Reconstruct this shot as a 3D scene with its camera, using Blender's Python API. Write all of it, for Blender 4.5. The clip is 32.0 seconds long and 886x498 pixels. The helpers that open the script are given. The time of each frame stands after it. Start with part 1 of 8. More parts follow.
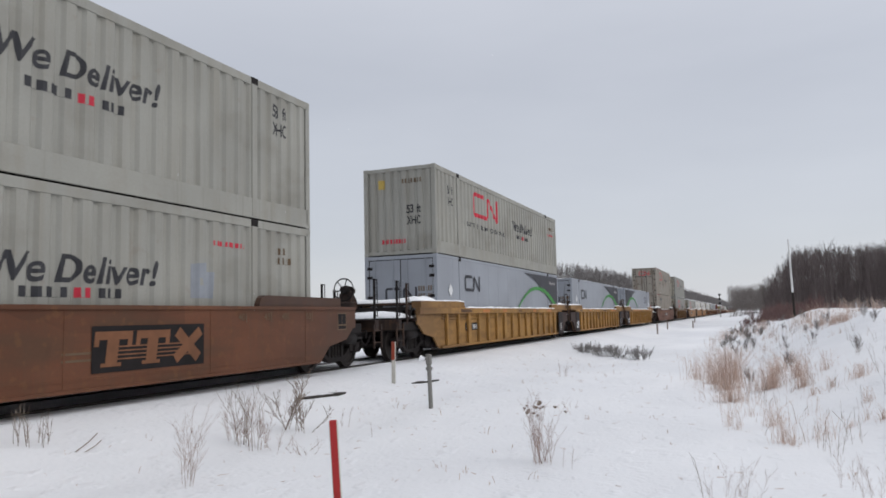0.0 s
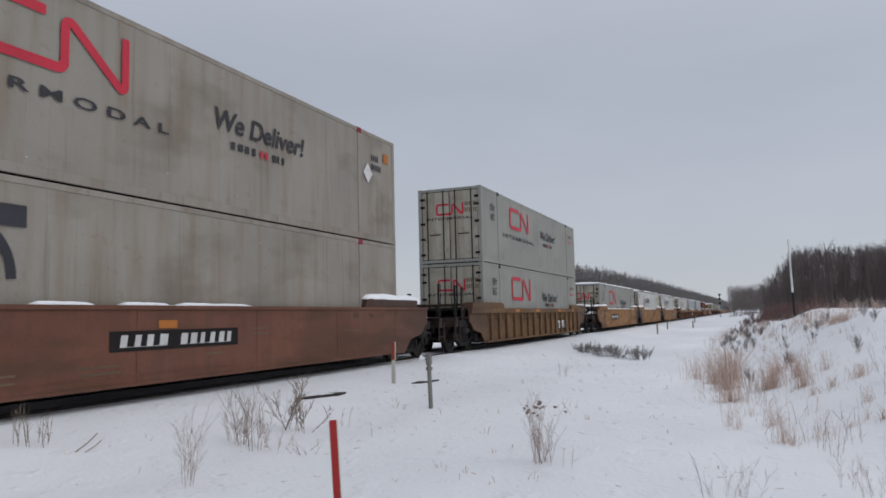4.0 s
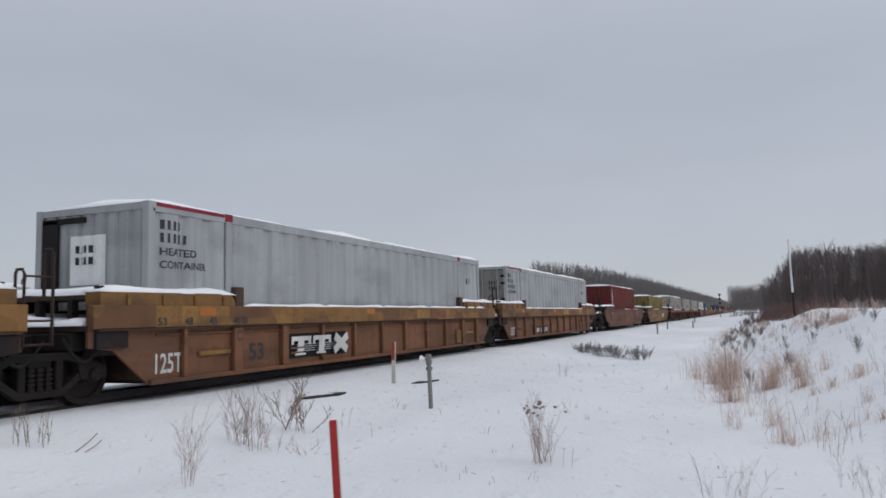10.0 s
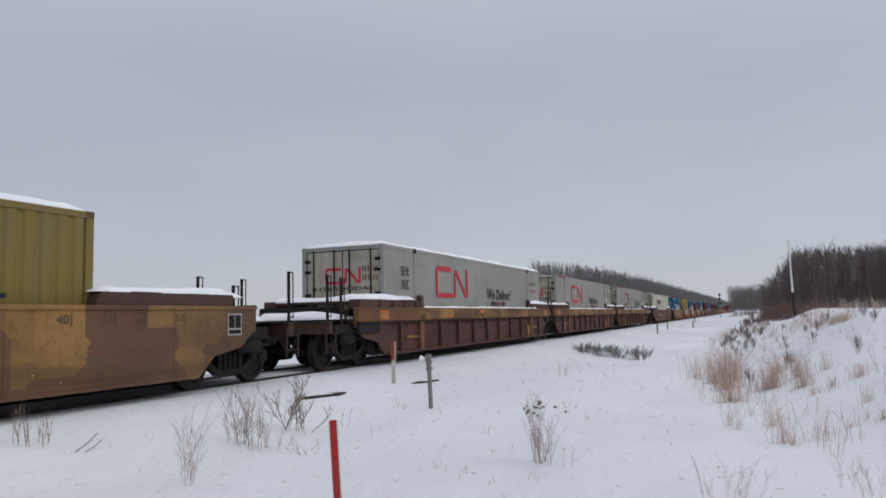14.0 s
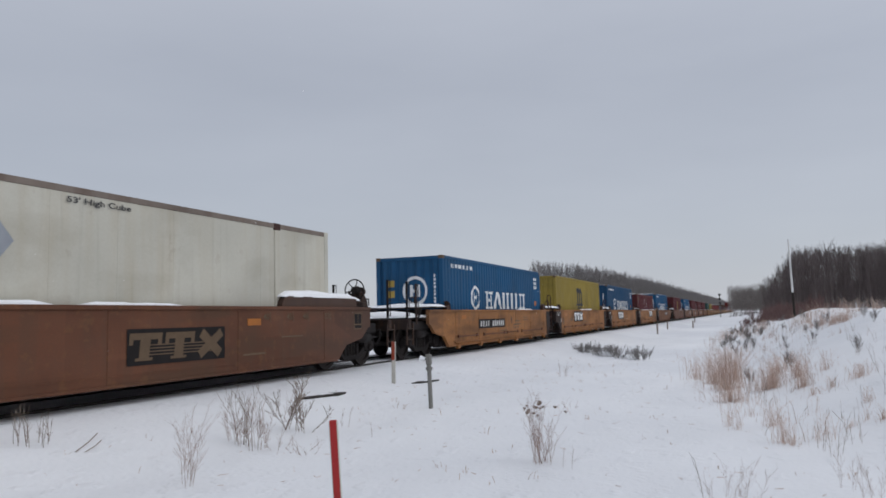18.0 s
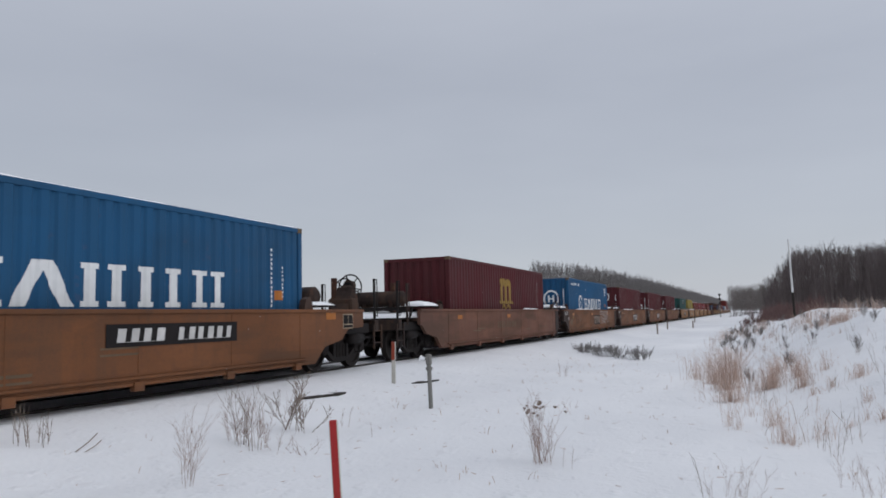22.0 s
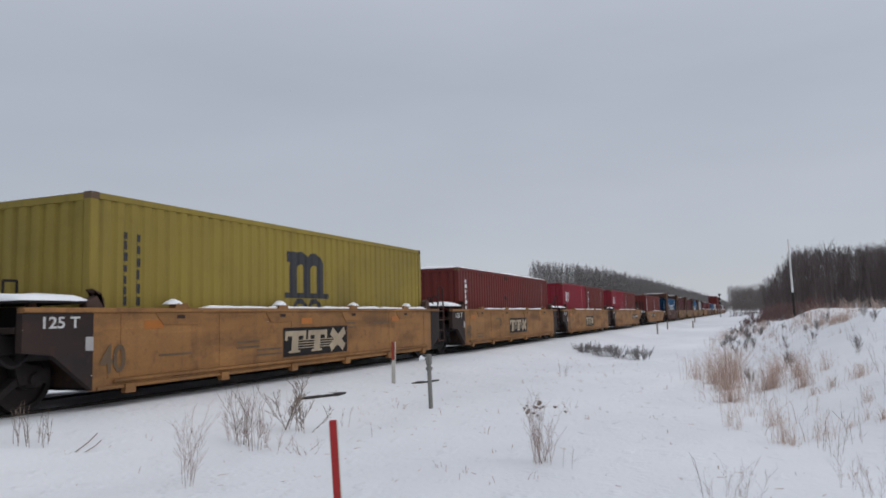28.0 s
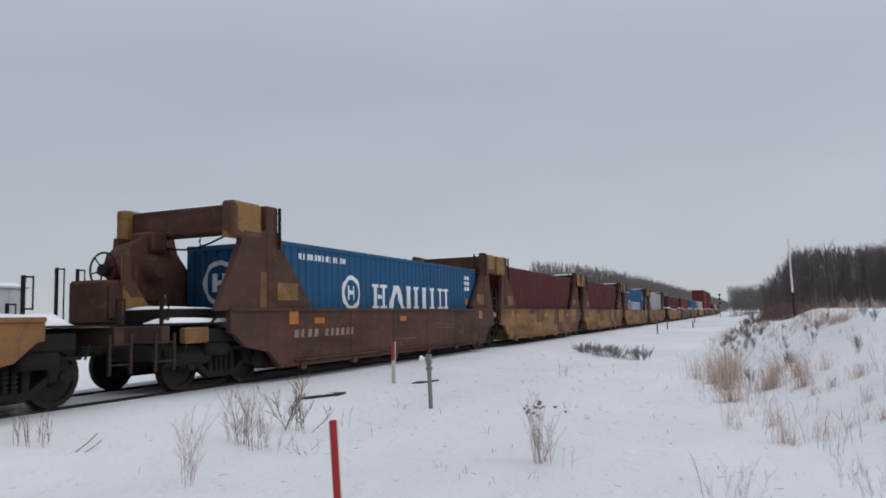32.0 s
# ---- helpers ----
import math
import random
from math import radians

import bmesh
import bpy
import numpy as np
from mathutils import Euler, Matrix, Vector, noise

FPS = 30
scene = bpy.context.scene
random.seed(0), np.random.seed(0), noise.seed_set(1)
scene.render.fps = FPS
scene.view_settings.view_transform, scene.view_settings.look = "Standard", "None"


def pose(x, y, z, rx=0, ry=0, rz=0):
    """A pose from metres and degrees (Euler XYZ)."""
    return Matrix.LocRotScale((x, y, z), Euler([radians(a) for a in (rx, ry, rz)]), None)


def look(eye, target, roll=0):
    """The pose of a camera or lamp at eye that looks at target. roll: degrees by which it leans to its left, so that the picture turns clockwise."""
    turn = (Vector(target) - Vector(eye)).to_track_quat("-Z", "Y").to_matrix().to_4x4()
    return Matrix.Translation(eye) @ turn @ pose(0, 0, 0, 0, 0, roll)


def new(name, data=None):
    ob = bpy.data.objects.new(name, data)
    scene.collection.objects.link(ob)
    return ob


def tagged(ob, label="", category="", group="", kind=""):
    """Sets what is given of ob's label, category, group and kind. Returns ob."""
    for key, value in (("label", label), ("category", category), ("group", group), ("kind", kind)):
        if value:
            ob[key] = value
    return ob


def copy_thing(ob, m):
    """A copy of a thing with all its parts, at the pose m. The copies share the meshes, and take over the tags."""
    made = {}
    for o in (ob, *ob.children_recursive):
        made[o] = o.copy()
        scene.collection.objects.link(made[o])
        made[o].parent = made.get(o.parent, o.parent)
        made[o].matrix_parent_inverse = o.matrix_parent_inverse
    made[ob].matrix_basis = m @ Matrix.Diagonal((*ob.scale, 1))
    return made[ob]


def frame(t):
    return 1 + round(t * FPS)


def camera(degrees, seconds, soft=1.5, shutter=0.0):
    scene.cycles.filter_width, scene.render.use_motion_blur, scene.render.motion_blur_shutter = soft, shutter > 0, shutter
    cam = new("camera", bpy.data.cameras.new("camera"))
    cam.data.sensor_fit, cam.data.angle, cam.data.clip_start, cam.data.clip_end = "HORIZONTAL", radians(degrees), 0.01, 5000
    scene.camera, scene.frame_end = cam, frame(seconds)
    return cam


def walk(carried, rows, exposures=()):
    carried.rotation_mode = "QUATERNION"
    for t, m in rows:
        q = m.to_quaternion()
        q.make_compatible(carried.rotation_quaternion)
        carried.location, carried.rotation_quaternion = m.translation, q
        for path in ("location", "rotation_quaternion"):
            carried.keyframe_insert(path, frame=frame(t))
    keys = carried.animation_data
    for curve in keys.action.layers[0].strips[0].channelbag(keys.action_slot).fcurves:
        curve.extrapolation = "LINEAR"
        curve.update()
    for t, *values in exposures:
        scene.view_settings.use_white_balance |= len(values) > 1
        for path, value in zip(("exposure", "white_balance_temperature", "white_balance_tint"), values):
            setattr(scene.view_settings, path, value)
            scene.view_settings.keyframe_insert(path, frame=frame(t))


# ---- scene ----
cam = camera(62.13, 32.0, soft=1.7, shutter=0.03)
EYE_Z = 1.18          # lens above the rail heads
SPEED = 20.43         # train, metres a second
CX = -10.27           # centre of the track


def aim(yaw, pitch, roll):
    ya, pi, ro = radians(yaw), radians(pitch), radians(roll)
    fw = Vector((-math.sin(ya) * math.cos(pi), math.cos(ya) * math.cos(pi), math.sin(pi)))
    rt = Vector((math.cos(ya), math.sin(ya), 0))
    up = rt.cross(fw)
    r2, u2 = rt * math.cos(ro) + up * math.sin(ro), up * math.cos(ro) - rt * math.sin(ro)
    m = Matrix((r2, u2, -fw)).transposed().to_4x4()
    return Matrix.Translation((0, 0, EYE_Z)) @ m


VIEW = aim(22.204, 5.329, -1.414)
walk(cam, [(0, VIEW), (32, VIEW)], exposures=[(0, 0.31, 6740, 10), (1.0, 0.30, 6720, 10), (1.8, 0.09, 6550, 10), (3.0, 0.0, 6500, 10), (32, 0.0, 6500, 10)])

# ---- light: overcast sky, a wide weak sun behind the cloud ----
world = bpy.data.worlds.new("overcast_sky")
scene.world = world
world.use_nodes = True
wn, wl = world.node_tree.nodes, world.node_tree.links
wn.clear()
w_out = wn.new("ShaderNodeOutputWorld")
w_bg = wn.new("ShaderNodeBackground")
w_co = wn.new("ShaderNodeTexCoord")
w_sep = wn.new("ShaderNodeSeparateXYZ")
w_ramp = wn.new("ShaderNodeValToRGB")
w_noise = wn.new("ShaderNodeTexNoise")
w_map = wn.new("ShaderNodeMapping")
w_mix = wn.new("ShaderNodeMix")
w_sky = wn.new("ShaderNodeTexSky")
w_add = wn.new("ShaderNodeMix")
w_sky.sky_type = "NISHITA"
w_sky.sun_disc = False
w_sky.sun_elevation, w_sky.sun_rotation = radians(35), radians(107)
el = w_ramp.color_ramp.elements
el[0].position, el[0].color = 0.0, (0.468, 0.492, 0.546, 1)
el[1].position, el[1].color = 1.0, (0.72, 0.75, 0.82, 1)
for pos, col in ((0.10, (0.438, 0.466, 0.524, 1)), (0.30, (0.41, 0.438, 0.502, 1)), (0.50, (0.50, 0.53, 0.60, 1)), (0.75, (0.64, 0.67, 0.74, 1))):
    e = el.new(pos)
    e.color = col
w_map.inputs["Scale"].default_value = (1.6, 1.6, 6.0)
w_noise.inputs["Scale"].default_value = 1.7
w_noise.inputs["Detail"].default_value = 4
w_mix.data_type = w_add.data_type = "RGBA"
w_mix.blend_type = "SOFT_LIGHT"
w_mix.inputs["Factor"].default_value = 0.16
w_add.blend_type = "ADD"
w_add.inputs["Factor"].default_value = 0.012
wl.new(w_co.outputs["Generated"], w_sep.inputs[0])
wl.new(w_co.outputs["Generated"], w_map.inputs["Vector"])
wl.new(w_map.outputs[0], w_noise.inputs["Vector"])
wl.new(w_sep.outputs["Z"], w_ramp.inputs[0])
wl.new(w_ramp.outputs[0], w_mix.inputs["A"])
wl.new(w_noise.outputs["Fac"], w_mix.inputs["B"])
wl.new(w_mix.outputs["Result"], w_add.inputs["A"])
wl.new(w_sky.outputs[0], w_add.inputs["B"])
w_side = wn.new("ShaderNodeMapRange")
w_side.inputs["From Min"].default_value = -1.0
w_side.inputs["To Min"].default_value, w_side.inputs["To Max"].default_value = 0.89, 1.12
wl.new(w_sep.outputs["X"], w_side.inputs["Value"])
wl.new(w_side.outputs[0], w_bg.inputs["Strength"])
wl.new(w_add.outputs["Result"], w_bg.inputs["Color"])
wl.new(w_bg.outputs[0], w_out.inputs["Surface"])

sun_data = bpy.data.lights.new("sun", "SUN")
sun_data.energy, sun_data.angle, sun_data.color = 0.5, radians(40), (1.0, 0.97, 0.93)
sun = new("sun", sun_data)
sun.matrix_world = look((46, 14, 34), (0, 0, 0))


# ---- materials ----
def material(name):
    m = bpy.data.materials.new(name)
    m.use_nodes = True
    return m, m.node_tree.nodes, m.node_tree.links, m.node_tree.nodes["Principled BSDF"]


def noise_tex(n, l, vec, scale, detail=4, stretch=(1, 1, 1)):
    mp = n.new("ShaderNodeMapping")
    mp.inputs["Scale"].default_value = stretch
    tx = n.new("ShaderNodeTexNoise")
    tx.inputs["Scale"].default_value, tx.inputs["Detail"].default_value = scale, detail
    l.new(vec, mp.inputs["Vector"])
    l.new(mp.outputs[0], tx.inputs["Vector"])
    return tx.outputs["Fac"]


def ramp(n, l, fac, lo, hi, a=0.0, b=1.0):
    r = n.new("ShaderNodeMapRange")
    r.inputs["From Min"].default_value, r.inputs["From Max"].default_value = lo, hi
    r.inputs["To Min"].default_value, r.inputs["To Max"].default_value = a, b
    l.new(fac, r.inputs["Value"])
    return r.outputs[0]


def mixed(n, l, fac, a, b):
    m = n.new("ShaderNodeMix")
    m.data_type = "RGBA"
    if isinstance(fac, float):
        m.inputs["Factor"].default_value = fac
    else:
        l.new(fac, m.inputs["Factor"])
    for key, v in (("A", a), ("B", b)):
        if isinstance(v, tuple):
            m.inputs[key].default_value = (*v, 1)
        else:
            l.new(v, m.inputs[key])
    return m.outputs["Result"]


def bumped(n, l, bsdf, height, strength, distance=0.01):
    b = n.new("ShaderNodeBump")
    b.inputs["Strength"].default_value, b.inputs["Distance"].default_value = strength, distance
    l.new(height, b.inputs["Height"])
    l.new(b.outputs[0], bsdf.inputs["Normal"])


def paint(name, col, rough=0.55, grime=0.35, dirt=(0.16, 0.13, 0.10), rust=0.15, rust_col=(0.16, 0.06, 0.03)):
    """Weathered vehicle paint: streaks running down, blotches, chips of rust, dusting."""
    m, n, l, b = material(name)
    co = n.new("ShaderNodeTexCoord").outputs["Object"]
    info = n.new("ShaderNodeObjectInfo")
    shift = n.new("ShaderNodeVectorMath")
    shift.operation = "ADD"
    l.new(co, shift.inputs[0])
    l.new(info.outputs["Random"], shift.inputs[1])
    streak = noise_tex(n, l, shift.outputs[0], 1.0, 5, (3.0, 3.0, 0.35))
    blotch = noise_tex(n, l, shift.outputs[0], 0.55, 4)
    fine = noise_tex(n, l, shift.outputs[0], 26, 6)
    chips = noise_tex(n, l, shift.outputs[0], 4.2, 9)
    c = mixed(n, l, ramp(n, l, blotch, 0.3, 0.7), tuple(x * 0.88 for x in col), tuple(min(1, x * 1.1) for x in col))
    c = mixed(n, l, ramp(n, l, streak, 0.45, 0.68, 0, grime), c, dirt)
    smear = noise_tex(n, l, shift.outputs[0], 0.8, 8, (1, 0.7, 1.5))
    c = mixed(n, l, ramp(n, l, smear, 0.52, 0.72, 0, grime), c, tuple(x * 0.6 for x in dirt))
    drip = noise_tex(n, l, shift.outputs[0], 2.4, 6, (3.0, 3.0, 0.12))
    c = mixed(n, l, ramp(n, l, drip, 0.58, 0.7, 0, 0.6 * grime), c, tuple(x * 0.5 for x in dirt))
    c = mixed(n, l, ramp(n, l, fine, 0.35, 0.75, 0, 0.12), c, tuple(x * 0.7 for x in dirt))
    c = mixed(n, l, ramp(n, l, chips, 0.66, 0.70, 0, rust), c, rust_col)
    l.new(c, b.inputs["Base Color"])
    l.new(ramp(n, l, blotch, 0.3, 0.7, rough, min(1, rough + 0.2)), b.inputs["Roughness"])
    b.inputs["Specular IOR Level"].default_value = 0.22
    bumped(n, l, b, fine, 0.12, 0.004)
    return m


def car_paint(name, col, rough=0.6, grime=0.4, dirt=(0.085, 0.048, 0.030), rust=0.3, rust_col=(0.11, 0.045, 0.025), second=None, ends=0.55):
    """Old freight car paint: faded patches, soot, washed streaks, rust freckles and scuffs."""
    m, n, l, b = material(name)
    co = n.new("ShaderNodeTexCoord").outputs["Object"]
    info = n.new("ShaderNodeObjectInfo")
    shift = n.new("ShaderNodeVectorMath")
    shift.operation = "MULTIPLY_ADD"
    shift.inputs[1].default_value = (1, 1, 1)
    l.new(co, shift.inputs[0])
    l.new(info.outputs["Random"], shift.inputs[2])
    v = shift.outputs[0]
    fade = noise_tex(n, l, v, 0.5, 5, (1, 1, 1.6))
    streak = noise_tex(n, l, v, 1.6, 7, (2.5, 2.5, 0.22))
    smear = noise_tex(n, l, v, 0.9, 8, (1, 0.5, 2.2))
    fine = noise_tex(n, l, v, 30, 6)
    chips = noise_tex(n, l, v, 5.5, 10)
    c = mixed(n, l, ramp(n, l, fade, 0.3, 0.7), tuple(x * 0.80 for x in col), tuple(min(1, x * 1.2) for x in col))
    if second:
        vor = n.new("ShaderNodeTexVoronoi")
        vor.distance = "CHEBYCHEV"
        vor.inputs["Scale"].default_value = 0.95
        l.new(v, vor.inputs["Vector"])
        sp = n.new("ShaderNodeSeparateColor")
        l.new(vor.outputs["Color"], sp.inputs[0])
        c = mixed(n, l, ramp(n, l, sp.outputs[0], 0.62, 0.63), c, second)
    # squared-off touch-up patches of slightly different paint
    cell = n.new("ShaderNodeTexVoronoi")
    cell.distance = "CHEBYCHEV"
    cell.inputs["Scale"].default_value = 0.75
    stretched = n.new("ShaderNodeMapping")
    stretched.inputs["Scale"].default_value = (1, 0.55, 1.3)
    l.new(v, stretched.inputs["Vector"])
    l.new(stretched.outputs[0], cell.inputs["Vector"])
    tone = n.new("ShaderNodeSeparateColor")
    l.new(cell.outputs["Color"], tone.inputs[0])
    c = mixed(n, l, ramp(n, l, tone.outputs[0], 0.55, 0.95, 0, 0.42), c, tuple(x * 0.55 for x in col))
    c = mixed(n, l, ramp(n, l, tone.outputs[1], 0.6, 0.95, 0, 0.35), c, tuple(min(1, x * 1.4) for x in col))
    c = mixed(n, l, ramp(n, l, smear, 0.49, 0.64, 0, 0.8 * grime + 0.25), c, dirt)
    soot = noise_tex(n, l, v, 2.6, 6, (1, 1, 0.5))
    c = mixed(n, l, ramp(n, l, soot, 0.58, 0.78, 0, 0.38), c, tuple(x * 0.5 for x in dirt))
    c = mixed(n, l, ramp(n, l, streak, 0.51, 0.66, 0, grime * 0.75), c, dirt)
    c = mixed(n, l, ramp(n, l, chips, 0.58, 0.64, 0, rust), c, rust_col)
    c = mixed(n, l, ramp(n, l, fine, 0.35, 0.75, 0, 0.3), c, tuple(x * 0.8 for x in dirt))
    # darker mauve-brown, broken by noise, towards the ends of the long sides
    axis = n.new("ShaderNodeSeparateXYZ")
    l.new(co, axis.inputs[0])
    along = n.new("ShaderNodeMath")
    along.operation = "ABSOLUTE"
    l.new(axis.outputs["Y"], along.inputs[0])
    end_tone = n.new("ShaderNodeMath")
    end_tone.operation = "MULTIPLY_ADD"
    end_tone.inputs[1].default_value = 5.0
    l.new(smear, end_tone.inputs[0])
    l.new(along.outputs[0], end_tone.inputs[2])
    c = mixed(n, l, ramp(n, l, end_tone.outputs[0], 8.2, 12.0, 0, ends), c, (0.078, 0.047, 0.037))
    l.new(c, b.inputs["Base Color"])
    l.new(ramp(n, l, smear, 0.3, 0.7, rough, min(1, rough + 0.25)), b.inputs["Roughness"])
    b.inputs["Specular IOR Level"].default_value = 0.3
    bumped(n, l, b, chips, 0.15, 0.006)
    return m


def plain(name, col, rough=0.7, metal=0.0, scale=9.0, amount=0.3, bump=0.2):
    m, n, l, b = material(name)
    co = n.new("ShaderNodeTexCoord").outputs["Object"]
    big, small = noise_tex(n, l, co, scale * 0.15, 3), noise_tex(n, l, co, scale, 7)
    c = mixed(n, l, ramp(n, l, big, 0.3, 0.7), tuple(x * (1 - amount) for x in col), tuple(min(1, x * (1 + amount * 0.6)) for x in col))
    c = mixed(n, l, ramp(n, l, small, 0.35, 0.7, 0, amount), c, tuple(x * 0.6 for x in col))
    l.new(c, b.inputs["Base Color"])
    b.inputs["Roughness"].default_value, b.inputs["Metallic"].default_value = rough, metal
    b.inputs["Specular IOR Level"].default_value = 0.3
    bumped(n, l, b, small, bump, 0.006)
    return m


def snow_mat(name, scale, bump, lift=0.0):
    m, n, l, b = material(name)
    co = n.new("ShaderNodeTexCoord").outputs["Object"]
    big = noise_tex(n, l, co, scale * 0.06, 5)
    mid = noise_tex(n, l, co, scale * 0.5, 6, (1, 0.45, 1))
    fine = noise_tex(n, l, co, scale * 9, 5)
    c = mixed(n, l, ramp(n, l, big, 0.35, 0.65), tuple(v + lift for v in (0.745, 0.755, 0.775)), tuple(v + lift * 0.6 for v in (0.86, 0.865, 0.875)))
    c = mixed(n, l, ramp(n, l, mid, 0.44, 0.68, 0, 0.3), c, tuple(v + 1.5 * lift for v in (0.66, 0.67, 0.69)))
    l.new(c, b.inputs["Base Color"])
    b.inputs["Roughness"].default_value = 0.65
    b.inputs["Specular IOR Level"].default_value = 0.2
    dent = noise_tex(n, l, co, scale * 2.2, 3, (1, 0.7, 1))
    lump = n.new("ShaderNodeMath")
    lump.operation = "MULTIPLY_ADD"
    lump.inputs[1].default_value = 0.45
    l.new(ramp(n, l, dent, 0.55, 0.8), lump.inputs[0])
    l.new(mid, lump.inputs[2])
    a = n.new("ShaderNodeMath")
    a.operation = "MULTIPLY_ADD"
    a.inputs[1].default_value = 0.25
    l.new(fine, a.inputs[0])
    l.new(lump.outputs[0], a.inputs[2])
    bumped(n, l, b, a.outputs[0], bump, 0.06)
    return m


def twig_mat(name, a, b_col):
    m, n, l, b = material(name)
    r = n.new("ShaderNodeNewGeometry").outputs["Random Per Island"]
    co = n.new("ShaderNodeTexCoord").outputs["Object"]
    c = mixed(n, l, r, a, b_col)
    c = mixed(n, l, ramp(n, l, noise_tex(n, l, co, 7, 4), 0.4, 0.7, 0, 0.35), c, tuple(x * 0.5 for x in a))
    l.new(c, b.inputs["Base Color"])
    b.inputs["Roughness"].default_value = 0.85
    b.inputs["Specular IOR Level"].default_value = 0.15
    return m


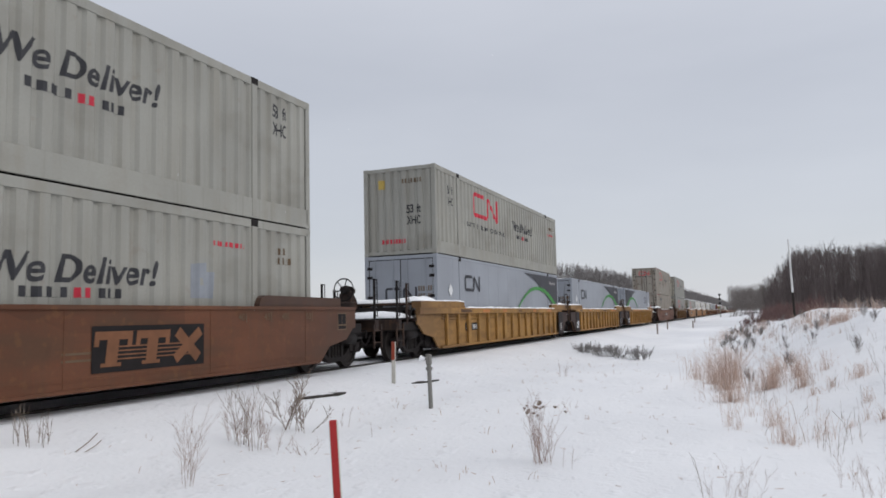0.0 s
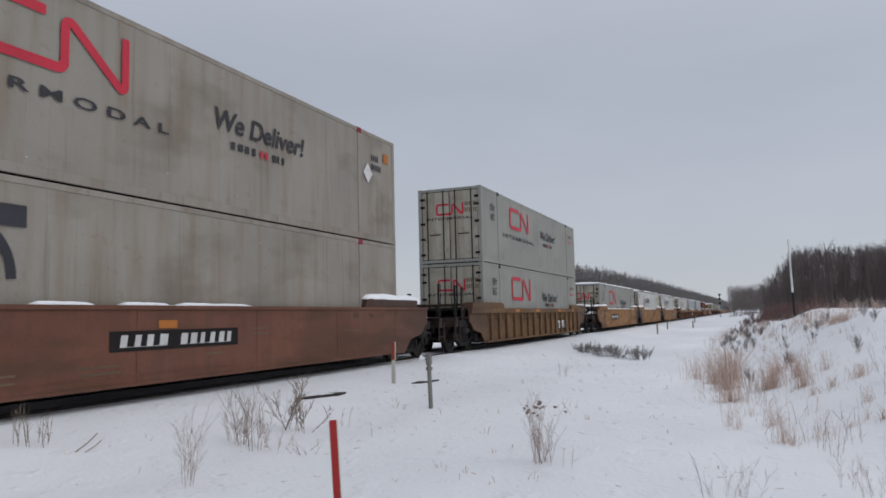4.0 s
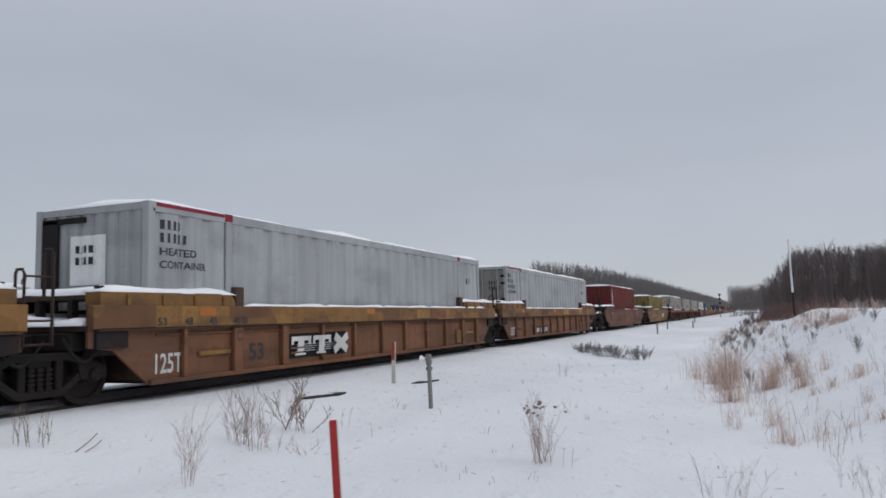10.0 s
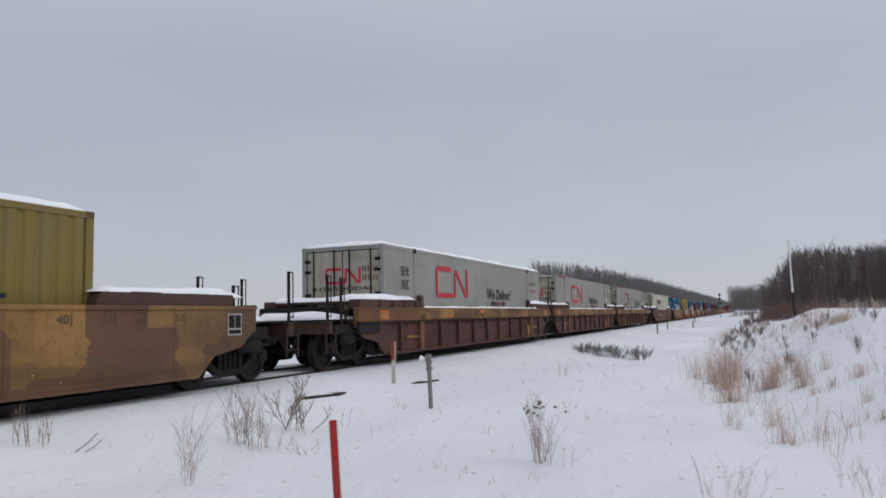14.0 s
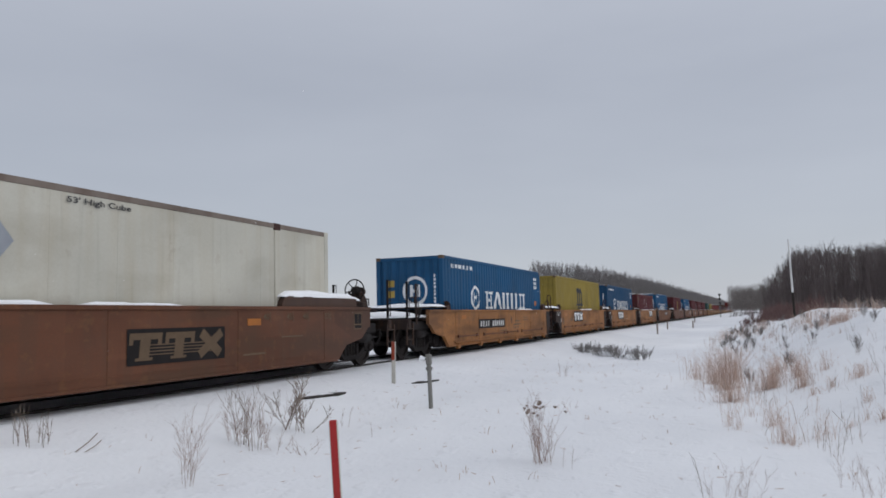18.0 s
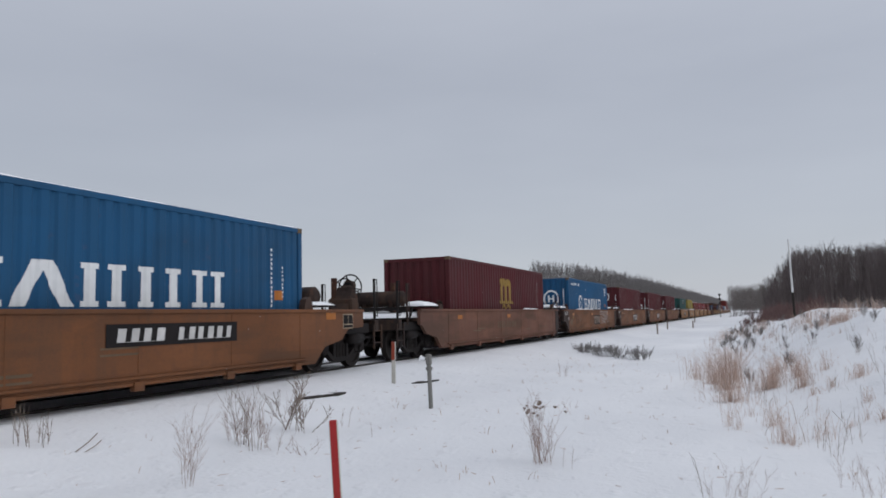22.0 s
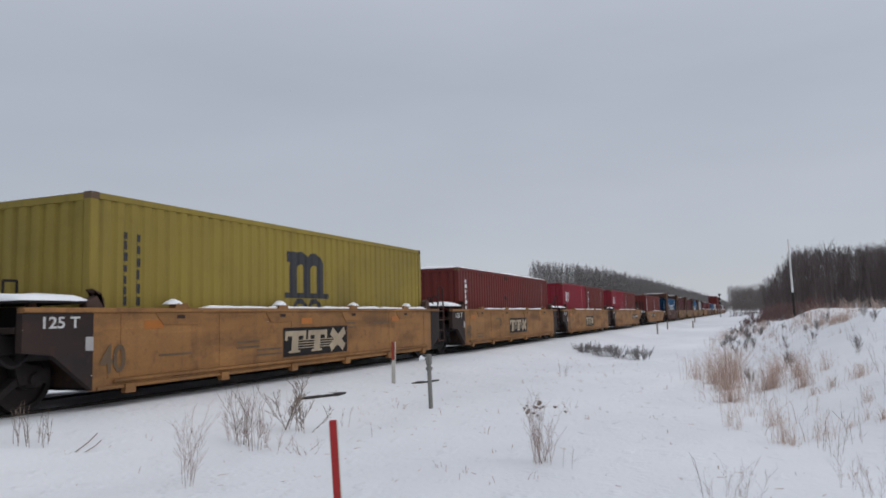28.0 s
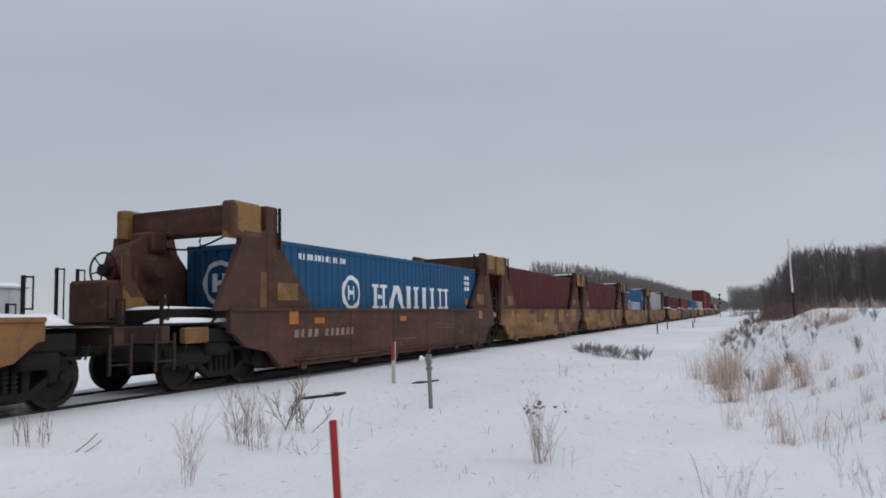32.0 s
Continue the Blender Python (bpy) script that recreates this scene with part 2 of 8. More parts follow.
SNOW = snow_mat("snow_ground", 1.6, 0.85)
SNOW_CAP = snow_mat("snow_cap", 4.0, 0.2, 0.12)
P = {
    "brown": car_paint("brown_car_paint", (0.122, 0.046, 0.023), 0.65, 0.5, rust=0.35, rust_col=(0.17, 0.075, 0.03)),
    "brown_pale": car_paint("faded_brown_car_paint", (0.152, 0.063, 0.039), 0.65, 0.5, rust=0.3),
    "yellow": car_paint("yellow_car_paint", (0.325, 0.172, 0.046), 0.6, 0.14),
    "yellow_dark": car_paint("dirty_yellow_car_paint", (0.157, 0.084, 0.033), 0.65, 0.6, rust=0.35),
    "tan": car_paint("tan_car_paint", (0.285, 0.136, 0.043), 0.6, 0.28),
    "tan_rust": car_paint("rusty_brown_car_paint", (0.175, 0.075, 0.036), 0.65, 0.5, rust=0.5),
    "ochre_edge": car_paint("ochre_chord_paint", (0.24, 0.122, 0.034), 0.6, 0.45, second=(0.145, 0.068, 0.028), ends=0.1),
    "maroon_car": car_paint("maroon_car_paint", (0.085, 0.032, 0.026), 0.7, 0.5, dirt=(0.05, 0.03, 0.024), rust=0.4),
    "orange": car_paint("orange_tan_car_paint", (0.293, 0.122, 0.035), 0.6, 0.32),
    "orange_brown": car_paint("orange_brown_car_paint", (0.163, 0.062, 0.023), 0.65, 0.45),
    "camo": car_paint("patched_tan_car_paint", (0.28, 0.155, 0.05), 0.65, 0.28, second=(0.13, 0.058, 0.04)),
    "brown_end": car_paint("sooty_brown_end_paint", (0.066, 0.040, 0.032), 0.7, 0.5, rust=0.3),
    "dark_end": car_paint("sooty_dark_end_and_slot_paint", (0.025, 0.0165, 0.0148), 0.75, 0.5, rust=0.3),
    "spring": plain("rusty_dark_spring_steel", (0.016, 0.011, 0.009), 0.7, amount=0.5),
    "bulk": car_paint("brown_bulkhead_paint", (0.080, 0.034, 0.022), 0.7, 0.6, dirt=(0.045, 0.025, 0.018), rust=0.5, rust_col=(0.13, 0.055, 0.022)),
    "bulk_yellow": car_paint("ochre_bulkhead_paint", (0.25, 0.135, 0.042), 0.65, 0.5, rust=0.5, second=(0.085, 0.036, 0.022)),
    "black": plain("black_car_paint", (0.0125, 0.0095, 0.0095), 0.85, amount=0.5),
    "black_panel": car_paint("sooty_black_panel_and_shade_paint", (0.0165, 0.0130, 0.0140), 0.75, 0.4, dirt=(0.030, 0.020, 0.017), rust=0.3, rust_col=(0.060, 0.026, 0.016)),
    "worn_rail": paint("rust_worn_rail_paint", (0.20, 0.165, 0.14), 0.6, 0.5, dirt=(0.10, 0.062, 0.045), rust=0.5),
    "rusty_step": plain("rusty_brown_step_steel", (0.062, 0.027, 0.021), 0.75, amount=0.5),
    "under": plain("sooty_underframe_steel", (0.0145, 0.0110, 0.0105), 0.85, amount=0.6),
    "wheel": plain("wheel_steel", (0.019, 0.014, 0.0125), 0.7, 0.2, amount=0.5),
    "rail": plain("rail_steel", (0.030, 0.023, 0.019), 0.6, 0.3, amount=0.4),
    "ribbed_grey": paint("light_grey_container_paint", (0.305, 0.302, 0.272), 0.55, 0.3, dirt=(0.22, 0.195, 0.15), rust=0.1),
    "smooth_grey": paint("pale_grey_container_paint", (0.281, 0.279, 0.251), 0.5, 0.28, dirt=(0.24, 0.225, 0.20), rust=0.05),
    "stained_grey": paint("stained_grey_container_paint", (0.285, 0.263, 0.226), 0.55, 0.5, dirt=(0.22, 0.16, 0.115), rust=0.15),
    "silver": paint("silver_blue_container_paint", (0.285, 0.304, 0.335), 0.45, 0.09, dirt=(0.22, 0.225, 0.235), rust=0.03),
    "heated": paint("bare_silver_container_paint", (0.352, 0.366, 0.368), 0.45, 0.4, dirt=(0.24, 0.24, 0.235), rust=0.12),
    "white": paint("white_container_paint", (0.54, 0.54, 0.515), 0.5, 0.18, dirt=(0.38, 0.34, 0.27), rust=0.1),
    "stained_door": paint("stained_cream_door_paint", (0.40, 0.375, 0.31), 0.55, 0.5, dirt=(0.22, 0.17, 0.11), rust=0.3),
    "sooty_door": paint("sooty_grey_door_paint", (0.215, 0.215, 0.195), 0.55, 0.6, dirt=(0.13, 0.095, 0.06), rust=0.4),
    "cream": paint("cream_container_paint", (0.520, 0.506, 0.437), 0.5, 0.3, dirt=(0.40, 0.33, 0.22), rust=0.1),
    "blue": paint("blue_container_paint", (0.013, 0.080, 0.180), 0.6, 0.3, dirt=(0.02, 0.06, 0.11), rust=0.1),
    "navy": paint("dark_blue_container_paint", (0.012, 0.056, 0.125), 0.6, 0.25, dirt=(0.02, 0.045, 0.08), rust=0.1),
    "mustard": paint("mustard_container_paint", (0.27, 0.202, 0.042), 0.6, 0.25, dirt=(0.15, 0.11, 0.04), rust=0.12),
    "ochre": paint("dull_mustard_container_paint", (0.202, 0.147, 0.038), 0.55, 0.4, rust=0.2),
    "maroon": paint("maroon_container_paint", (0.082, 0.0145, 0.0178), 0.6, 0.3, dirt=(0.07, 0.03, 0.028), rust=0.15),
    "rust_red": paint("brick_red_container_paint", (0.132, 0.0235, 0.020), 0.6, 0.3, dirt=(0.09, 0.035, 0.03), rust=0.15),
    "red": paint("red_container_paint", (0.21, 0.016, 0.028), 0.6, 0.25, dirt=(0.13, 0.03, 0.035), rust=0.1),
    "green": paint("dark_green_container_paint", (0.018, 0.066, 0.060), 0.6, 0.3, dirt=(0.03, 0.05, 0.05), rust=0.1),
    "m_red": plain("red_lettering", (0.52, 0.025, 0.05), 0.55, amount=0.15, bump=0.05),
    "m_crimson": plain("dark_crimson_rail_paint", (0.235, 0.014, 0.036), 0.6, amount=0.25, bump=0.05),
    "m_maroon": plain("dark_maroon_lettering", (0.10, 0.018, 0.035), 0.55, amount=0.15, bump=0.05),
    "m_black": plain("black_lettering", (0.035, 0.035, 0.04), 0.6, amount=0.25, bump=0.05),
    "m_white": plain("white_lettering", (0.75, 0.76, 0.76), 0.55, amount=0.15, bump=0.05),
    "m_pale": plain("faded_white_lettering", (0.40, 0.38, 0.37), 0.6, amount=0.3, bump=0.05),
    "m_faded_pale": plain("thin_pale_spray_paint", (0.26, 0.19, 0.15), 0.65, amount=0.35, bump=0.05),
    "m_dull_yellow": plain("faded_yellow_emblem_paint", (0.27, 0.165, 0.032), 0.6, amount=0.35, bump=0.05),
    "m_plate": plain("worn_white_lettering", (0.58, 0.57, 0.55), 0.6, amount=0.3, bump=0.05),
    "m_rust": plain("rusty_orange_lettering", (0.20, 0.085, 0.04), 0.7, amount=0.35, bump=0.05),
    "m_tan": plain("dirty_cream_lettering", (0.40, 0.32, 0.22), 0.65, amount=0.3, bump=0.05),
    "m_grey": plain("grey_lettering", (0.28, 0.30, 0.33), 0.6, amount=0.2, bump=0.05),
    "m_yellow": plain("yellow_emblem_paint", (0.44, 0.31, 0.075), 0.5, amount=0.25, bump=0.05),
    "m_orange": plain("orange_marker_paint", (0.40, 0.135, 0.022), 0.5, amount=0.2, bump=0.05),
    "m_green": plain("green_swoosh_paint", (0.042, 0.24, 0.045), 0.5, amount=0.15, bump=0.05),
    "m_dark": plain("charcoal_swoosh_paint", (0.036, 0.036, 0.044), 0.5, amount=0.2, bump=0.05),
    "m_faded": plain("faded_dark_lettering", (0.13, 0.085, 0.05), 0.7, amount=0.3, bump=0.05),
}

# ---- mesh helpers ----
CACHE = {}


def box(bm, x0, x1, y0, y1, z0, z1, bevel=0.0):
    m = Matrix.Translation(((x0 + x1) / 2, (y0 + y1) / 2, (z0 + z1) / 2)) @ Matrix.Diagonal((abs(x1 - x0), abs(y1 - y0), abs(z1 - z0), 1))
    made = bmesh.ops.create_cube(bm, size=1, matrix=m)
    if bevel:
        edges = list({e for v in made["verts"] for e in v.link_edges})
        bmesh.ops.bevel(bm, geom=edges, offset=bevel, segments=1, affect="EDGES")
    return bm


def prism(bm, outline, x0, x1):
    """An outline in (y, z), carried from x0 to x1."""
    a = [bm.verts.new((x0, y, z)) for y, z in outline]
    b = [bm.verts.new((x1, y, z)) for y, z in outline]
    bm.faces.new(a)
    bm.faces.new(b[::-1])
    k = len(outline)
    for i in range(k):
        bm.faces.new((a[(i + 1) % k], a[i], b[i], b[(i + 1) % k]))
    bmesh.ops.recalc_face_normals(bm, faces=bm.faces)
    return bm


def rod(bm, p0, p1, r0, r1=None, seg=8):
    p0, p1 = Vector(p0), Vector(p1)
    d = p1 - p0
    m = Matrix.Translation((p0 + p1) / 2) @ d.to_track_quat("Z", "Y").to_matrix().to_4x4()
    bmesh.ops.create_cone(bm, cap_ends=True, segments=seg, radius1=r0, radius2=r0 if r1 is None else r1, depth=d.length, matrix=m)
    return bm


def mesh(key, fill, mat, smooth=False):
    """One shared mesh for a key and a material; fill draws it into a bmesh."""
    full = (key, mat.name)
    if full not in CACHE:
        bm = bmesh.new()
        fill(bm)
        me = bpy.data.meshes.new(str(key[0]) if isinstance(key, tuple) else str(key))
        bm.to_mesh(me)
        bm.free()
        if smooth:
            me.shade_smooth()
        me.materials.append(mat)
        CACHE[full] = me
    return CACHE[full]


def part(name, me, parent, at=(0, 0, 0), turn=0.0, label=""):
    ob = new(name, me)
    ob.parent = parent
    ob.matrix_basis = pose(*at, 0, 0, turn)
    if label:
        tagged(ob, label)
    return ob


def raw_mesh(name, verts, faces, mat, smooth=False):
    me = bpy.data.meshes.new(name)
    me.from_pydata(verts, [], faces)
    me.materials.append(mat)
    if smooth:
        me.shade_smooth()
    return me


# ---- flat paint shapes, in metres ----
def s_text(body, w, h):
    """Lettering in the built-in font, fitted to w by h."""
    cu = bpy.data.curves.new("lettering", "FONT")
    cu.body, cu.offset = body, 0.018
    cu.align_x, cu.align_y = "LEFT", "BOTTOM_BASELINE"
    ob = new("lettering", cu)
    me = bpy.data.meshes.new_from_object(ob.evaluated_get(bpy.context.evaluated_depsgraph_get()))
    vs = [(v.co.x, v.co.y) for v in me.vertices]
    fs = [tuple(f.vertices) for f in me.polygons]
    bpy.data.objects.remove(ob)
    bpy.data.curves.remove(cu)
    bpy.data.meshes.remove(me)
    x0, x1 = min(v[0] for v in vs), max(v[0] for v in vs)
    y0, y1 = min(v[1] for v in vs), max(v[1] for v in vs)
    return [((x - x0) / (x1 - x0) * w, (y - y0) / (y1 - y0) * h) for x, y in vs], fs


def s_rect(x0, y0, x1, y1, slant=0.0):
    return [(x0, y0), (x1, y0), (x1 + slant, y1), (x0 + slant, y1)], [(0, 1, 2, 3)]


def s_join(*shapes):
    vs, fs = [], []
    for v, f in shapes:
        fs += [tuple(i + len(vs) for i in face) for face in f]
        vs += v
    return vs, fs


def s_move(shape, dx, dy):
    return [(x + dx, y + dy) for x, y in shape[0]], shape[1]


def s_bars(count, w, h, fill=0.6, slant=0.0):
    """Upright bars of uneven width on one thin base line, for writing that cannot be read."""
    pick = random.Random(count * 31 + int(w * 100))
    step, t = w / count, h * 0.03
    xs = []
    for i in range(count):
        f = fill * pick.uniform(0.72, 1.12)
        a = (i + pick.uniform(0, 0.12)) * step
        xs += [a, min(a + f * step, (i + 0.97) * step)]
    vs = [(x, 0) for x in xs] + [(x + slant * 0.03, t) for x in xs]
    k = len(xs)
    fs = [(i, i + 1, k + i + 1, k + i) for i in range(k - 1)]
    for i in range(0, k, 2):
        n = len(vs)
        vs += [(xs[i + 1] + slant, h), (xs[i] + slant, h)]
        fs.append((k + i, k + i + 1, n, n + 1))
    return vs, fs


def s_column(count, w, h, fill=0.6):
    """Bars one above another on a thin upright line."""
    pick = random.Random(count * 17 + int(h * 100))
    step, t = h / count, w * 0.05
    ys = []
    for i in range(count):
        f = fill * pick.uniform(0.75, 1.12)
        a = (i + pick.uniform(0, 0.1)) * step
        ys += [a, min(a + f * step, (i + 0.97) * step)]
    vs = [(0, y) for y in ys] + [(t, y) for y in ys]
    k = len(ys)
    fs = [(i, k + i, k + i + 1, i + 1) for i in range(k - 1)]
    for i in range(0, k, 2):
        n = len(vs)
        right = w * pick.uniform(0.8, 1.0)
        vs += [(right, ys[i]), (right, ys[i + 1])]
        fs.append((k + i, n, n + 1, k + i + 1))
    return vs, fs


def s_slabs(w, h):
    """A plain row of heavy uprights with square feet and heads, some in pairs, one pair leaning together."""
    shapes = []

    def upright(a, b):
        m, t = b - a, h * 0.13
        shapes.append(([(a, 0), (b, 0), (b, t), (b - m * 0.24, t), (b - m * 0.24, h - t), (b, h - t), (b, h), (a, h), (a, h - t), (a + m * 0.24, h - t), (a + m * 0.24, t), (a, t)],
                       [(0, 1, 2, 11), (11, 2, 3, 10), (10, 3, 4, 9), (9, 4, 5, 8), (8, 5, 6, 7)]))

    u = w / 5.7
    for a, b in ((0.0, 0.36), (0.5, 0.86), (2.1, 2.46), (2.6, 2.96), (3.22, 3.58), (3.85, 4.21), (4.5, 4.86), (5.0, 5.36)):
        upright(a * u, b * u)
    shapes.append(s_rect(0.30 * u, h * 0.42, 0.56 * u, h * 0.58))
    for x0, x1 in ((1.08, 1.42), (1.88, 1.52)):
        shapes.append(([(x0 * u - 0.12 * u, 0), (x0 * u + 0.12 * u, 0), (x1 * u + 0.13 * u, h), (x1 * u - 0.13 * u, h)], [(0, 1, 2, 3)]))
    return s_join(*shapes)


def s_stroke(points, width):
    """A ribbon along points; width may be a list."""
    vs, fs = [], []
    k = len(points)
    for i, (x, y) in enumerate(points):
        xa, ya = points[max(0, i - 1)]
        xb, yb = points[min(k - 1, i + 1)]
        d = Vector((xb - xa, yb - ya)).normalized()
        w = (width[i] if isinstance(width, list) else width) / 2
        vs += [(x - d.y * w, y + d.x * w), (x + d.y * w, y - d.x * w)]
        if i:
            fs.append((2 * i - 2, 2 * i - 1, 2 * i + 1, 2 * i))
    return vs, fs


def s_ring(rx, ry, width, a0=0, a1=360, seg=28):
    pts = [(rx * math.cos(radians(a0 + (a1 - a0) * i / seg)), ry * math.sin(radians(a0 + (a1 - a0) * i / seg))) for i in range(seg + 1)]
    return s_stroke(pts, width)


def s_bubble(corners, w, h, line):
    """A sprayed closed outline with soft corners."""
    pts = [(a * w, b * h) for a, b in corners]
    for _ in range(2):
        pts = [(p[0] + (q[0] - p[0]) * f, p[1] + (q[1] - p[1]) * f) for p, q in zip(pts, pts[1:] + pts[:1]) for f in (0.22, 0.78)]
    return s_stroke(pts + pts[:2], line)


BUBBLES = (
    ("T", [(0.05, 0.68), (0.0, 0.98), (1.02, 1.02), (0.98, 0.72), (0.68, 0.70), (0.68, 0.02), (0.32, -0.04), (0.33, 0.70)]),
    ("H", [(0.0, 0.0), (0.02, 1.0), (0.32, 0.98), (0.33, 0.62), (0.66, 0.62), (0.66, 1.02), (0.97, 0.98), (1.02, 0.02), (0.68, -0.02), (0.66, 0.36), (0.33, 0.36), (0.32, 0.02)]),
    ("U", [(0.02, 1.0), (-0.02, 0.22), (0.25, -0.03), (0.75, 0.0), (1.0, 0.25), (0.98, 1.02), (0.68, 0.98), (0.68, 0.35), (0.5, 0.25), (0.33, 0.35), (0.32, 0.98)]),
    ("G", [(0.95, 0.97), (0.4, 1.02), (0.02, 0.7), (0.0, 0.3), (0.35, -0.02), (0.95, 0.05), (1.0, 0.5), (0.55, 0.56), (0.55, 0.38), (0.68, 0.36), (0.66, 0.24), (0.42, 0.28), (0.33, 0.5), (0.45, 0.74), (0.92, 0.70)]))
LETTERS = {}


def letters(body, w, h):
    if (body, w, h) not in LETTERS:
        LETTERS[body, w, h] = s_text(body, w, h)
    return LETTERS[body, w, h]


def leaning(shape, k=0.2):
    return [(a + k * b, b) for a, b in shape[0]], shape[1]


# words are turned to outlines first, while the scene is still small
for words in (("We Deliver!", 3.02, 0.42), ("We Deliver!", 3.45, 0.47), ("53 ft", 0.52, 0.28), ("XHC", 0.50, 0.28), ("I N T E R M O D A L", 4.75, 0.17), ("INTERMODAL", 1.9, 0.13),
              ("53 ft", 0.42, 0.24), ("XHC", 0.42, 0.24), ("TRANSPORTATION SOLUTIONS", 2.95, 0.19), ("53' High Cube", 1.2, 0.12),
              ("HEATED", 0.85, 0.13), ("CONTAINER", 1.15, 0.13), ("53", 0.78, 0.5), ("125 T", 0.68, 0.22), ("125T", 0.68, 0.36), ("40", 0.48, 0.42),
              ("53", 0.46, 0.33), ("53", 0.2, 0.13), ("48", 0.2, 0.13), ("45", 0.2, 0.13), ("40", 0.2, 0.13), ("40/20", 0.42, 0.13), ("C", 0.13, 0.2), ("A", 0.13, 0.2), ("B", 0.16, 0.26), ("C", 0.16, 0.26), ("E", 0.18, 0.26), ("D", 0.15, 0.28), ("40", 0.3, 0.16), ("20", 0.3, 0.16), ("20", 0.2, 0.13)):
    letters(*words)


RIBS = {}       # ribbed panels by thing and face: (start, length, rib pitch, rib depth, place of the crests, usual place of paint)


def rib_line(face):
    start, length, pitch, depth = face[:4]
    count = max(3, round(length / pitch))
    p = length / count
    line = [(start - 9.0, 0.0)]
    for i in range(count):
        line += [(start + p * (i + f), d) for f, d in ((0.0, depth), (0.22, depth), (0.38, 0), (0.84, 0))]
    return line + [(start + length, depth), (start + length + 9.0, 0.0)]


def sliced(poly, lo, hi):
    """The piece of a convex outline between two uprights."""
    for edge, sign in ((lo, 1), (hi, -1)):
        out = []
        for i, (a, b) in enumerate(poly):
            c, d = poly[(i + 1) % len(poly)]
            ina, inc = sign * (a - edge) >= 0, sign * (c - edge) >= 0
            if ina:
                out.append((a, b))
            if ina != inc:
                t = (edge - a) / (c - a)
                out.append((edge, b + (d - b) * t))
        poly = out
        if len(poly) < 3:
            return []
    return poly


def over_ribs(shape, y, z, line):
    """Lays a flat shape over the ribs: (along, up, depth) and faces."""
    vs, fs = shape
    co, faces, seen = [], [], {}
    for f in fs:
        poly = [(vs[i][0] + y, vs[i][1] + z) for i in f]
        lo, hi = min(a for a, b in poly), max(a for a, b in poly)
        for (ya, da), (yb, db) in zip(line, line[1:]):
            if yb <= lo or ya >= hi or yb - ya < 1e-6:
                continue
            face = []
            for a, b in sliced(poly, ya, yb):
                key = (round(a, 4), round(b, 4))
                if key not in seen:
                    seen[key] = len(co)
                    co.append((a, b, da + (db - da) * (a - ya) / (yb - ya)))
                if seen[key] not in face:
                    face.append(seen[key])
            if len(face) > 2:
                faces.append(tuple(face))
    return co, faces


def decal(name, shape, parent, mat, y, z, x, face="side", label=""):
    """A painted mark on the near side (reading along +y) or on the leading end (reading along +x)."""
    vs, fs = shape
    ribs = RIBS.get((parent.name, face))
    if ribs:
        pts, fs = over_ribs(shape, y, z, rib_line(ribs))
        lift = 0.004 + (abs(x - ribs[5]) if len(ribs) > 5 else 0.0)
        co = [(ribs[4] - d + lift, a, b) if face == "side" else (a, ribs[4] + d - lift, b) for a, b, d in pts]
    elif face == "side":
        co = [(x, y + a, z + b) for a, b in vs]
    else:
        co = [(y + a, x, z + b) for a, b in vs]
    me = raw_mesh(name, co, fs, mat)
    ob = part(name, me, parent)
    if label:
        tagged(ob, label)
    return ob


# ---- ground: one snow sheet to the horizon ----
def smooth(a, b, v):
    t = max(0.0, min(1.0, (v - a) / (b - a)))
    return t * t * (3 - 2 * t)


TOE = [(-40, 6.0), (0, 4.2), (5, 2.4), (8, 1.1), (11, 0.0), (15, -0.55), (21, -1.1), (32, -1.5), (46, -1.9), (80, -2.2), (400, -2.2)]


def toe(y):
    for (ya, xa), (yb, xb) in zip(TOE, TOE[1:]):
        if y <= yb:
            return xa + (xb - xa) * max(0.0, (y - ya) / (yb - ya))
    return -2.2


def ground_z(x, y):
    d = abs(x - CX)
    z = -0.47 + 0.425 * (1 - smooth(1.3, 4.4, d))
    rise = smooth(0, 4.6, x - toe(y))
    hump = 1.15 + 0.55 * math.exp(-((y - 30) / 14) ** 2) * math.exp(-((x - 3.6) / 3.0) ** 2)
    z += rise * hump * (1 - 0.55 * smooth(30, 75, y))
    far = smooth(60, 200, math.hypot(x, y))
    near = smooth(0.9, 2.6, d)
    wob = 0.16 * noise.noise((x * 0.16, y * 0.12, 3)) + 0.07 * noise.noise((x * 0.55, y * 0.4, 9)) + 0.025 * noise.noise((x * 1.9, y * 1.3, 5))
    z += wob * near * (0.35 + 1.3 * rise) * (1 - 0.6 * far) + rise * (0.07 * noise.noise((x * 1.3, y * 1.1, 12)) + 0.05 * noise.noise((x * 3.1, y * 2.6, 17)))
    return z


def spread(fine0, fine1, step, lo, hi, grow=1.14):
    out = list(np.arange(fine0, fine1 + 1e-6, step))
    s, v = step, fine1
    while v < hi:
        s *= grow
        v += s
        out.append(v)
    s, v = step, fine0
    while v > lo:
        s *= grow
        v -= s
        out.insert(0, v)
    return out


gx, gy = spread(-12.5, 6.5, 0.16, -3500, 3500), spread(2.0, 34, 0.18, -900, 4500, 1.09)
gv = [(x, y, ground_z(x, y)) for y in gy for x in gx]
nx = len(gx)
gf = [(j * nx + i, j * nx + i + 1, (j + 1) * nx + i + 1, (j + 1) * nx + i) for j in range(len(gy) - 1) for i in range(nx - 1)]
ground = new("ground", raw_mesh("ground", gv, gf, SNOW, True))
tagged(ground, "uneven wind-packed snow cover on open ground", "ground", kind="structure")

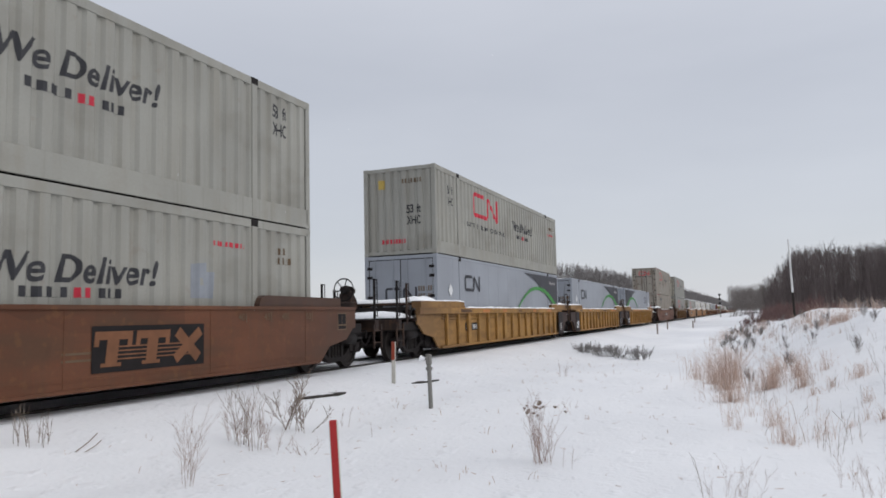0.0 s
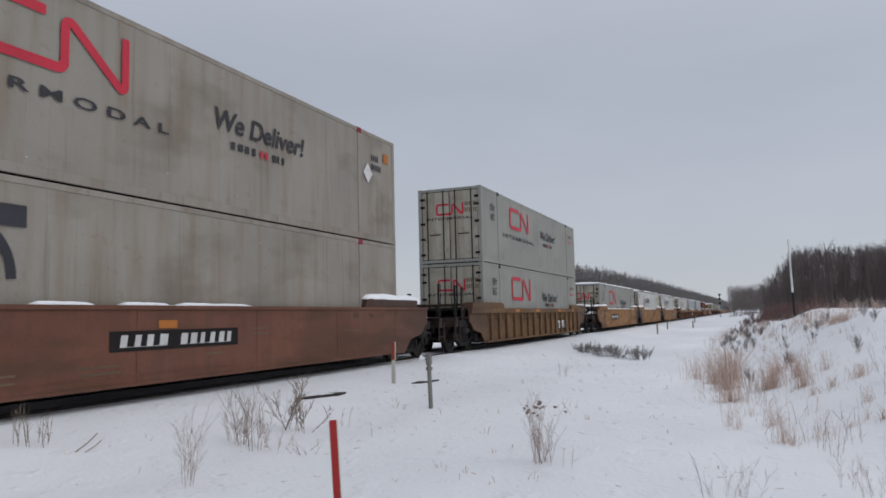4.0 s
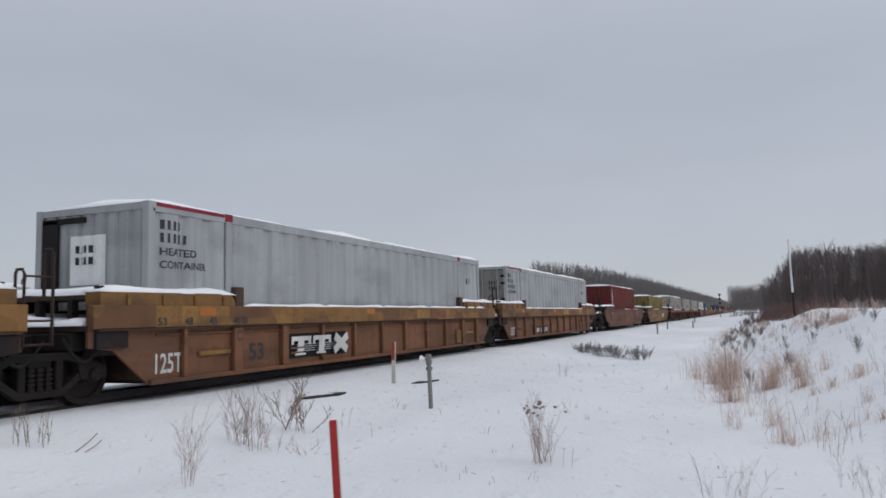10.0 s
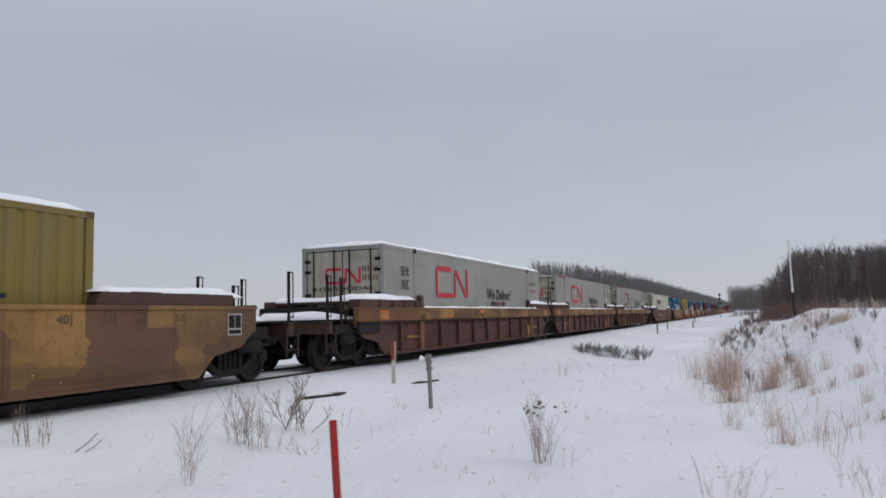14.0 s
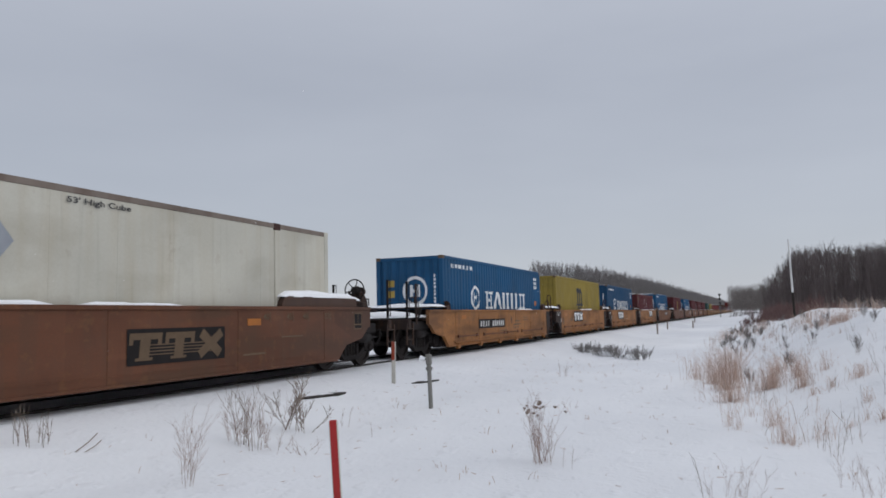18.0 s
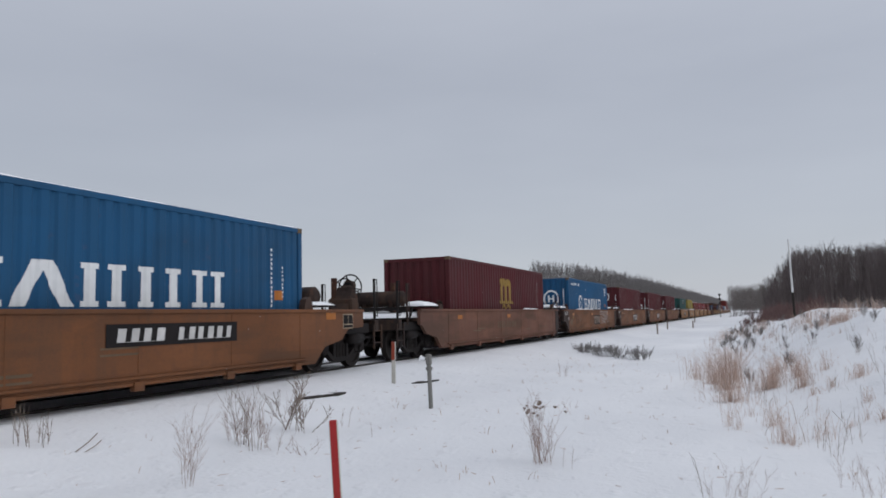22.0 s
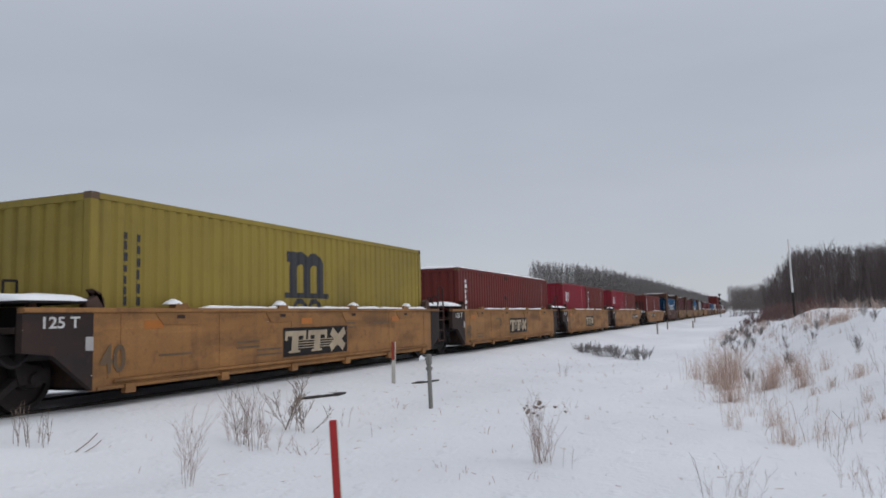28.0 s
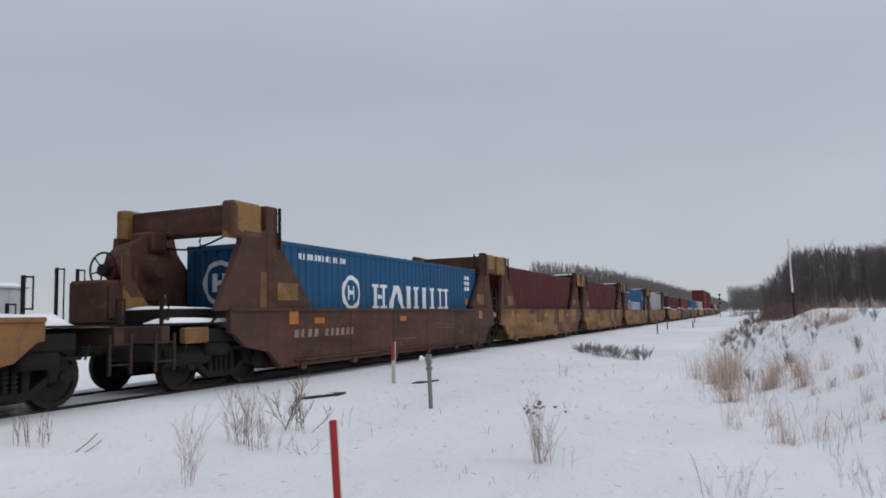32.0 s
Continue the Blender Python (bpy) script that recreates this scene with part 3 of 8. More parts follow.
# greyer snow between and beyond the rails, ragged at its outer edge
TRACK_SNOW = snow_mat("grey_track_snow", 2.2, 0.6, -0.25)
bed_v, bed_f = [], []
bed_x = [-1.9, -1.5, -1.1, -0.82, -0.68, -0.3, 0.1, 0.5, 0.72]
bed_y = list(np.arange(-6, 60, 0.35)) + list(np.arange(60, 420, 4.0))
for j, y in enumerate(bed_y):
    for i, dx in enumerate(bed_x):
        x = CX + dx + (0.25 * noise.noise((y * 0.9, 4.0, 1.0)) if i == 0 else 0.0)
        lump = 0.0 if i in (3, 4, 8) else 0.03 + 0.05 * noise.noise((x * 2.5, y * 1.3, 21))
        bed_v.append((x, y, ground_z(x, y) + (0.005 if i else -0.01) + max(0.0, lump)))
        if i and j:
            k = j * len(bed_x) + i
            bed_f.append((k - len(bed_x) - 1, k - len(bed_x), k, k - 1))
tagged(new("track_bed", raw_mesh("track_bed", bed_v, bed_f, TRACK_SNOW, True)), "greyer packed snow between the rails", "track bed", kind="structure")

# rails
RAIL = [(-0.07, -0.17), (0.07, -0.17), (0.07, -0.155), (0.015, -0.13), (0.015, -0.045), (0.036, -0.03), (0.036, -0.006), (0.026, 0), (-0.026, 0), (-0.036, -0.006), (-0.036, -0.03), (-0.015, -0.045), (-0.015, -0.13), (-0.07, -0.155)]
track = tagged(new("railway_track"), "steel railway track bedded in drifted snow", "track", kind="structure")
for side in (-1, 1):
    bm = bmesh.new()
    cx = CX + side * 0.753
    ring0 = [bm.verts.new((cx + a, -120, b)) for a, b in RAIL]
    ring1 = [bm.verts.new((cx + a, 1500, b)) for a, b in RAIL]
    for i in range(len(RAIL)):
        bm.faces.new((ring0[i], ring1[i], ring1[(i + 1) % len(RAIL)], ring0[(i + 1) % len(RAIL)]))
    bmesh.ops.recalc_face_normals(bm, faces=bm.faces)
    me = bpy.data.meshes.new("rail")
    bm.to_mesh(me)
    bm.free()
    me.materials.append(P["rail"])
    part("rail", me, track)

# ---- train ----
MOVING = []     # (thing, place along the train, height)
AXLES = []


def put_on_train(name, s, z, label, category, group):
    ob = new(name)
    ob.matrix_basis = pose(CX, s, z)
    MOVING.append((ob, s, z))
    return tagged(ob, label, category, group)


def f_corrugated(length, z0, z1, pitch, depth):
    def fill(bm):
        count = max(3, round(length / pitch))
        p = length / count
        rows = []
        for i in range(count):
            for f, d in ((0.0, -depth), (0.22, -depth), (0.38, 0), (0.84, 0)):
                rows.append((p * (i + f), d))
        rows.append((length, -depth))
        a = [(bm.verts.new((d, y, z0)), bm.verts.new((d, y, z1))) for y, d in rows]
        for (v0, v1), (v2, v3) in zip(a, a[1:]):
            bm.faces.new((v0, v2, v3, v1))
        back = [bm.verts.new((-depth - 0.03, y, z)) for y, z in ((0, z0), (length, z0), (length, z1), (0, z1))]
        bm.faces.new(back[::-1])
        bm.faces.new([t[1] for t in a] + [back[2], back[3]])
        bm.faces.new([t[0] for t in a][::-1] + [back[0], back[1]])
    return fill


def f_snow(length, width, thick, seed):
    """A drifted cap of snow with a ragged round edge; its base lies at z = 0."""
    def fill(bm):
        rng = random.Random(seed)
        cols = ((0, 0.12), (0.025, 0.6), (0.08, 0.9), (0.3, 1.0), (0.5, 1.0), (0.7, 1.0), (0.92, 0.9), (0.975, 0.6), (1, 0.12))
        ny, nx_ = max(8, int(length / 0.3)), len(cols) - 1
        grid = []
        ea = [0.0 + 0.05 * rng.random() for _ in range(ny + 1)]
        eb = [0.0 + 0.05 * rng.random() for _ in range(ny + 1)]
        for j in range(ny + 1):
            v = j / ny
            row = []
            for u, full in cols:
                x = -width / 2 + ea[j] + u * (width - ea[j] - eb[j])
                end = 0.2 + 0.8 * min(1, min(v, 1 - v) * length / 0.12)
                h = thick * (0.8 + 0.7 * noise.noise((x * 0.8 + seed, v * length * 0.55, seed * 1.7)) + 0.2 * noise.noise((x * 3, v * length * 2.6, seed)) + 0.1 * rng.random())
                row.append(bm.verts.new((x, -length / 2 + v * length, max(0.006, h * full * end))))
            grid.append(row)
        for j in range(ny):
            for i in range(nx_):
                bm.faces.new((grid[j][i], grid[j][i + 1], grid[j + 1][i + 1], grid[j + 1][i]))
        rim = [grid[0][i] for i in range(nx_ + 1)] + [grid[j][nx_] for j in range(1, ny + 1)] + [grid[ny][i] for i in range(nx_ - 1, -1, -1)] + [grid[j][0] for j in range(ny - 1, 0, -1)]
        low = [bm.verts.new((v.co.x, v.co.y, -0.002)) for v in rim]
        k = len(rim)
        for i in range(k):
            bm.faces.new((rim[i], low[i], low[(i + 1) % k], rim[(i + 1) % k]))
    return fill


def f_box(*a, bevel=0.0):
    return lambda bm: box(bm, *a, bevel=bevel)


X53, X40 = 2.591 / 2 + 0.012, 2.438 / 2 + 0.006


def container(s, z0, L, mat, label, group="containers on the train", H=2.896, W=None, corr=0.28, doors=False, posts=False, snow=0.13, seed=1, rail_red=False, red_tail=False):
    """An intermodal container; its origin is the foot of its leading end."""
    W = W or (2.591 if L > 13 else 2.438)
    paint_ = P[mat]
    door_paint = P["stained_door"] if mat in ("white", "cream", "smooth_grey") else P["sooty_door"] if mat == "heated" else paint_
    ob = put_on_train("shipping_container", s, z0, label, "container", group)
    hw = W / 2
    if corr:
        RIBS[ob.name, "side"] = (0.15, L - 0.30, corr, 0.045 if L > 13 else 0.028, hw - 0.014, X53 if L > 13 else X40)
        me = mesh(("side_panel", L, H, corr), f_corrugated(L - 0.30, 0.40 if L > 13 else 0.16, H - (0.16 if L > 13 else 0.10), corr, 0.045 if L > 13 else 0.028), paint_)
    else:
        def flat(bm):
            count = max(1, round((L - 0.3) / 1.22))
            p_ = (L - 0.3) / count
            line = [(0, 0)]
            for i in range(1, count):
                line += [(i * p_ - 0.008, 0), (i * p_ - 0.004, -0.003), (i * p_ + 0.004, -0.003), (i * p_ + 0.008, 0)]
            line += [(L - 0.3, 0), (L - 0.3, -0.04), (0, -0.04)]
            lo = [bm.verts.new((d_, y_, 0.16)) for y_, d_ in line]
            hi = [bm.verts.new((d_, y_, H - 0.10)) for y_, d_ in line]
            for i in range(len(line)):
                j = (i + 1) % len(line)
                bm.faces.new((lo[i], lo[j], hi[j], hi[i]))
            bm.faces.new(hi)
            bm.faces.new(lo[::-1])
        me = mesh(("side_panel", L, H, "flat"), flat, paint_)
    part("side_panel", me, ob, (hw - 0.014, 0.15, 0))
    part("side_panel", me, ob, (-hw + 0.014, L - 0.15, 0), 180)
    part("roof", mesh(("roof", L, H, W), f_box(-hw + 0.03, hw - 0.03, 0.05, L - 0.05, H - 0.05, H - 0.012), paint_), ob)
    part("underframe", mesh(("underframe", L, W), f_box(-hw + 0.02, hw - 0.02, 0.05, L - 0.05, 0.04, 0.15), P["under"]), ob)
    for sx in (1, -1):
        part("top_rail", mesh(("top_rail", L, H, bool(corr)), f_box(-0.03, 0.03, 0.1, L - 0.1, H - (0.17 if corr and L > 13 else 0.105), H - 0.006, bevel=0.008), P["worn_rail"] if mat in ("white", "cream") else paint_), ob, (sx * (hw - 0.031), 0, 0))
        part("bottom_rail", mesh(("bottom_rail", L, bool(corr)), f_box(-0.03, 0.03, 0.1, L - 0.1, 0.02, 0.42 if corr and L > 13 else 0.17, bevel=0.008), paint_), ob, (sx * (hw - 0.031), 0, 0))
        for y in (0.075, L - 0.075):
            part("corner_post", mesh(("corner_post", H), f_box(-0.075, 0.075, -0.075, 0.075, 0.1, H - 0.1, bevel=0.012), paint_), ob, (sx * (hw - 0.076), y, 0))
            for z in (0, H - 0.118):
                part("corner_casting", mesh("corner_casting", f_box(-0.081, 0.081, -0.089, 0.089, 0, 0.118, bevel=0.01), P["m_faded"] if L < 13 else paint_), ob, (sx * (hw - 0.080), y + (0.012 if y < 1 else -0.012), z))
        if posts:
            for y in (2.03, L - 2.03):
                part("lifting_post", mesh(("lifting_post", H), f_box(-0.03, 0.03, -0.085, 0.085, 0.05, H - 0.02, bevel=0.008), paint_), ob, (sx * (hw - 0.022), y, 0))
                part("lifting_casting", mesh(("lifting_casting", rail_red), f_box(-0.06, 0.06, -0.11, 0.11, 0, 0.15, bevel=0.01), P["m_crimson"] if rail_red else P["rusty_step"] if mat in ("white", "cream") else P["under"]), ob, (sx * (hw - 0.05), y, H - 0.15))
    if rail_red:
        part("end_rail", mesh(("end_rail", L), f_box(-0.02, 0.012, 0.17, 1.9, H - 0.075, H - 0.01), P["m_crimson"]), ob, (hw - 0.006, 0, 0), label="red painted top rail end")
    if red_tail:
        part("end_rail", mesh(("end_rail", L), f_box(-0.02, 0.012, 0.17, 1.9, H - 0.105, H - 0.01), P["m_crimson"]), ob, (hw - 0.006, L - 2.0, 0), label="red painted top rail end")
    # trailing end
    part("end_panel", mesh(("end_panel_rear", W, H), f_box(-hw + 0.14, hw - 0.14, -0.05, -0.02, 0.16, H - 0.1), paint_), ob, (0, L, 0))
    for z in (0.02, H - 0.13):
        part("end_rail", mesh(("end_cross", W), f_box(-hw + 0.15, hw - 0.15, -0.04, 0.04, 0, 0.12, bevel=0.008), paint_), ob, (0, 0.055, z))
    if doors:
        half = hw - 0.16
        part("door_seal", mesh(("door_seal", W, H), lambda bm: [box(bm, x0, x1, 0.018, 0.03, z0_, z1_) for x0, x1, z0_, z1_ in ((-half - 0.025, -half + 0.012, 0.16, H - 0.12), (half - 0.006, half + 0.03, 0.16, H - 0.12), (-0.012, 0.016, 0.16, H - 0.14), (-half, half, H - 0.15, H - 0.115))], P["under"]), ob, label="dark rubber door seal")
        for sx in (-1, 1):
            leaf = part("door", mesh(("door", W, H), f_box(-half / 2, half / 2, -0.02, 0.02, 0.16, H - 0.14, bevel=0.006), door_paint), ob, (sx * (half / 2 + 0.004), 0.045, 0))
            for f in (-0.3, 0.28):
                part("lock_rod", mesh(("lock_rod", H), lambda bm: rod(bm, (0, 0, 0.12), (0, 0, H - 0.1), 0.02, seg=8), P["under"] if mat in ("white", "cream", "smooth_grey", "stained_grey") else paint_), leaf, (f * half, -0.045, 0))
            for z in (0.35, 0.95, 1.55, 2.2, H - 0.4):
                part("hinge", mesh("hinge", f_box(-0.09, 0.09, -0.02, 0.02, -0.045, 0.045), P["under"]), leaf, (sx * (half / 2 - 0.03), -0.028, z))
            part("door_handle", mesh("door_handle", f_box(-0.22, 0.22, -0.012, 0.012, -0.018, 0.018), P["under"]), leaf, (0, -0.075, 1.1))
    else:
        me = mesh(("end_panel", W, H), f_corrugated(W - 0.3, 0.14, H - 0.12, 0.30, 0.045), paint_)
        part("end_panel", me, ob, (-hw + 0.15, 0.03, 0), -90)
        RIBS[ob.name, "end"] = (-hw + 0.15, W - 0.3, 0.30, 0.045, 0.03, -0.028)
    if snow:
        part("snow_cap", mesh(("snow_cap", L, snow, seed % 3), f_snow(L - 0.02, W - 0.01, snow, seed % 3 + 1), SNOW_CAP, True), ob, (0, L / 2, H - 0.012), label="drifted snow")
    return ob


def two_ribbons(w, h, t):
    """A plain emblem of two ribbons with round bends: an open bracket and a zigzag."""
    def arc(cx, cy, r, a0, a1):
        return [(cx + r * math.cos(radians(a0 + (a1 - a0) * i / 5)), cy + r * math.sin(radians(a0 + (a1 - a0) * i / 5))) for i in range(6)]
    r = h * 0.14
    x1 = w * 0.46
    c_ = [(x1, h - t / 2)] + arc(t / 2 + r, h - t / 2 - r, r, 90, 180) + arc(t / 2 + r, t / 2 + r, r, 180, 270) + [(w * 0.52, t / 2)] + arc(w * 0.53, t / 2 + r, r, 270, 340)
    x0, xe = w * 0.53 + r, w - t / 2
    z_ = [(x0, r), (x0, h - r - t / 2)] + arc(x0 + r * 0.7, h - r - t / 2, r * 0.7, 180, 60) + [(xe - r * 1.1, r * 0.8)] + arc(xe - r * 0.55, r + t * 0.1, r * 0.55, 240, 360) + [(xe, r * 1.6), (xe, h)]
    return s_join(s_stroke(c_, t), s_stroke(z_, t))


def marks_ribbon(ob, upper=False, text53=True, tail=True, dark=False):
    red = P["m_crimson"] if dark else P["m_red"]
    z = 1.60 if upper else 1.49
    decal("emblem", two_ribbons(2.85, 0.92 if upper else 1.0, 0.15), ob, red, 3.6, z, X53)
    if upper or dark:
        decal("lettering", letters("I N T E R M O D A L", 4.75, 0.17), ob, P["m_black"], 2.6, 1.17, X53)
    decal("lettering", leaning(letters("We Deliver!", *((3.45, 0.47) if dark else (3.02, 0.42)))), ob, P["m_black"], 9.15 if dark else 8.45, 1.58 if upper else 1.48, X53)
    for yy, n_, w_, ink in ((9.0, 4, 0.85, "m_black"), (9.9, 2, 0.36, "m_red"), (10.33, 3, 0.5, "m_black")):
        decal("lettering", s_bars(n_, w_, 0.15, 0.6), ob, P[ink], yy, 1.27, X53)
    if text53:
        decal("lettering", letters("53 ft", 0.52, 0.28), ob, P["m_black"], 1.07, 2.06, X53)
        decal("lettering", letters("XHC", 0.50, 0.28), ob, P["m_black"], 1.08, 1.68, X53)
    if not tail:
        return
    if text53:
        decal("lettering", s_bars(8, 1.0, 0.10, 0.5), ob, P["m_red"], 14.5, 1.9, X53)
        decal("lettering", s_bars(10, 1.0, 0.14, 0.55), ob, P["m_faded"], 14.5, 2.2, X53)
    else:
        decal("lettering", s_bars(4, 0.42, 0.16, 0.6), ob, P["m_dark"], 14.75, 2.15, X53)
        decal("lettering", s_bars(6, 0.58, 0.16, 0.6), ob, P["m_dark"], 14.75, 1.9, X53)
        decal("placard", s_rect(0, 0, 0.3, 0.26), ob, P["m_orange"], 15.45, 2.2, X53)
        decal("placard", ([(0.25, 0), (0.5, 0.27), (0.25, 0.54), (0, 0.27)], [(0, 1, 2, 3)]), ob, P["m_plate"], 14.3, 1.5, X53)


def end_ribbon(ob, mat="m_red", words=True, z=1.84):
    decal("emblem", two_ribbons(1.14, 0.45, 0.075), ob, P[mat], -0.56, z, 0.019, "end")
    if words:
        decal("lettering", letters("INTERMODAL", 1.95, 0.105), ob, P["m_black"], -0.97, z - 0.18, 0.019, "end")
    decal("lettering", s_bars(6, 0.5, 0.16, 0.55), ob, P["m_faded"], 0.62, z + 0.32, 0.019, "end")
    decal("lettering", s_bars(6, 0.5, 0.16, 0.55), ob, P["m_faded"], 0.62, z + 0.08, 0.019, "end")


def end_53(ob):
    decal("lettering", letters("53 ft", 0.52, 0.28), ob, P["m_black"], 0.25, 1.35, -0.02, "end")
    decal("lettering", letters("XHC", 0.50, 0.28), ob, P["m_black"], 0.25, 0.98, -0.02, "end")
    decal("lettering", s_bars(7, 0.75, 0.14, 0.5), ob, P["m_faded"], 0.1, 2.35, -0.02, "end")
    decal("placard", s_rect(0, 0, 0.22, 0.3), ob, P["m_yellow"], -0.75, 2.2, -0.02, "end")
    decal("lettering", s_bars(9, 0.9, 0.14, 0.6), ob, P["m_red"], -0.65, 0.38, -0.02, "end")


def marks_swoosh(ob, lead=False):
    """Charcoal corner with a green bow at one end, a dark emblem near the other."""
    L = 16.154
    def f(y):
        return L - y if lead else y
    k = 18
    top, low = [], []
    for i in range(k + 1):
        y = 10.0 + (15.95 - 10.0) * i / k
        top.append((y, 2.74))
        low.append((y, 2.70 - 1.95 * max(0.0, (y - 10.0) / 5.95) ** 1.6))
    vs, fs = [], []
    for (ya, za), (yb, zb) in zip(top, low):
        vs += [(f(ya), za), (f(yb), zb)]
    for i in range(k):
        q = (2 * i, 2 * i + 1, 2 * i + 3, 2 * i + 2)
        fs.append(q if not lead else q[::-1])
    decal("charcoal_corner", (vs, fs), ob, P["m_dark"], 0, 0, X53)
    pts, wid = [], []
    for i in range(27):
        u = i / 26
        y = 8.55 + 7.5 * u
        pts.append((f(y), 0.98 + 1.12 * (1 - abs((u - 0.47) / (0.47 if u < 0.47 else 0.53)) ** 2.1)))
        wid.append(0.08 + 0.17 * u)
    decal("green_bow", s_stroke(pts, wid), ob, P["m_green"], 0, 0, X53 + 0.004)
    decal("emblem", two_ribbons(1.55, 0.56, 0.1), ob, P["m_dark"], 11.95 if lead else 2.47, 1.75, X53)
    decal("placard", ([(0.19, 0), (0.38, 0.21), (0.19, 0.42), (0, 0.21)], [(0, 1, 2, 3)]), ob, P["m_white"], 15.0 if lead else 0.92, 1.53, X53)
    decal("lettering", s_bars(9, 1.2, 0.13, 0.55), ob, P["m_grey"] if lead else P["m_pale"], 14.3, 2.35, X53 + 0.003)


def marks_disc(ob, bow=True):
    decal("emblem", s_move(s_ring(0.64, 0.62, 0.055, 15, 345), 3.36, 1.88), ob, P["m_yellow"], 0, 0, X53)
    decal("emblem", s_move(s_ring(0.50, 0.48, 0.05, 60, 400), 3.42, 1.86), ob, P["m_maroon"], 0, 0, X53 + 0.002)
    decal("emblem", s_rect(0, 0, 0.2, 0.62, 0.16), ob, P["m_black"], 3.08, 1.56, X53 + 0.004)
    decal("emblem", s_join(s_stroke([(0.0, 0.28), (0.40, 0.6)], 0.16), s_stroke([(0.02, 0.34), (0.30, 0.0)], 0.16)), ob, P["m_crimson"], 3.34, 1.57, X53 + 0.004)
    decal("lettering", s_bars(7, 2.9, 0.46, 0.42, 0.09), ob, P["m_black"], 4.50, 1.76, X53)
    decal("lettering", letters("TRANSPORTATION SOLUTIONS", 2.95, 0.19), ob, P["m_grey"], 4.42, 1.46, X53)
    decal("lettering", letters("53' High Cube", 1.2, 0.12), ob, P["m_black"], 8.95, 2.62, X53)
    decal("lettering", s_bars(4, 0.52, 0.13, 0.6), ob, P["m_black"], 0.25, 2.43, X53)
    decal("lettering", s_bars(5, 0.58, 0.13, 0.6), ob, P["m_black"], 0.22, 2.25, X53)
    decal("emblem", ([(0.22, 0), (0.44, 0.26), (0.22, 0.52), (0, 0.26)], [(0, 1, 2, 3)]), ob, P["m_grey"], 7.7, 1.75, X53)
    pts = [(11.9 + 4.0 * i / 20, 1.0 + 1.38 * (1 - ((i / 20 - 0.5) / 0.5) ** 2) ** 0.62) for i in range(21)]
    if bow:
        decal("yellow_bow", s_stroke(pts, [0.05 + 0.34 * (i / 20) ** 1.3 for i in range(21)]), ob, P["m_yellow"], 0, 0, X53)
    for z in (2.35, 2.1):
        decal("lettering", s_bars(5, 0.45, 0.15, 0.6), ob, P["m_black"], 0.55, z, 0.019, "end")
    decal("lettering", s_bars(7, 1.2, 0.26, 0.42, 0.06), ob, P["m_black"], -0.3, 1.62, 0.019, "end")
    decal("emblem", s_move(s_ring(0.25, 0.25, 0.03, 20, 340), -0.75, 1.72), ob, P["m_yellow"], 0, 0, 0.019, "end")
    decal("emblem", s_rect(0, 0, 0.07, 0.26, 0.06), ob, P["m_black"], -0.86, 1.59, 0.016, "end")
    decal("emblem", s_join(s_stroke([(0.0, 0.12), (0.16, 0.26)], 0.06), s_stroke([(0.03, 0.08), (0.13, 0.0)], 0.06)), ob, P["m_crimson"], -0.74, 1.59, 0.016, "end")


def marks_heated(ob):
    for i, sh in enumerate((s_bars(4, 0.55, 0.16, 0.5), s_bars(5, 0.68, 0.16, 0.5), letters("HEATED", 0.85, 0.13), letters("CONTAINER", 1.15, 0.13))):
        decal("lettering", sh, ob, P["m_dark"], 0.3, 2.45 - 0.22 * i, X53)
    decal("placard", ([(0, 0.22), (0.13, 0), (0.26, 0.22), (0.13, 0.44)], [(0, 1, 2, 3)]), ob, P["m_grey"], 7.68, 1.7, X53)
    decal("lettering", s_bars(2, 0.3, 0.2, 0.5), ob, P["m_black"], 14.9, 2.0, X53)
    if (ob.name, "end") not in RIBS:
        for zz, n_ in ((2.15, 4), (1.93, 5)):
            decal("lettering", s_bars(n_, 0.11 * n_, 0.16, 0.5), ob, P["m_black"], 0.5, zz, 0.018, "end")
        decal("stain", s_rect(0, 0, 0.5, 0.42), ob, P["m_faded"], 0.45, 1.12, 0.0195, "end", label="rusty stain")
        return
    part("end_unit", mesh("heater_unit", lambda bm: (box(bm, -1.1, -0.72, -0.03, 0.02, 0.9, 2.7, bevel=0.01), box(bm, -1.1, -0.1, -0.03, 0.02, 2.62, 2.72, bevel=0.01)), P["black"]), ob, (0, 0, 0), label="sooty black heater recess")
    decal("panel", s_rect(0, 0, 0.8, 0.85), ob, P["m_white"], -0.5, 1.55, -0.036, "end")
    decal("lettering", s_bars(5, 0.5, 0.13, 0.55), ob, P["m_black"], -0.35, 2.1, -0.040, "end")
    decal("lettering", s_bars(5, 0.5, 0.13, 0.55), ob, P["m_black"], -0.35, 1.9, -0.040, "end")


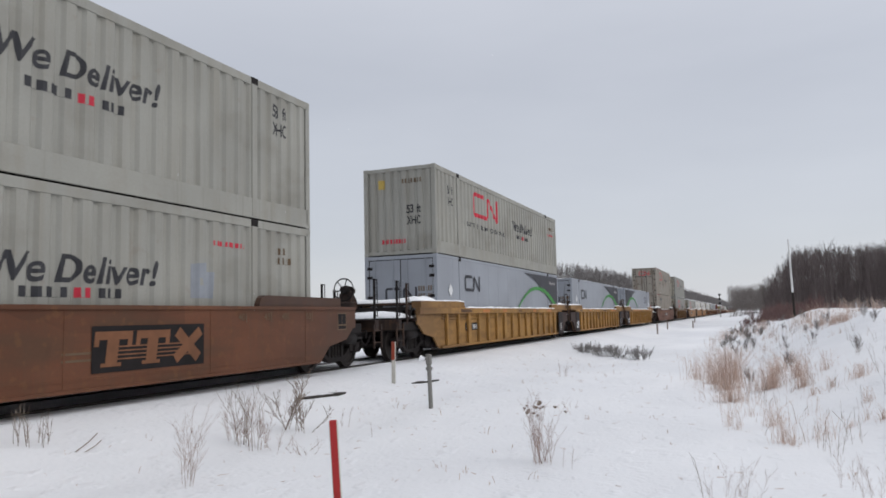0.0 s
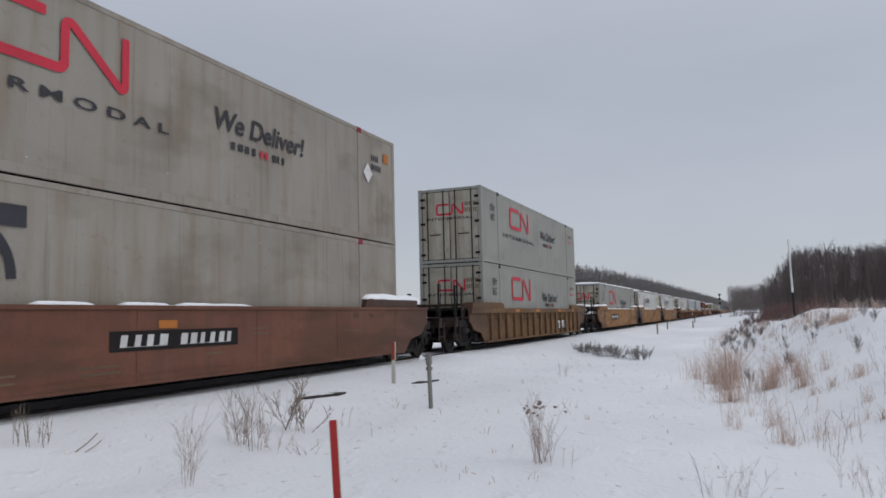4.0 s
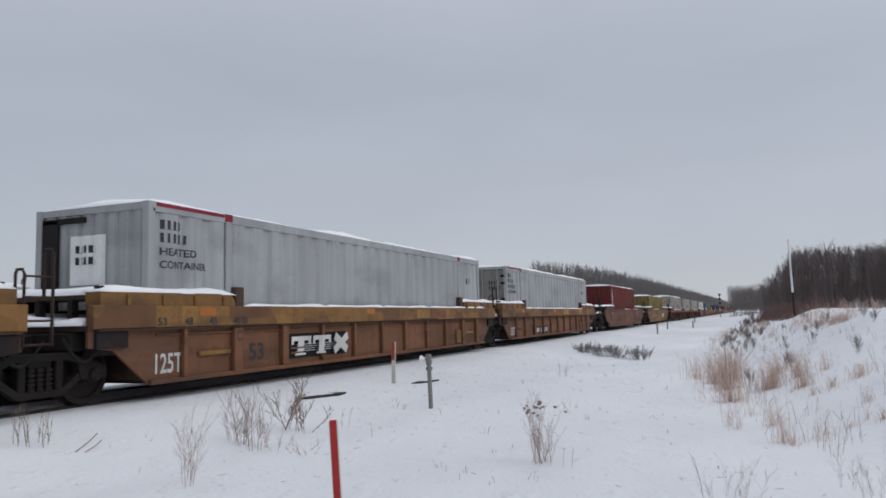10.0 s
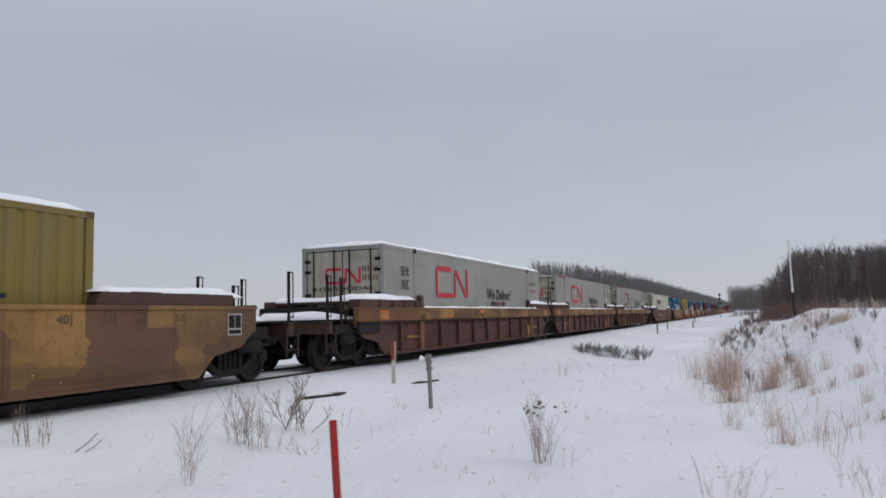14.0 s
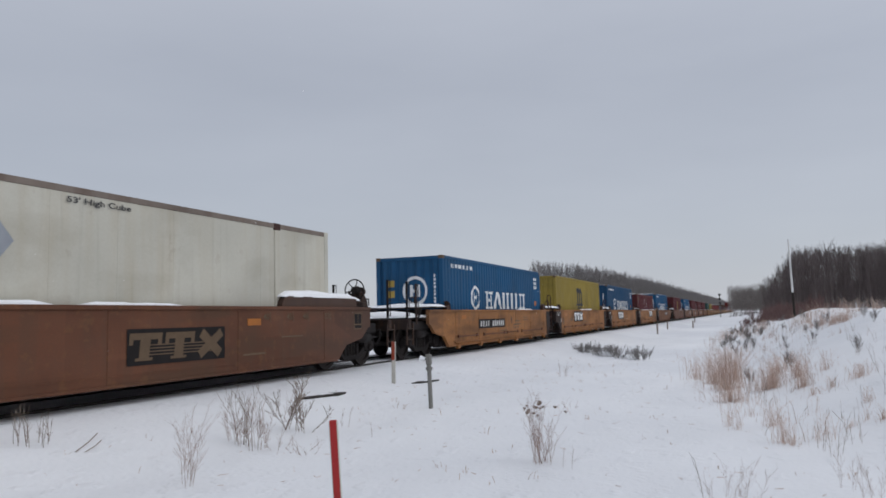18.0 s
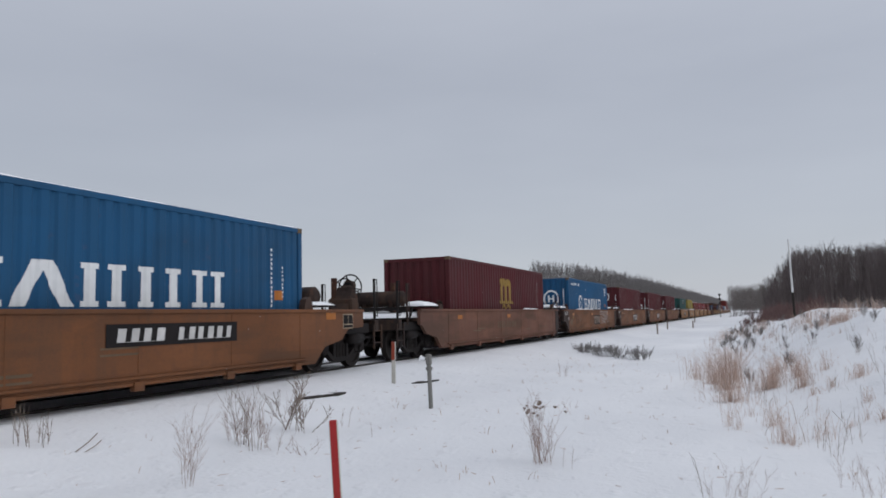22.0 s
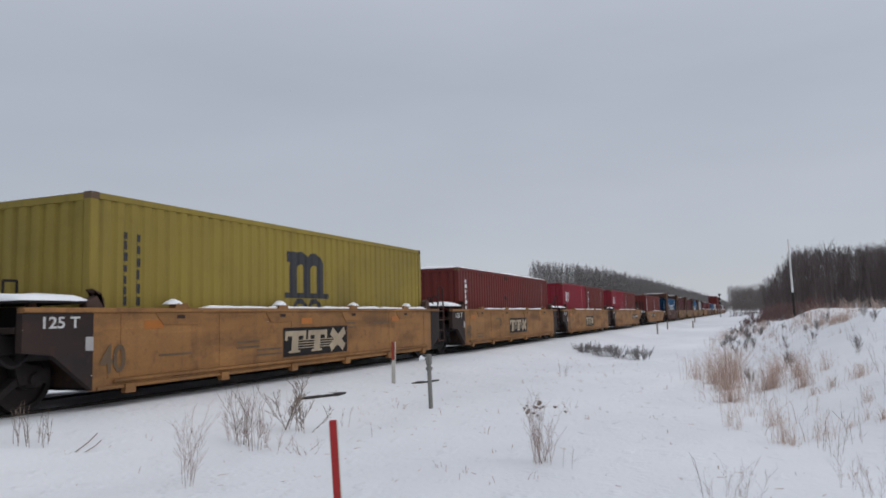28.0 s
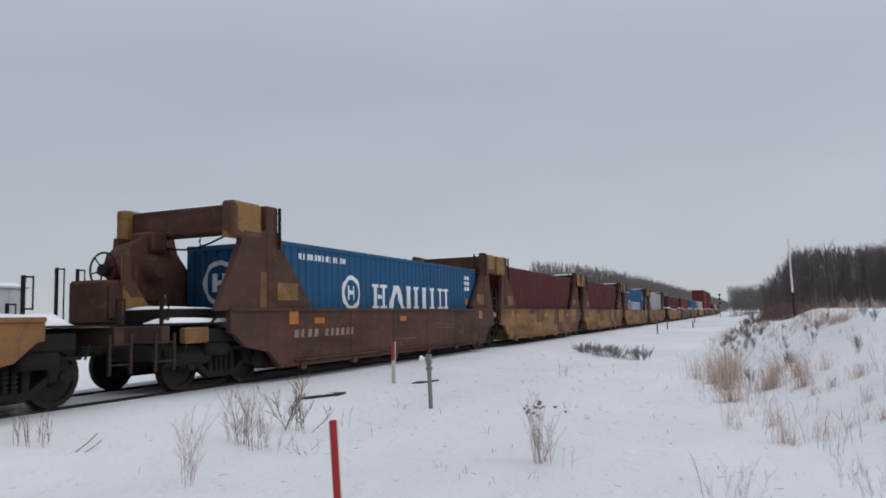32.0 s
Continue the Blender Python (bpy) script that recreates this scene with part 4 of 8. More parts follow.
def marks_ring(ob, side=True, end=True, drop=0.0, upright=False, end_x=0.2, end_z=2.15):
    w = P["m_white"]
    if side:
        decal("emblem", s_join(s_move(s_ring(0.40, 0.38, 0.11), 3.13, 1.54), s_rect(2.95, 1.36, 3.05, 1.72), s_rect(3.2, 1.36, 3.3, 1.72), s_rect(3.05, 1.5, 3.2, 1.6)), ob, w, 0, 0, X40)
        decal("lettering", s_slabs(5.7, 0.66), ob, w, 4.22, 1.14, X40)
        decal("lettering", s_bars(13, 2.1, 0.13, 0.62), ob, w, 0.78, 2.52 - drop, X40)
    if upright:
        marks_numbers(ob, 12.19, "m_white")
    for i in range(3 if side and not upright else 0):
        decal("lettering", s_bars(4, 0.5, 0.13, 0.7), ob, w, 11.1, 2.45 - drop - 0.19 * i, X40)
    if side:
        decal("placard", s_rect(0, 0, 0.3, 0.2), ob, P["m_orange"], 11.2, 1.3, X40)
    decal("placard", s_rect(0, 0, 0.05, 0.72), ob, w, 0.05, 1.75, X40)
    if end:
        k, ex, ez = (1.0, end_x, 1.75) if side else (0.72, 0.1, end_z)
        decal("emblem", s_join(s_move(s_ring(0.40 * k, 0.44 * k, 0.10 * k), ex, ez), s_rect(ex - 0.18 * k, ez - 0.2 * k, ex - 0.08 * k, ez + 0.2 * k), s_rect(ex + 0.08 * k, ez - 0.2 * k, ex + 0.18 * k, ez + 0.2 * k), s_rect(ex - 0.08 * k, ez - 0.05 * k, ex + 0.08 * k, ez + 0.05 * k)), ob, w, 0, 0, -0.028, "end")
        decal("lettering", s_column(9, 0.07, 1.1, 0.7), ob, w, 0.88, 1.2, -0.028, "end")
        for z in (1.55, 1.9) if side and not drop else ():
            decal("placard", s_rect(0, 0, 0.3, 0.22), ob, P["m_yellow"], -0.85, z, -0.028, "end")


def marks_m(ob, mat="m_black", x=5.1, big=True):
    k = 1.65 if big else 1.0

    def arch(x0, x1, first=True):
        r = (x1 - x0) / 2
        return ([(x0, 0.2)] if first else []) + [(x0 + r - r * math.cos(math.pi * i / 8), 0.62 - r * 0.6 + r * 0.9 * math.sin(math.pi * i / 8)) for i in range(9)] + [(x1, 0.2)]

    waves = [s_move(s_ring(0.13, 0.09, 0.07, 0, 180, 10), cx, 0.0) for cx in (0.34, 0.70)]
    vs, fs = s_join(s_stroke(arch(0.2, 0.53), 0.17), s_stroke(arch(0.53, 0.86, False)[1:], 0.17), s_rect(-0.02, 0.13, 1.06, 0.2), *waves)
    decal("emblem", ([(a * k, b * k) for a, b in vs], fs), ob, P["m_dull_yellow" if mat == "m_yellow" else mat], x, 1.14, X40)
    decal("emblem", s_rect(0.03 * k, 0.60 * k, 0.25 * k, 0.74 * k), ob, P["m_dull_yellow" if mat == "m_yellow" else mat], x, 1.14, X40 + 0.004)


def marks_column(ob, y, mat, count=7, w=0.3, z=1.1, h=1.6):
    decal("lettering", s_column(count, w * 0.8, h, 0.74), ob, P[mat], y, z, X40)


def marks_numbers(ob, L, mat="m_pale"):
    decal("lettering", s_column(13, 0.05, 1.25, 0.6), ob, P[mat], L - 1.15, 1.15, X40)
    decal("lettering", s_column(8, 0.05, 0.7, 0.6), ob, P[mat], L - 0.72, 1.35, X40)


# -- well cars --
def f_truck_side(bm):
    """Cast side frame: arched top bar, dropped bottom bar, two columns, an axle box at each end."""
    prism(bm, [(-1.10, 0.50), (-0.80, 0.56), (-0.44, 0.70), (0.44, 0.70), (0.80, 0.56), (1.10, 0.50), (1.10, 0.60), (0.82, 0.67), (0.46, 0.81), (-0.46, 0.81), (-0.82, 0.67), (-1.10, 0.60)], -0.08, 0.08)
    prism(bm, [(-0.72, 0.44), (-0.36, 0.19), (0.36, 0.19), (0.72, 0.44), (0.66, 0.52), (0.34, 0.29), (-0.34, 0.29), (-0.66, 0.52)], -0.07, 0.07)
    box(bm, -0.075, -0.045, -0.32, 0.32, 0.27, 0.72)
    for y in (-1, 1):
        box(bm, -0.07, 0.07, y * 0.30 - 0.06, y * 0.30 + 0.06, 0.28, 0.72, bevel=0.015)
        prism(bm, [(y * 0.66, 0.40), (y * 1.12, 0.40), (y * 1.12, 0.60), (y * 0.60, 0.62)][::y], -0.09, 0.09)
        rod(bm, (-0.02, y * 0.89, 0.46), (0.15, y * 0.89, 0.46), 0.115, 0.10, 12)
        for k in range(3):
            rod(bm, (0.15, y * 0.89 + 0.06 * math.cos(k * 2.1), 0.46 + 0.06 * math.sin(k * 2.1)), (0.17, y * 0.89 + 0.06 * math.cos(k * 2.1), 0.46 + 0.06 * math.sin(k * 2.1)), 0.018, seg=6)


def f_spring(bm):
    for k in range(5):
        rod(bm, (0, 0, 0.30 + 0.065 * k), (0, 0, 0.335 + 0.065 * k), 0.062, seg=10)
    rod(bm, (0, 0, 0.29), (0, 0, 0.62), 0.04, seg=8)


def f_wheel(bm):
    seg = 24
    prof = [(0.07, -0.13), (0.14, -0.13), (0.16, -0.05), (0.36, -0.03), (0.375, -0.07), (0.455, -0.07), (0.46, 0.035), (0.49, 0.045), (0.485, 0.07), (0.37, 0.07), (0.36, 0.03), (0.16, 0.05), (0.14, 0.1), (0.07, 0.1)]
    rings = [[bm.verts.new((-x, r * math.cos(2 * math.pi * i / seg), r * math.sin(2 * math.pi * i / seg))) for i in range(seg)] for r, x in prof]
    for a, b in zip(rings, rings[1:]):
        for i in range(seg):
            bm.faces.new((a[i], a[(i + 1) % seg], b[(i + 1) % seg], b[i]))
    bmesh.ops.recalc_face_normals(bm, faces=bm.faces)


def truck(car, y):
    for sx in (1, -1):
        part("truck_side_frame", mesh("truck_side_frame", f_truck_side, P["under"]), car, (sx * 0.98, y, 0))
        for dy in (-0.14, 0.0, 0.14):
            part("bolster_spring", mesh("bolster_spring", f_spring, P["spring"]), car, (sx * 1.0, y + dy, 0))
    part("bolster", mesh("bolster", f_box(-1.02, 1.02, -0.2, 0.2, 0.60, 0.76, bevel=0.03), P["under"]), car, (0, y, 0))
    part("brake_beam", mesh("brake_beam", lambda bm: [(box(bm, -0.75, 0.75, q - 0.05, q + 0.05, 0.36, 0.44), box(bm, 0.66, 0.78, q - 0.1 if q > 0 else q - 0.02, q + 0.02 if q > 0 else q + 0.1, 0.28, 0.56)) for q in (-0.40, 0.40)], P["under"]), car, (0, y, 0))
    for dy in (-0.89, 0.89):
        axle = part("axle", mesh("axle", lambda bm: rod(bm, (-0.95, 0, 0), (0.95, 0, 0), 0.08, seg=12), P["wheel"], True), car)
        axle.matrix_parent_inverse = pose(0, y + dy, 0.46)
        for sx in (1, -1):
            part("wheel", mesh("wheel", f_wheel, P["wheel"]), axle, (sx * 0.78, 0, 0), 0 if sx > 0 else 180)
        AXLES.append(axle)


def f_handrail(h):
    def fill(bm):
        rod(bm, (0, 0, 0), (0, 0, h), 0.035, seg=6)
        rod(bm, (0, 0.0, h - 0.02), (0, 0.16, h - 0.02), 0.014, seg=5)
        rod(bm, (0, 0.16, h), (0, 0.16, 0.25), 0.014, seg=5)
        rod(bm, (0, 0.16, 0.27), (0, 0, 0.27), 0.014, seg=5)
    return fill


def f_ladder(h, w, rungs):
    def fill(bm):
        for y in (0, w):
            box(bm, -0.02, 0.02, y - 0.025, y + 0.025, 0, h)
        for i in range(rungs):
            z = h * (i + 0.5) / rungs
            rod(bm, (0, 0, z), (0, w, z), 0.014, seg=6)
    return fill


def f_joint_ladder(low):
    """Two tall rails, the nearer one hooped over, with rungs below the deck."""
    def fill(bm):
        z0 = -0.36 if low else 0.0
        pipe_run(bm, [(0, 0.44, z0), (0, 0.44, 1.28), (-0.04, 0.44, 1.34), (-0.14, 0.44, 1.34), (-0.17, 0.44, 1.28), (-0.17, 0.44, 0.65)], 0.025)
        pipe_run(bm, [(0, 0, z0), (0, 0, 0.98), (-0.04, 0, 1.04), (-0.14, 0, 1.04), (-0.17, 0, 0.98), (-0.17, 0, 0.65)], 0.022)
        for z in (z0 + 0.03, z0 + 0.35, z0 + 0.67, z0 + 0.95):
            rod(bm, (0, 0, z), (0, 0.44, z), 0.016, seg=6)
    return fill


def f_brake_wheel(bm):
    seg, big, thin = 22, 0.33, 0.02
    rings = [[bm.verts.new(((big + thin * math.cos(2 * math.pi * k / 6)) * math.cos(2 * math.pi * i / seg), thin * math.sin(2 * math.pi * k / 6), (big + thin * math.cos(2 * math.pi * k / 6)) * math.sin(2 * math.pi * i / seg))) for k in range(6)] for i in range(seg)]
    for i in range(seg):
        u, v = rings[i], rings[(i + 1) % seg]
        for k in range(6):
            bm.faces.new((u[k], u[(k + 1) % 6], v[(k + 1) % 6], v[k]))
    for i in range(6):
        a = math.pi * i / 3 + 0.2
        rod(bm, (0, 0, 0), (big * math.cos(a), 0, big * math.sin(a)), 0.016, seg=5)
    rod(bm, (0, -0.05, 0), (0, 0.14, 0), 0.11, 0.14, 12)
    bmesh.ops.recalc_face_normals(bm, faces=bm.faces)


def pipe_run(bm, pts, r, seg=6):
    """One bent pipe through all the points."""
    rings = []
    for i, p in enumerate(pts):
        d = (Vector(pts[min(i + 1, len(pts) - 1)]) - Vector(pts[max(i - 1, 0)])).normalized()
        a = d.orthogonal().normalized() if abs(d.x) > 0.9 else d.cross(Vector((1, 0, 0))).normalized()
        b = d.cross(a)
        rings.append([bm.verts.new(Vector(p) + a * (r * math.cos(2 * math.pi * k / seg)) + b * (r * math.sin(2 * math.pi * k / seg))) for k in range(seg)])
    for u, v in zip(rings, rings[1:]):
        for k in range(seg):
            bm.faces.new((u[k], u[(k + 1) % seg], v[(k + 1) % seg], v[k]))
    bm.faces.new(rings[0][::-1])
    bm.faces.new(rings[-1])
    bmesh.ops.recalc_face_normals(bm, faces=bm.faces)
    return bm


def f_coupler(bm):
    box(bm, -0.13, 0.13, -0.6, 0.35, 0.72, 0.95, bevel=0.02)
    box(bm, -0.2, 0.2, -0.72, -0.42, 0.68, 0.99, bevel=0.05)


def f_hose(bm):
    pipe_run(bm, [(0.35, 0.1 - 0.1 * i, 0.78 - 0.32 * math.sin(math.pi * i / 7)) for i in range(8)], 0.028)


def car_side(Lw, ext_a, ext_b, top, low=0.24):
    h = Lw / 2
    def end(e):
        if e < 0.8:
            return [(0.05, low), (e, 0.62), (e, top)]
        if e < 1.5:
            return [(0.05, low), (0.75, 0.80), (e, 0.86), (e, top)]
        return [(0.14, low), (0.54, 0.59), (1.30, 0.72), (1.62, 0.97), (e, 1.0), (e, top)]
    return [(-h - y, z) for y, z in reversed(end(ext_a))] + [(h + y, z) for y, z in end(ext_b)]


def well_car(s_mid, Lw, style, col, lead, trail, label, top=1.49, gap_a=3.45, gap_b=3.45, plate=None, crest=None, big=None, black_end=False, end_col=None, brake=False, seed=0, snow=True, letter=None, patch=None):
    """One well unit. lead and trail are 'coupler' or 'joint'; gap_a and gap_b are the clear spaces to the next wells at joints."""
    car = put_on_train("well_car", s_mid, 0, label, "railway car", "well cars of the train")
    h = Lw / 2
    pt, end_paint = P[col], P[end_col or ("brown_end" if col in ("brown", "brown_pale", "camo", "maroon_car", "bulk", "orange") else col)]
    cowl_paint = (P["maroon_car"] if col == "maroon_car" else P["ochre_edge"]) if style == "chord" else end_paint
    if style != "high":
        end_paint = P["dark_end"]
    ext = {"coupler": 1.75, "joint": 1.22}
    ea, eb = ext[lead], (0.70 if trail == "joint" else 2.35) if style == "low" else ext[trail]
    key = (style, Lw, lead, trail, top)
    X = 1.45
    # sides
    low_edge = 0.242
    if style in ("smooth", "low", "high"):
        def fill(bm):
            prism(bm, car_side(Lw, ea, eb, top), -0.10, 0.0)
            box(bm, 0.0, 0.035, -h - ea, h + eb, top - 0.07, top, bevel=0.008)
            for i in range(0, 6):
                y = -h + 0.45 + (Lw - 0.9) * i / 5
                box(bm, 0.0, 0.007, y - 0.014, y + 0.014, 0.3, top - 0.08)
            box(bm, 0.0, 0.008, -h + 0.2, h - 0.2, 0.40, 0.425)
            box(bm, 0.0, 0.03, -h, h, low_edge, low_edge + 0.05, bevel=0.006)
        side = mesh(("side_sill",) + key, fill, pt)
        part("side_sill", side, car, (X, 0, 0))
        part("side_sill", mesh(("side_sill_far",) + key, lambda bm: prism(bm, car_side(Lw, ea, eb, top), 0.0, 0.10), pt), car, (-X, 0, 0))
    else:
        def fill(bm):
            prism(bm, car_side(Lw, ea, eb, top), -0.14, -0.09)
        part("side_sill", mesh(("side_sill",) + key, fill, pt), car, (X, 0, 0))
        part("side_sill", mesh(("side_sill",) + key, fill, pt), car, (-X + 0.23, 0, 0))
        cz = 1.13 if style == "chord" else top - 0.19
        part("top_chord", mesh(("top_chord",) + key, f_box(-0.11, 0.012, -h - ea, h + eb, cz, top, bevel=0.012), P["ochre_edge"] if style == "chord" else pt), car, (X, 0, 0))
        part("bottom_chord", mesh(("bottom_chord",) + key, f_box(-0.11, 0.0, -h - 0.05, h + 0.05, 0.22, 0.30, bevel=0.01), pt), car, (X, 0, 0))
        step = 1.47 if style == "chord" else 1.02
        count = int((Lw - 0.4) / step)
        w = 0.045 if style == "chord" else 0.06
        for i in range(count + 1):
            y = -step * count / 2 + step * i
            wide = i % 4 == 2
            part("rib", mesh(("rib", style, wide, top), f_box(-0.09, 0.005, -w * (2.2 if wide else 1), w * (2.2 if wide else 1), 0.30, cz, bevel=0.01), pt), car, (X, y, 0))
    if style == "rib":
        for zz in (top - 0.245, top - 0.35):
            part("side_pipe", mesh(("side_pipe", Lw, zz), lambda bm: rod(bm, (-0.06, -h + 0.1, zz), (-0.06, h - 0.1, zz), 0.02, seg=6), pt), car, (X, 0, 0))
        crng = random.Random(seed + 90)
        for k in range(6):
            decal("chord_patch", s_rect(0, 0, crng.uniform(0.35, 1.1), 0.11), car, P["m_orange" if k % 3 else "yellow_dark"], -h + 1.0 + k * 2.4 + crng.uniform(0, 1.2), top - 0.15, X + 0.0155)
    if style == "chord":
        # dark strip paints the shaded slot below the chord
        part("chord_lip", mesh(("chord_lip",) + key, f_box(-0.09, 0.03, -h - ea + 0.1, h + eb - 0.1, 1.10, 1.125), P["dark_end"]), car, (X, 0, 0))
        part("panel_lip", mesh(("panel_lip",) + key, f_box(-0.09, -0.05, -h + 0.1, h - 0.1, 1.00, 1.03, bevel=0.008), pt), car, (X, 0, 0))
        for sgn in (-1, 1):
            if col == "maroon_car":
                la = (ea if sgn < 0 else eb) + 1.9
                part("chord_end", mesh(("chord_end", la), f_box(-0.05, 0.02, -la / 2, la / 2, 1.128, top - 0.004, bevel=0.01), P["tan_rust"]), car, (X, sgn * (h - 1.9 + la / 2), 0), label="rust-brown plated end of the chord")
                decal("reflector", s_rect(0, 0, 0.5, 0.24), car, P["m_orange"], sgn * (h + 0.35) - 0.25, 1.17, X + 0.024)
            part("jack_pad", mesh(("jack_pad", col), f_box(-0.09, 0.02, -0.13, 0.13, 0.26, 1.09, bevel=0.015), P["tan_rust"]), car, (X, sgn * (h - 2.12), 0), label="jacking bracket")
            if sgn > 0:
                part("side_box", mesh("side_box", f_box(-0.09, -0.03, -0.2, 0.2, 0.33, 0.76, bevel=0.015), P["ochre_edge"]), car, (X, sgn * (h - 2.48), 0), label="ochre plate beside the bracket")
            part("end_beam", mesh("end_beam", f_box(-0.09, -0.02, -0.42, 0.42, 0.62, 0.70, bevel=0.015), P["ochre_edge"]), car, (X, sgn * (h - 1.52), 0))
            # raised black plate paints the shade of the hollow under the chord
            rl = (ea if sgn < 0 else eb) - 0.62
            part("end_recess", mesh(("end_recess", rl), f_box(-0.09, -0.02, -rl / 2, rl / 2, 0.84, 1.095, bevel=0.01), P["black_panel"]), car, (X, sgn * (h + 0.52 + rl / 2), 0), label="black plate drawn as the shaded recess under the chord")
            for k in range(4):
                part("cowl_gusset", mesh(("cowl_gusset", sgn), lambda bm: prism(bm, [(-0.03, 0.0), (0.03, 0.0), (0.03, 0.17), (-0.03, 0.17)], 0.0, 0.035), cowl_paint), car, (1.43, sgn * (h - 1.7 + 0.75 * k), top + 0.005))
        for k, (body, wd) in enumerate((("53", 0.2), ("48", 0.2), ("45", 0.2))):
            decal("lettering", letters(body, wd, 0.13), car, P["m_black"], -h + 0.05 + 0.62 * k, 1.16, X + 0.018)
        decal("lettering", letters("40/20", 0.42, 0.13), car, P["m_black"], -h + 1.95, 1.16, X + 0.018)
        if lead == "joint":
            decal("lettering", letters("C" if seed % 2 == 0 else "A", 0.13, 0.2), car, P["m_black"], -h + 2.05, 0.84, X + 0.0225)
        decal("lettering", letters("53", 0.46, 0.33), car, P["m_black"], -h + (2.55 if crest else 8.1), 0.45, X - 0.084)
    part("far_top_chord", mesh(("far_top_chord",) + key, f_box(-0.02, 0.1, -h - ea, h + eb, top - 0.25, top), pt), car, (-X, 0, 0))
    part("well_floor", mesh(("well_floor", Lw), f_box(-1.32, 1.32, -h, h, 0.24, 0.315), P["under"]), car)
    if style in ("low", "high"):
        def pipe(bm):
            rod(bm, (0.03, -h + 0.3, 0.36), (0.03, h - 0.3, 0.36), 0.025, seg=6)
            for i in range(6):
                y = -h + 0.6 + (Lw - 1.2) * i / 5
                box(bm, -0.04, 0.06, y - 0.1, y + 0.1, 0.16, 0.3)
        part("air_pipe", mesh(("air_pipe", Lw), pipe, pt), car, (X, 0, 0))
        if col != "tan" and style == "low" and seed != 27 and Lw < 14:
            for k, (ya, yb) in enumerate(((0.05, 0.2), (0.26, 0.46), (0.49, 0.61), (0.66, 0.93))):
                part("hand_rail", mesh(("hand_rail", k, Lw), lambda bm: (rod(bm, (0.04, -h + Lw * ya, 0.55), (0.04, -h + Lw * yb, 0.55), 0.016, seg=6), box(bm, 0, 0.05, -h + Lw * ya - 0.04, -h + Lw * ya + 0.04, 0.5, 0.6), box(bm, 0, 0.05, -h + Lw * yb - 0.04, -h + Lw * yb + 0.04, 0.5, 0.6)), P["brown_pale"]), car, (X, 0, 0))
    # ends
    for sgn, ekind, e in ((-1, lead, ea), (1, trail, eb)):
        y0 = sgn * (h + 0.02)
        reach = e + (0.9 if ekind == "coupler" else 0.15)
        part("end_bulkhead", mesh(("end_bulkhead", top), f_box(-1.34, 1.34, -0.06, 0.06, 0.3, top - 0.04), end_paint), car, (0, y0 + sgn * 0.07, 0))
        part("end_deck", mesh(("end_deck", ekind, e), f_box(-1.34, 1.34, -e / 2, e / 2, 1.10, 1.19, bevel=0.01), end_paint), car, (0, sgn * (h + e / 2 + 0.03), 0))
        part("centre_sill", mesh(("centre_sill", reach), f_box(-0.36, 0.36, -reach / 2, reach / 2, 0.66, 1.08, bevel=0.03), P["under"]), car, (0, sgn * (h + reach / 2), 0))
        # dark block added to hide bright snow behind the shaded truck
        part("draft_sill", mesh("draft_sill", f_box(-0.34, 0.34, -0.23, 0.23, 0.27, 0.70, bevel=0.03), P["under"]), car, (0, sgn * (h + 0.37), 0))
        if ekind == "coupler":
            hy = 1.5 if style == "high" and sgn < 0 else 1.05 if sgn < 0 or style == "low" else 1.45 if style == "smooth" else 0.92
            part("end_sill", mesh("end_sill", f_box(-1.3, 1.3, -0.1, 0.1, 0.86, 1.16, bevel=0.015), end_paint), car, (0, sgn * (h + e + hy - 0.02), 0))
            part("walkway", mesh(("walkway", hy), f_box(-1.25, 1.25, -hy / 2, hy / 2, 1.165, 1.2), P["under"]), car, (0, sgn * (h + e + hy / 2), 0))
            part("draft_box", mesh("draft_box", f_box(-1.24, 1.24, -1.0, 0.7, 0.84, 1.085, bevel=0.02), P["under"]), car, (0, sgn * (h + e + 0.0), 0), 0 if sgn > 0 else 180)
            part("brake_cylinder", mesh("brake_cylinder", lambda bm: (rod(bm, (0, -0.3, 0), (0, 0.3, 0), 0.13, seg=12), rod(bm, (0, 0.3, 0), (0, 0.75, 0), 0.03, seg=6)), P["under"], True), car, (1.15, sgn * (h + e + 0.1), 0.72))
            part("brake_rigging", mesh("brake_rigging", lambda bm: (box(bm, -1.15, 1.15, -0.2, 0.2, 0.3, 0.68, bevel=0.04), rod(bm, (1.0, -0.5, 0.5), (1.0, 0.3, 0.5), 0.09, seg=10), box(bm, 0.9, 1.18, 0.1, 0.34, 0.24, 0.44, bevel=0.02)), P["under"]), car, (0, sgn * (h + 0.42), 0), 0 if sgn < 0 else 180)
            if style == "smooth" and sgn < 0 and Lw > 14:
                part("equipment_case", mesh("deck_case", lambda bm: (box(bm, -0.5, 0.42, -0.55, 0.55, 1.19, 1.42, bevel=0.03), box(bm, 0.42, 0.5, -0.4, 0.1, 1.24, 1.38, bevel=0.02)), P["under"]), car, (0.45, -(h + e + 0.22), 0))
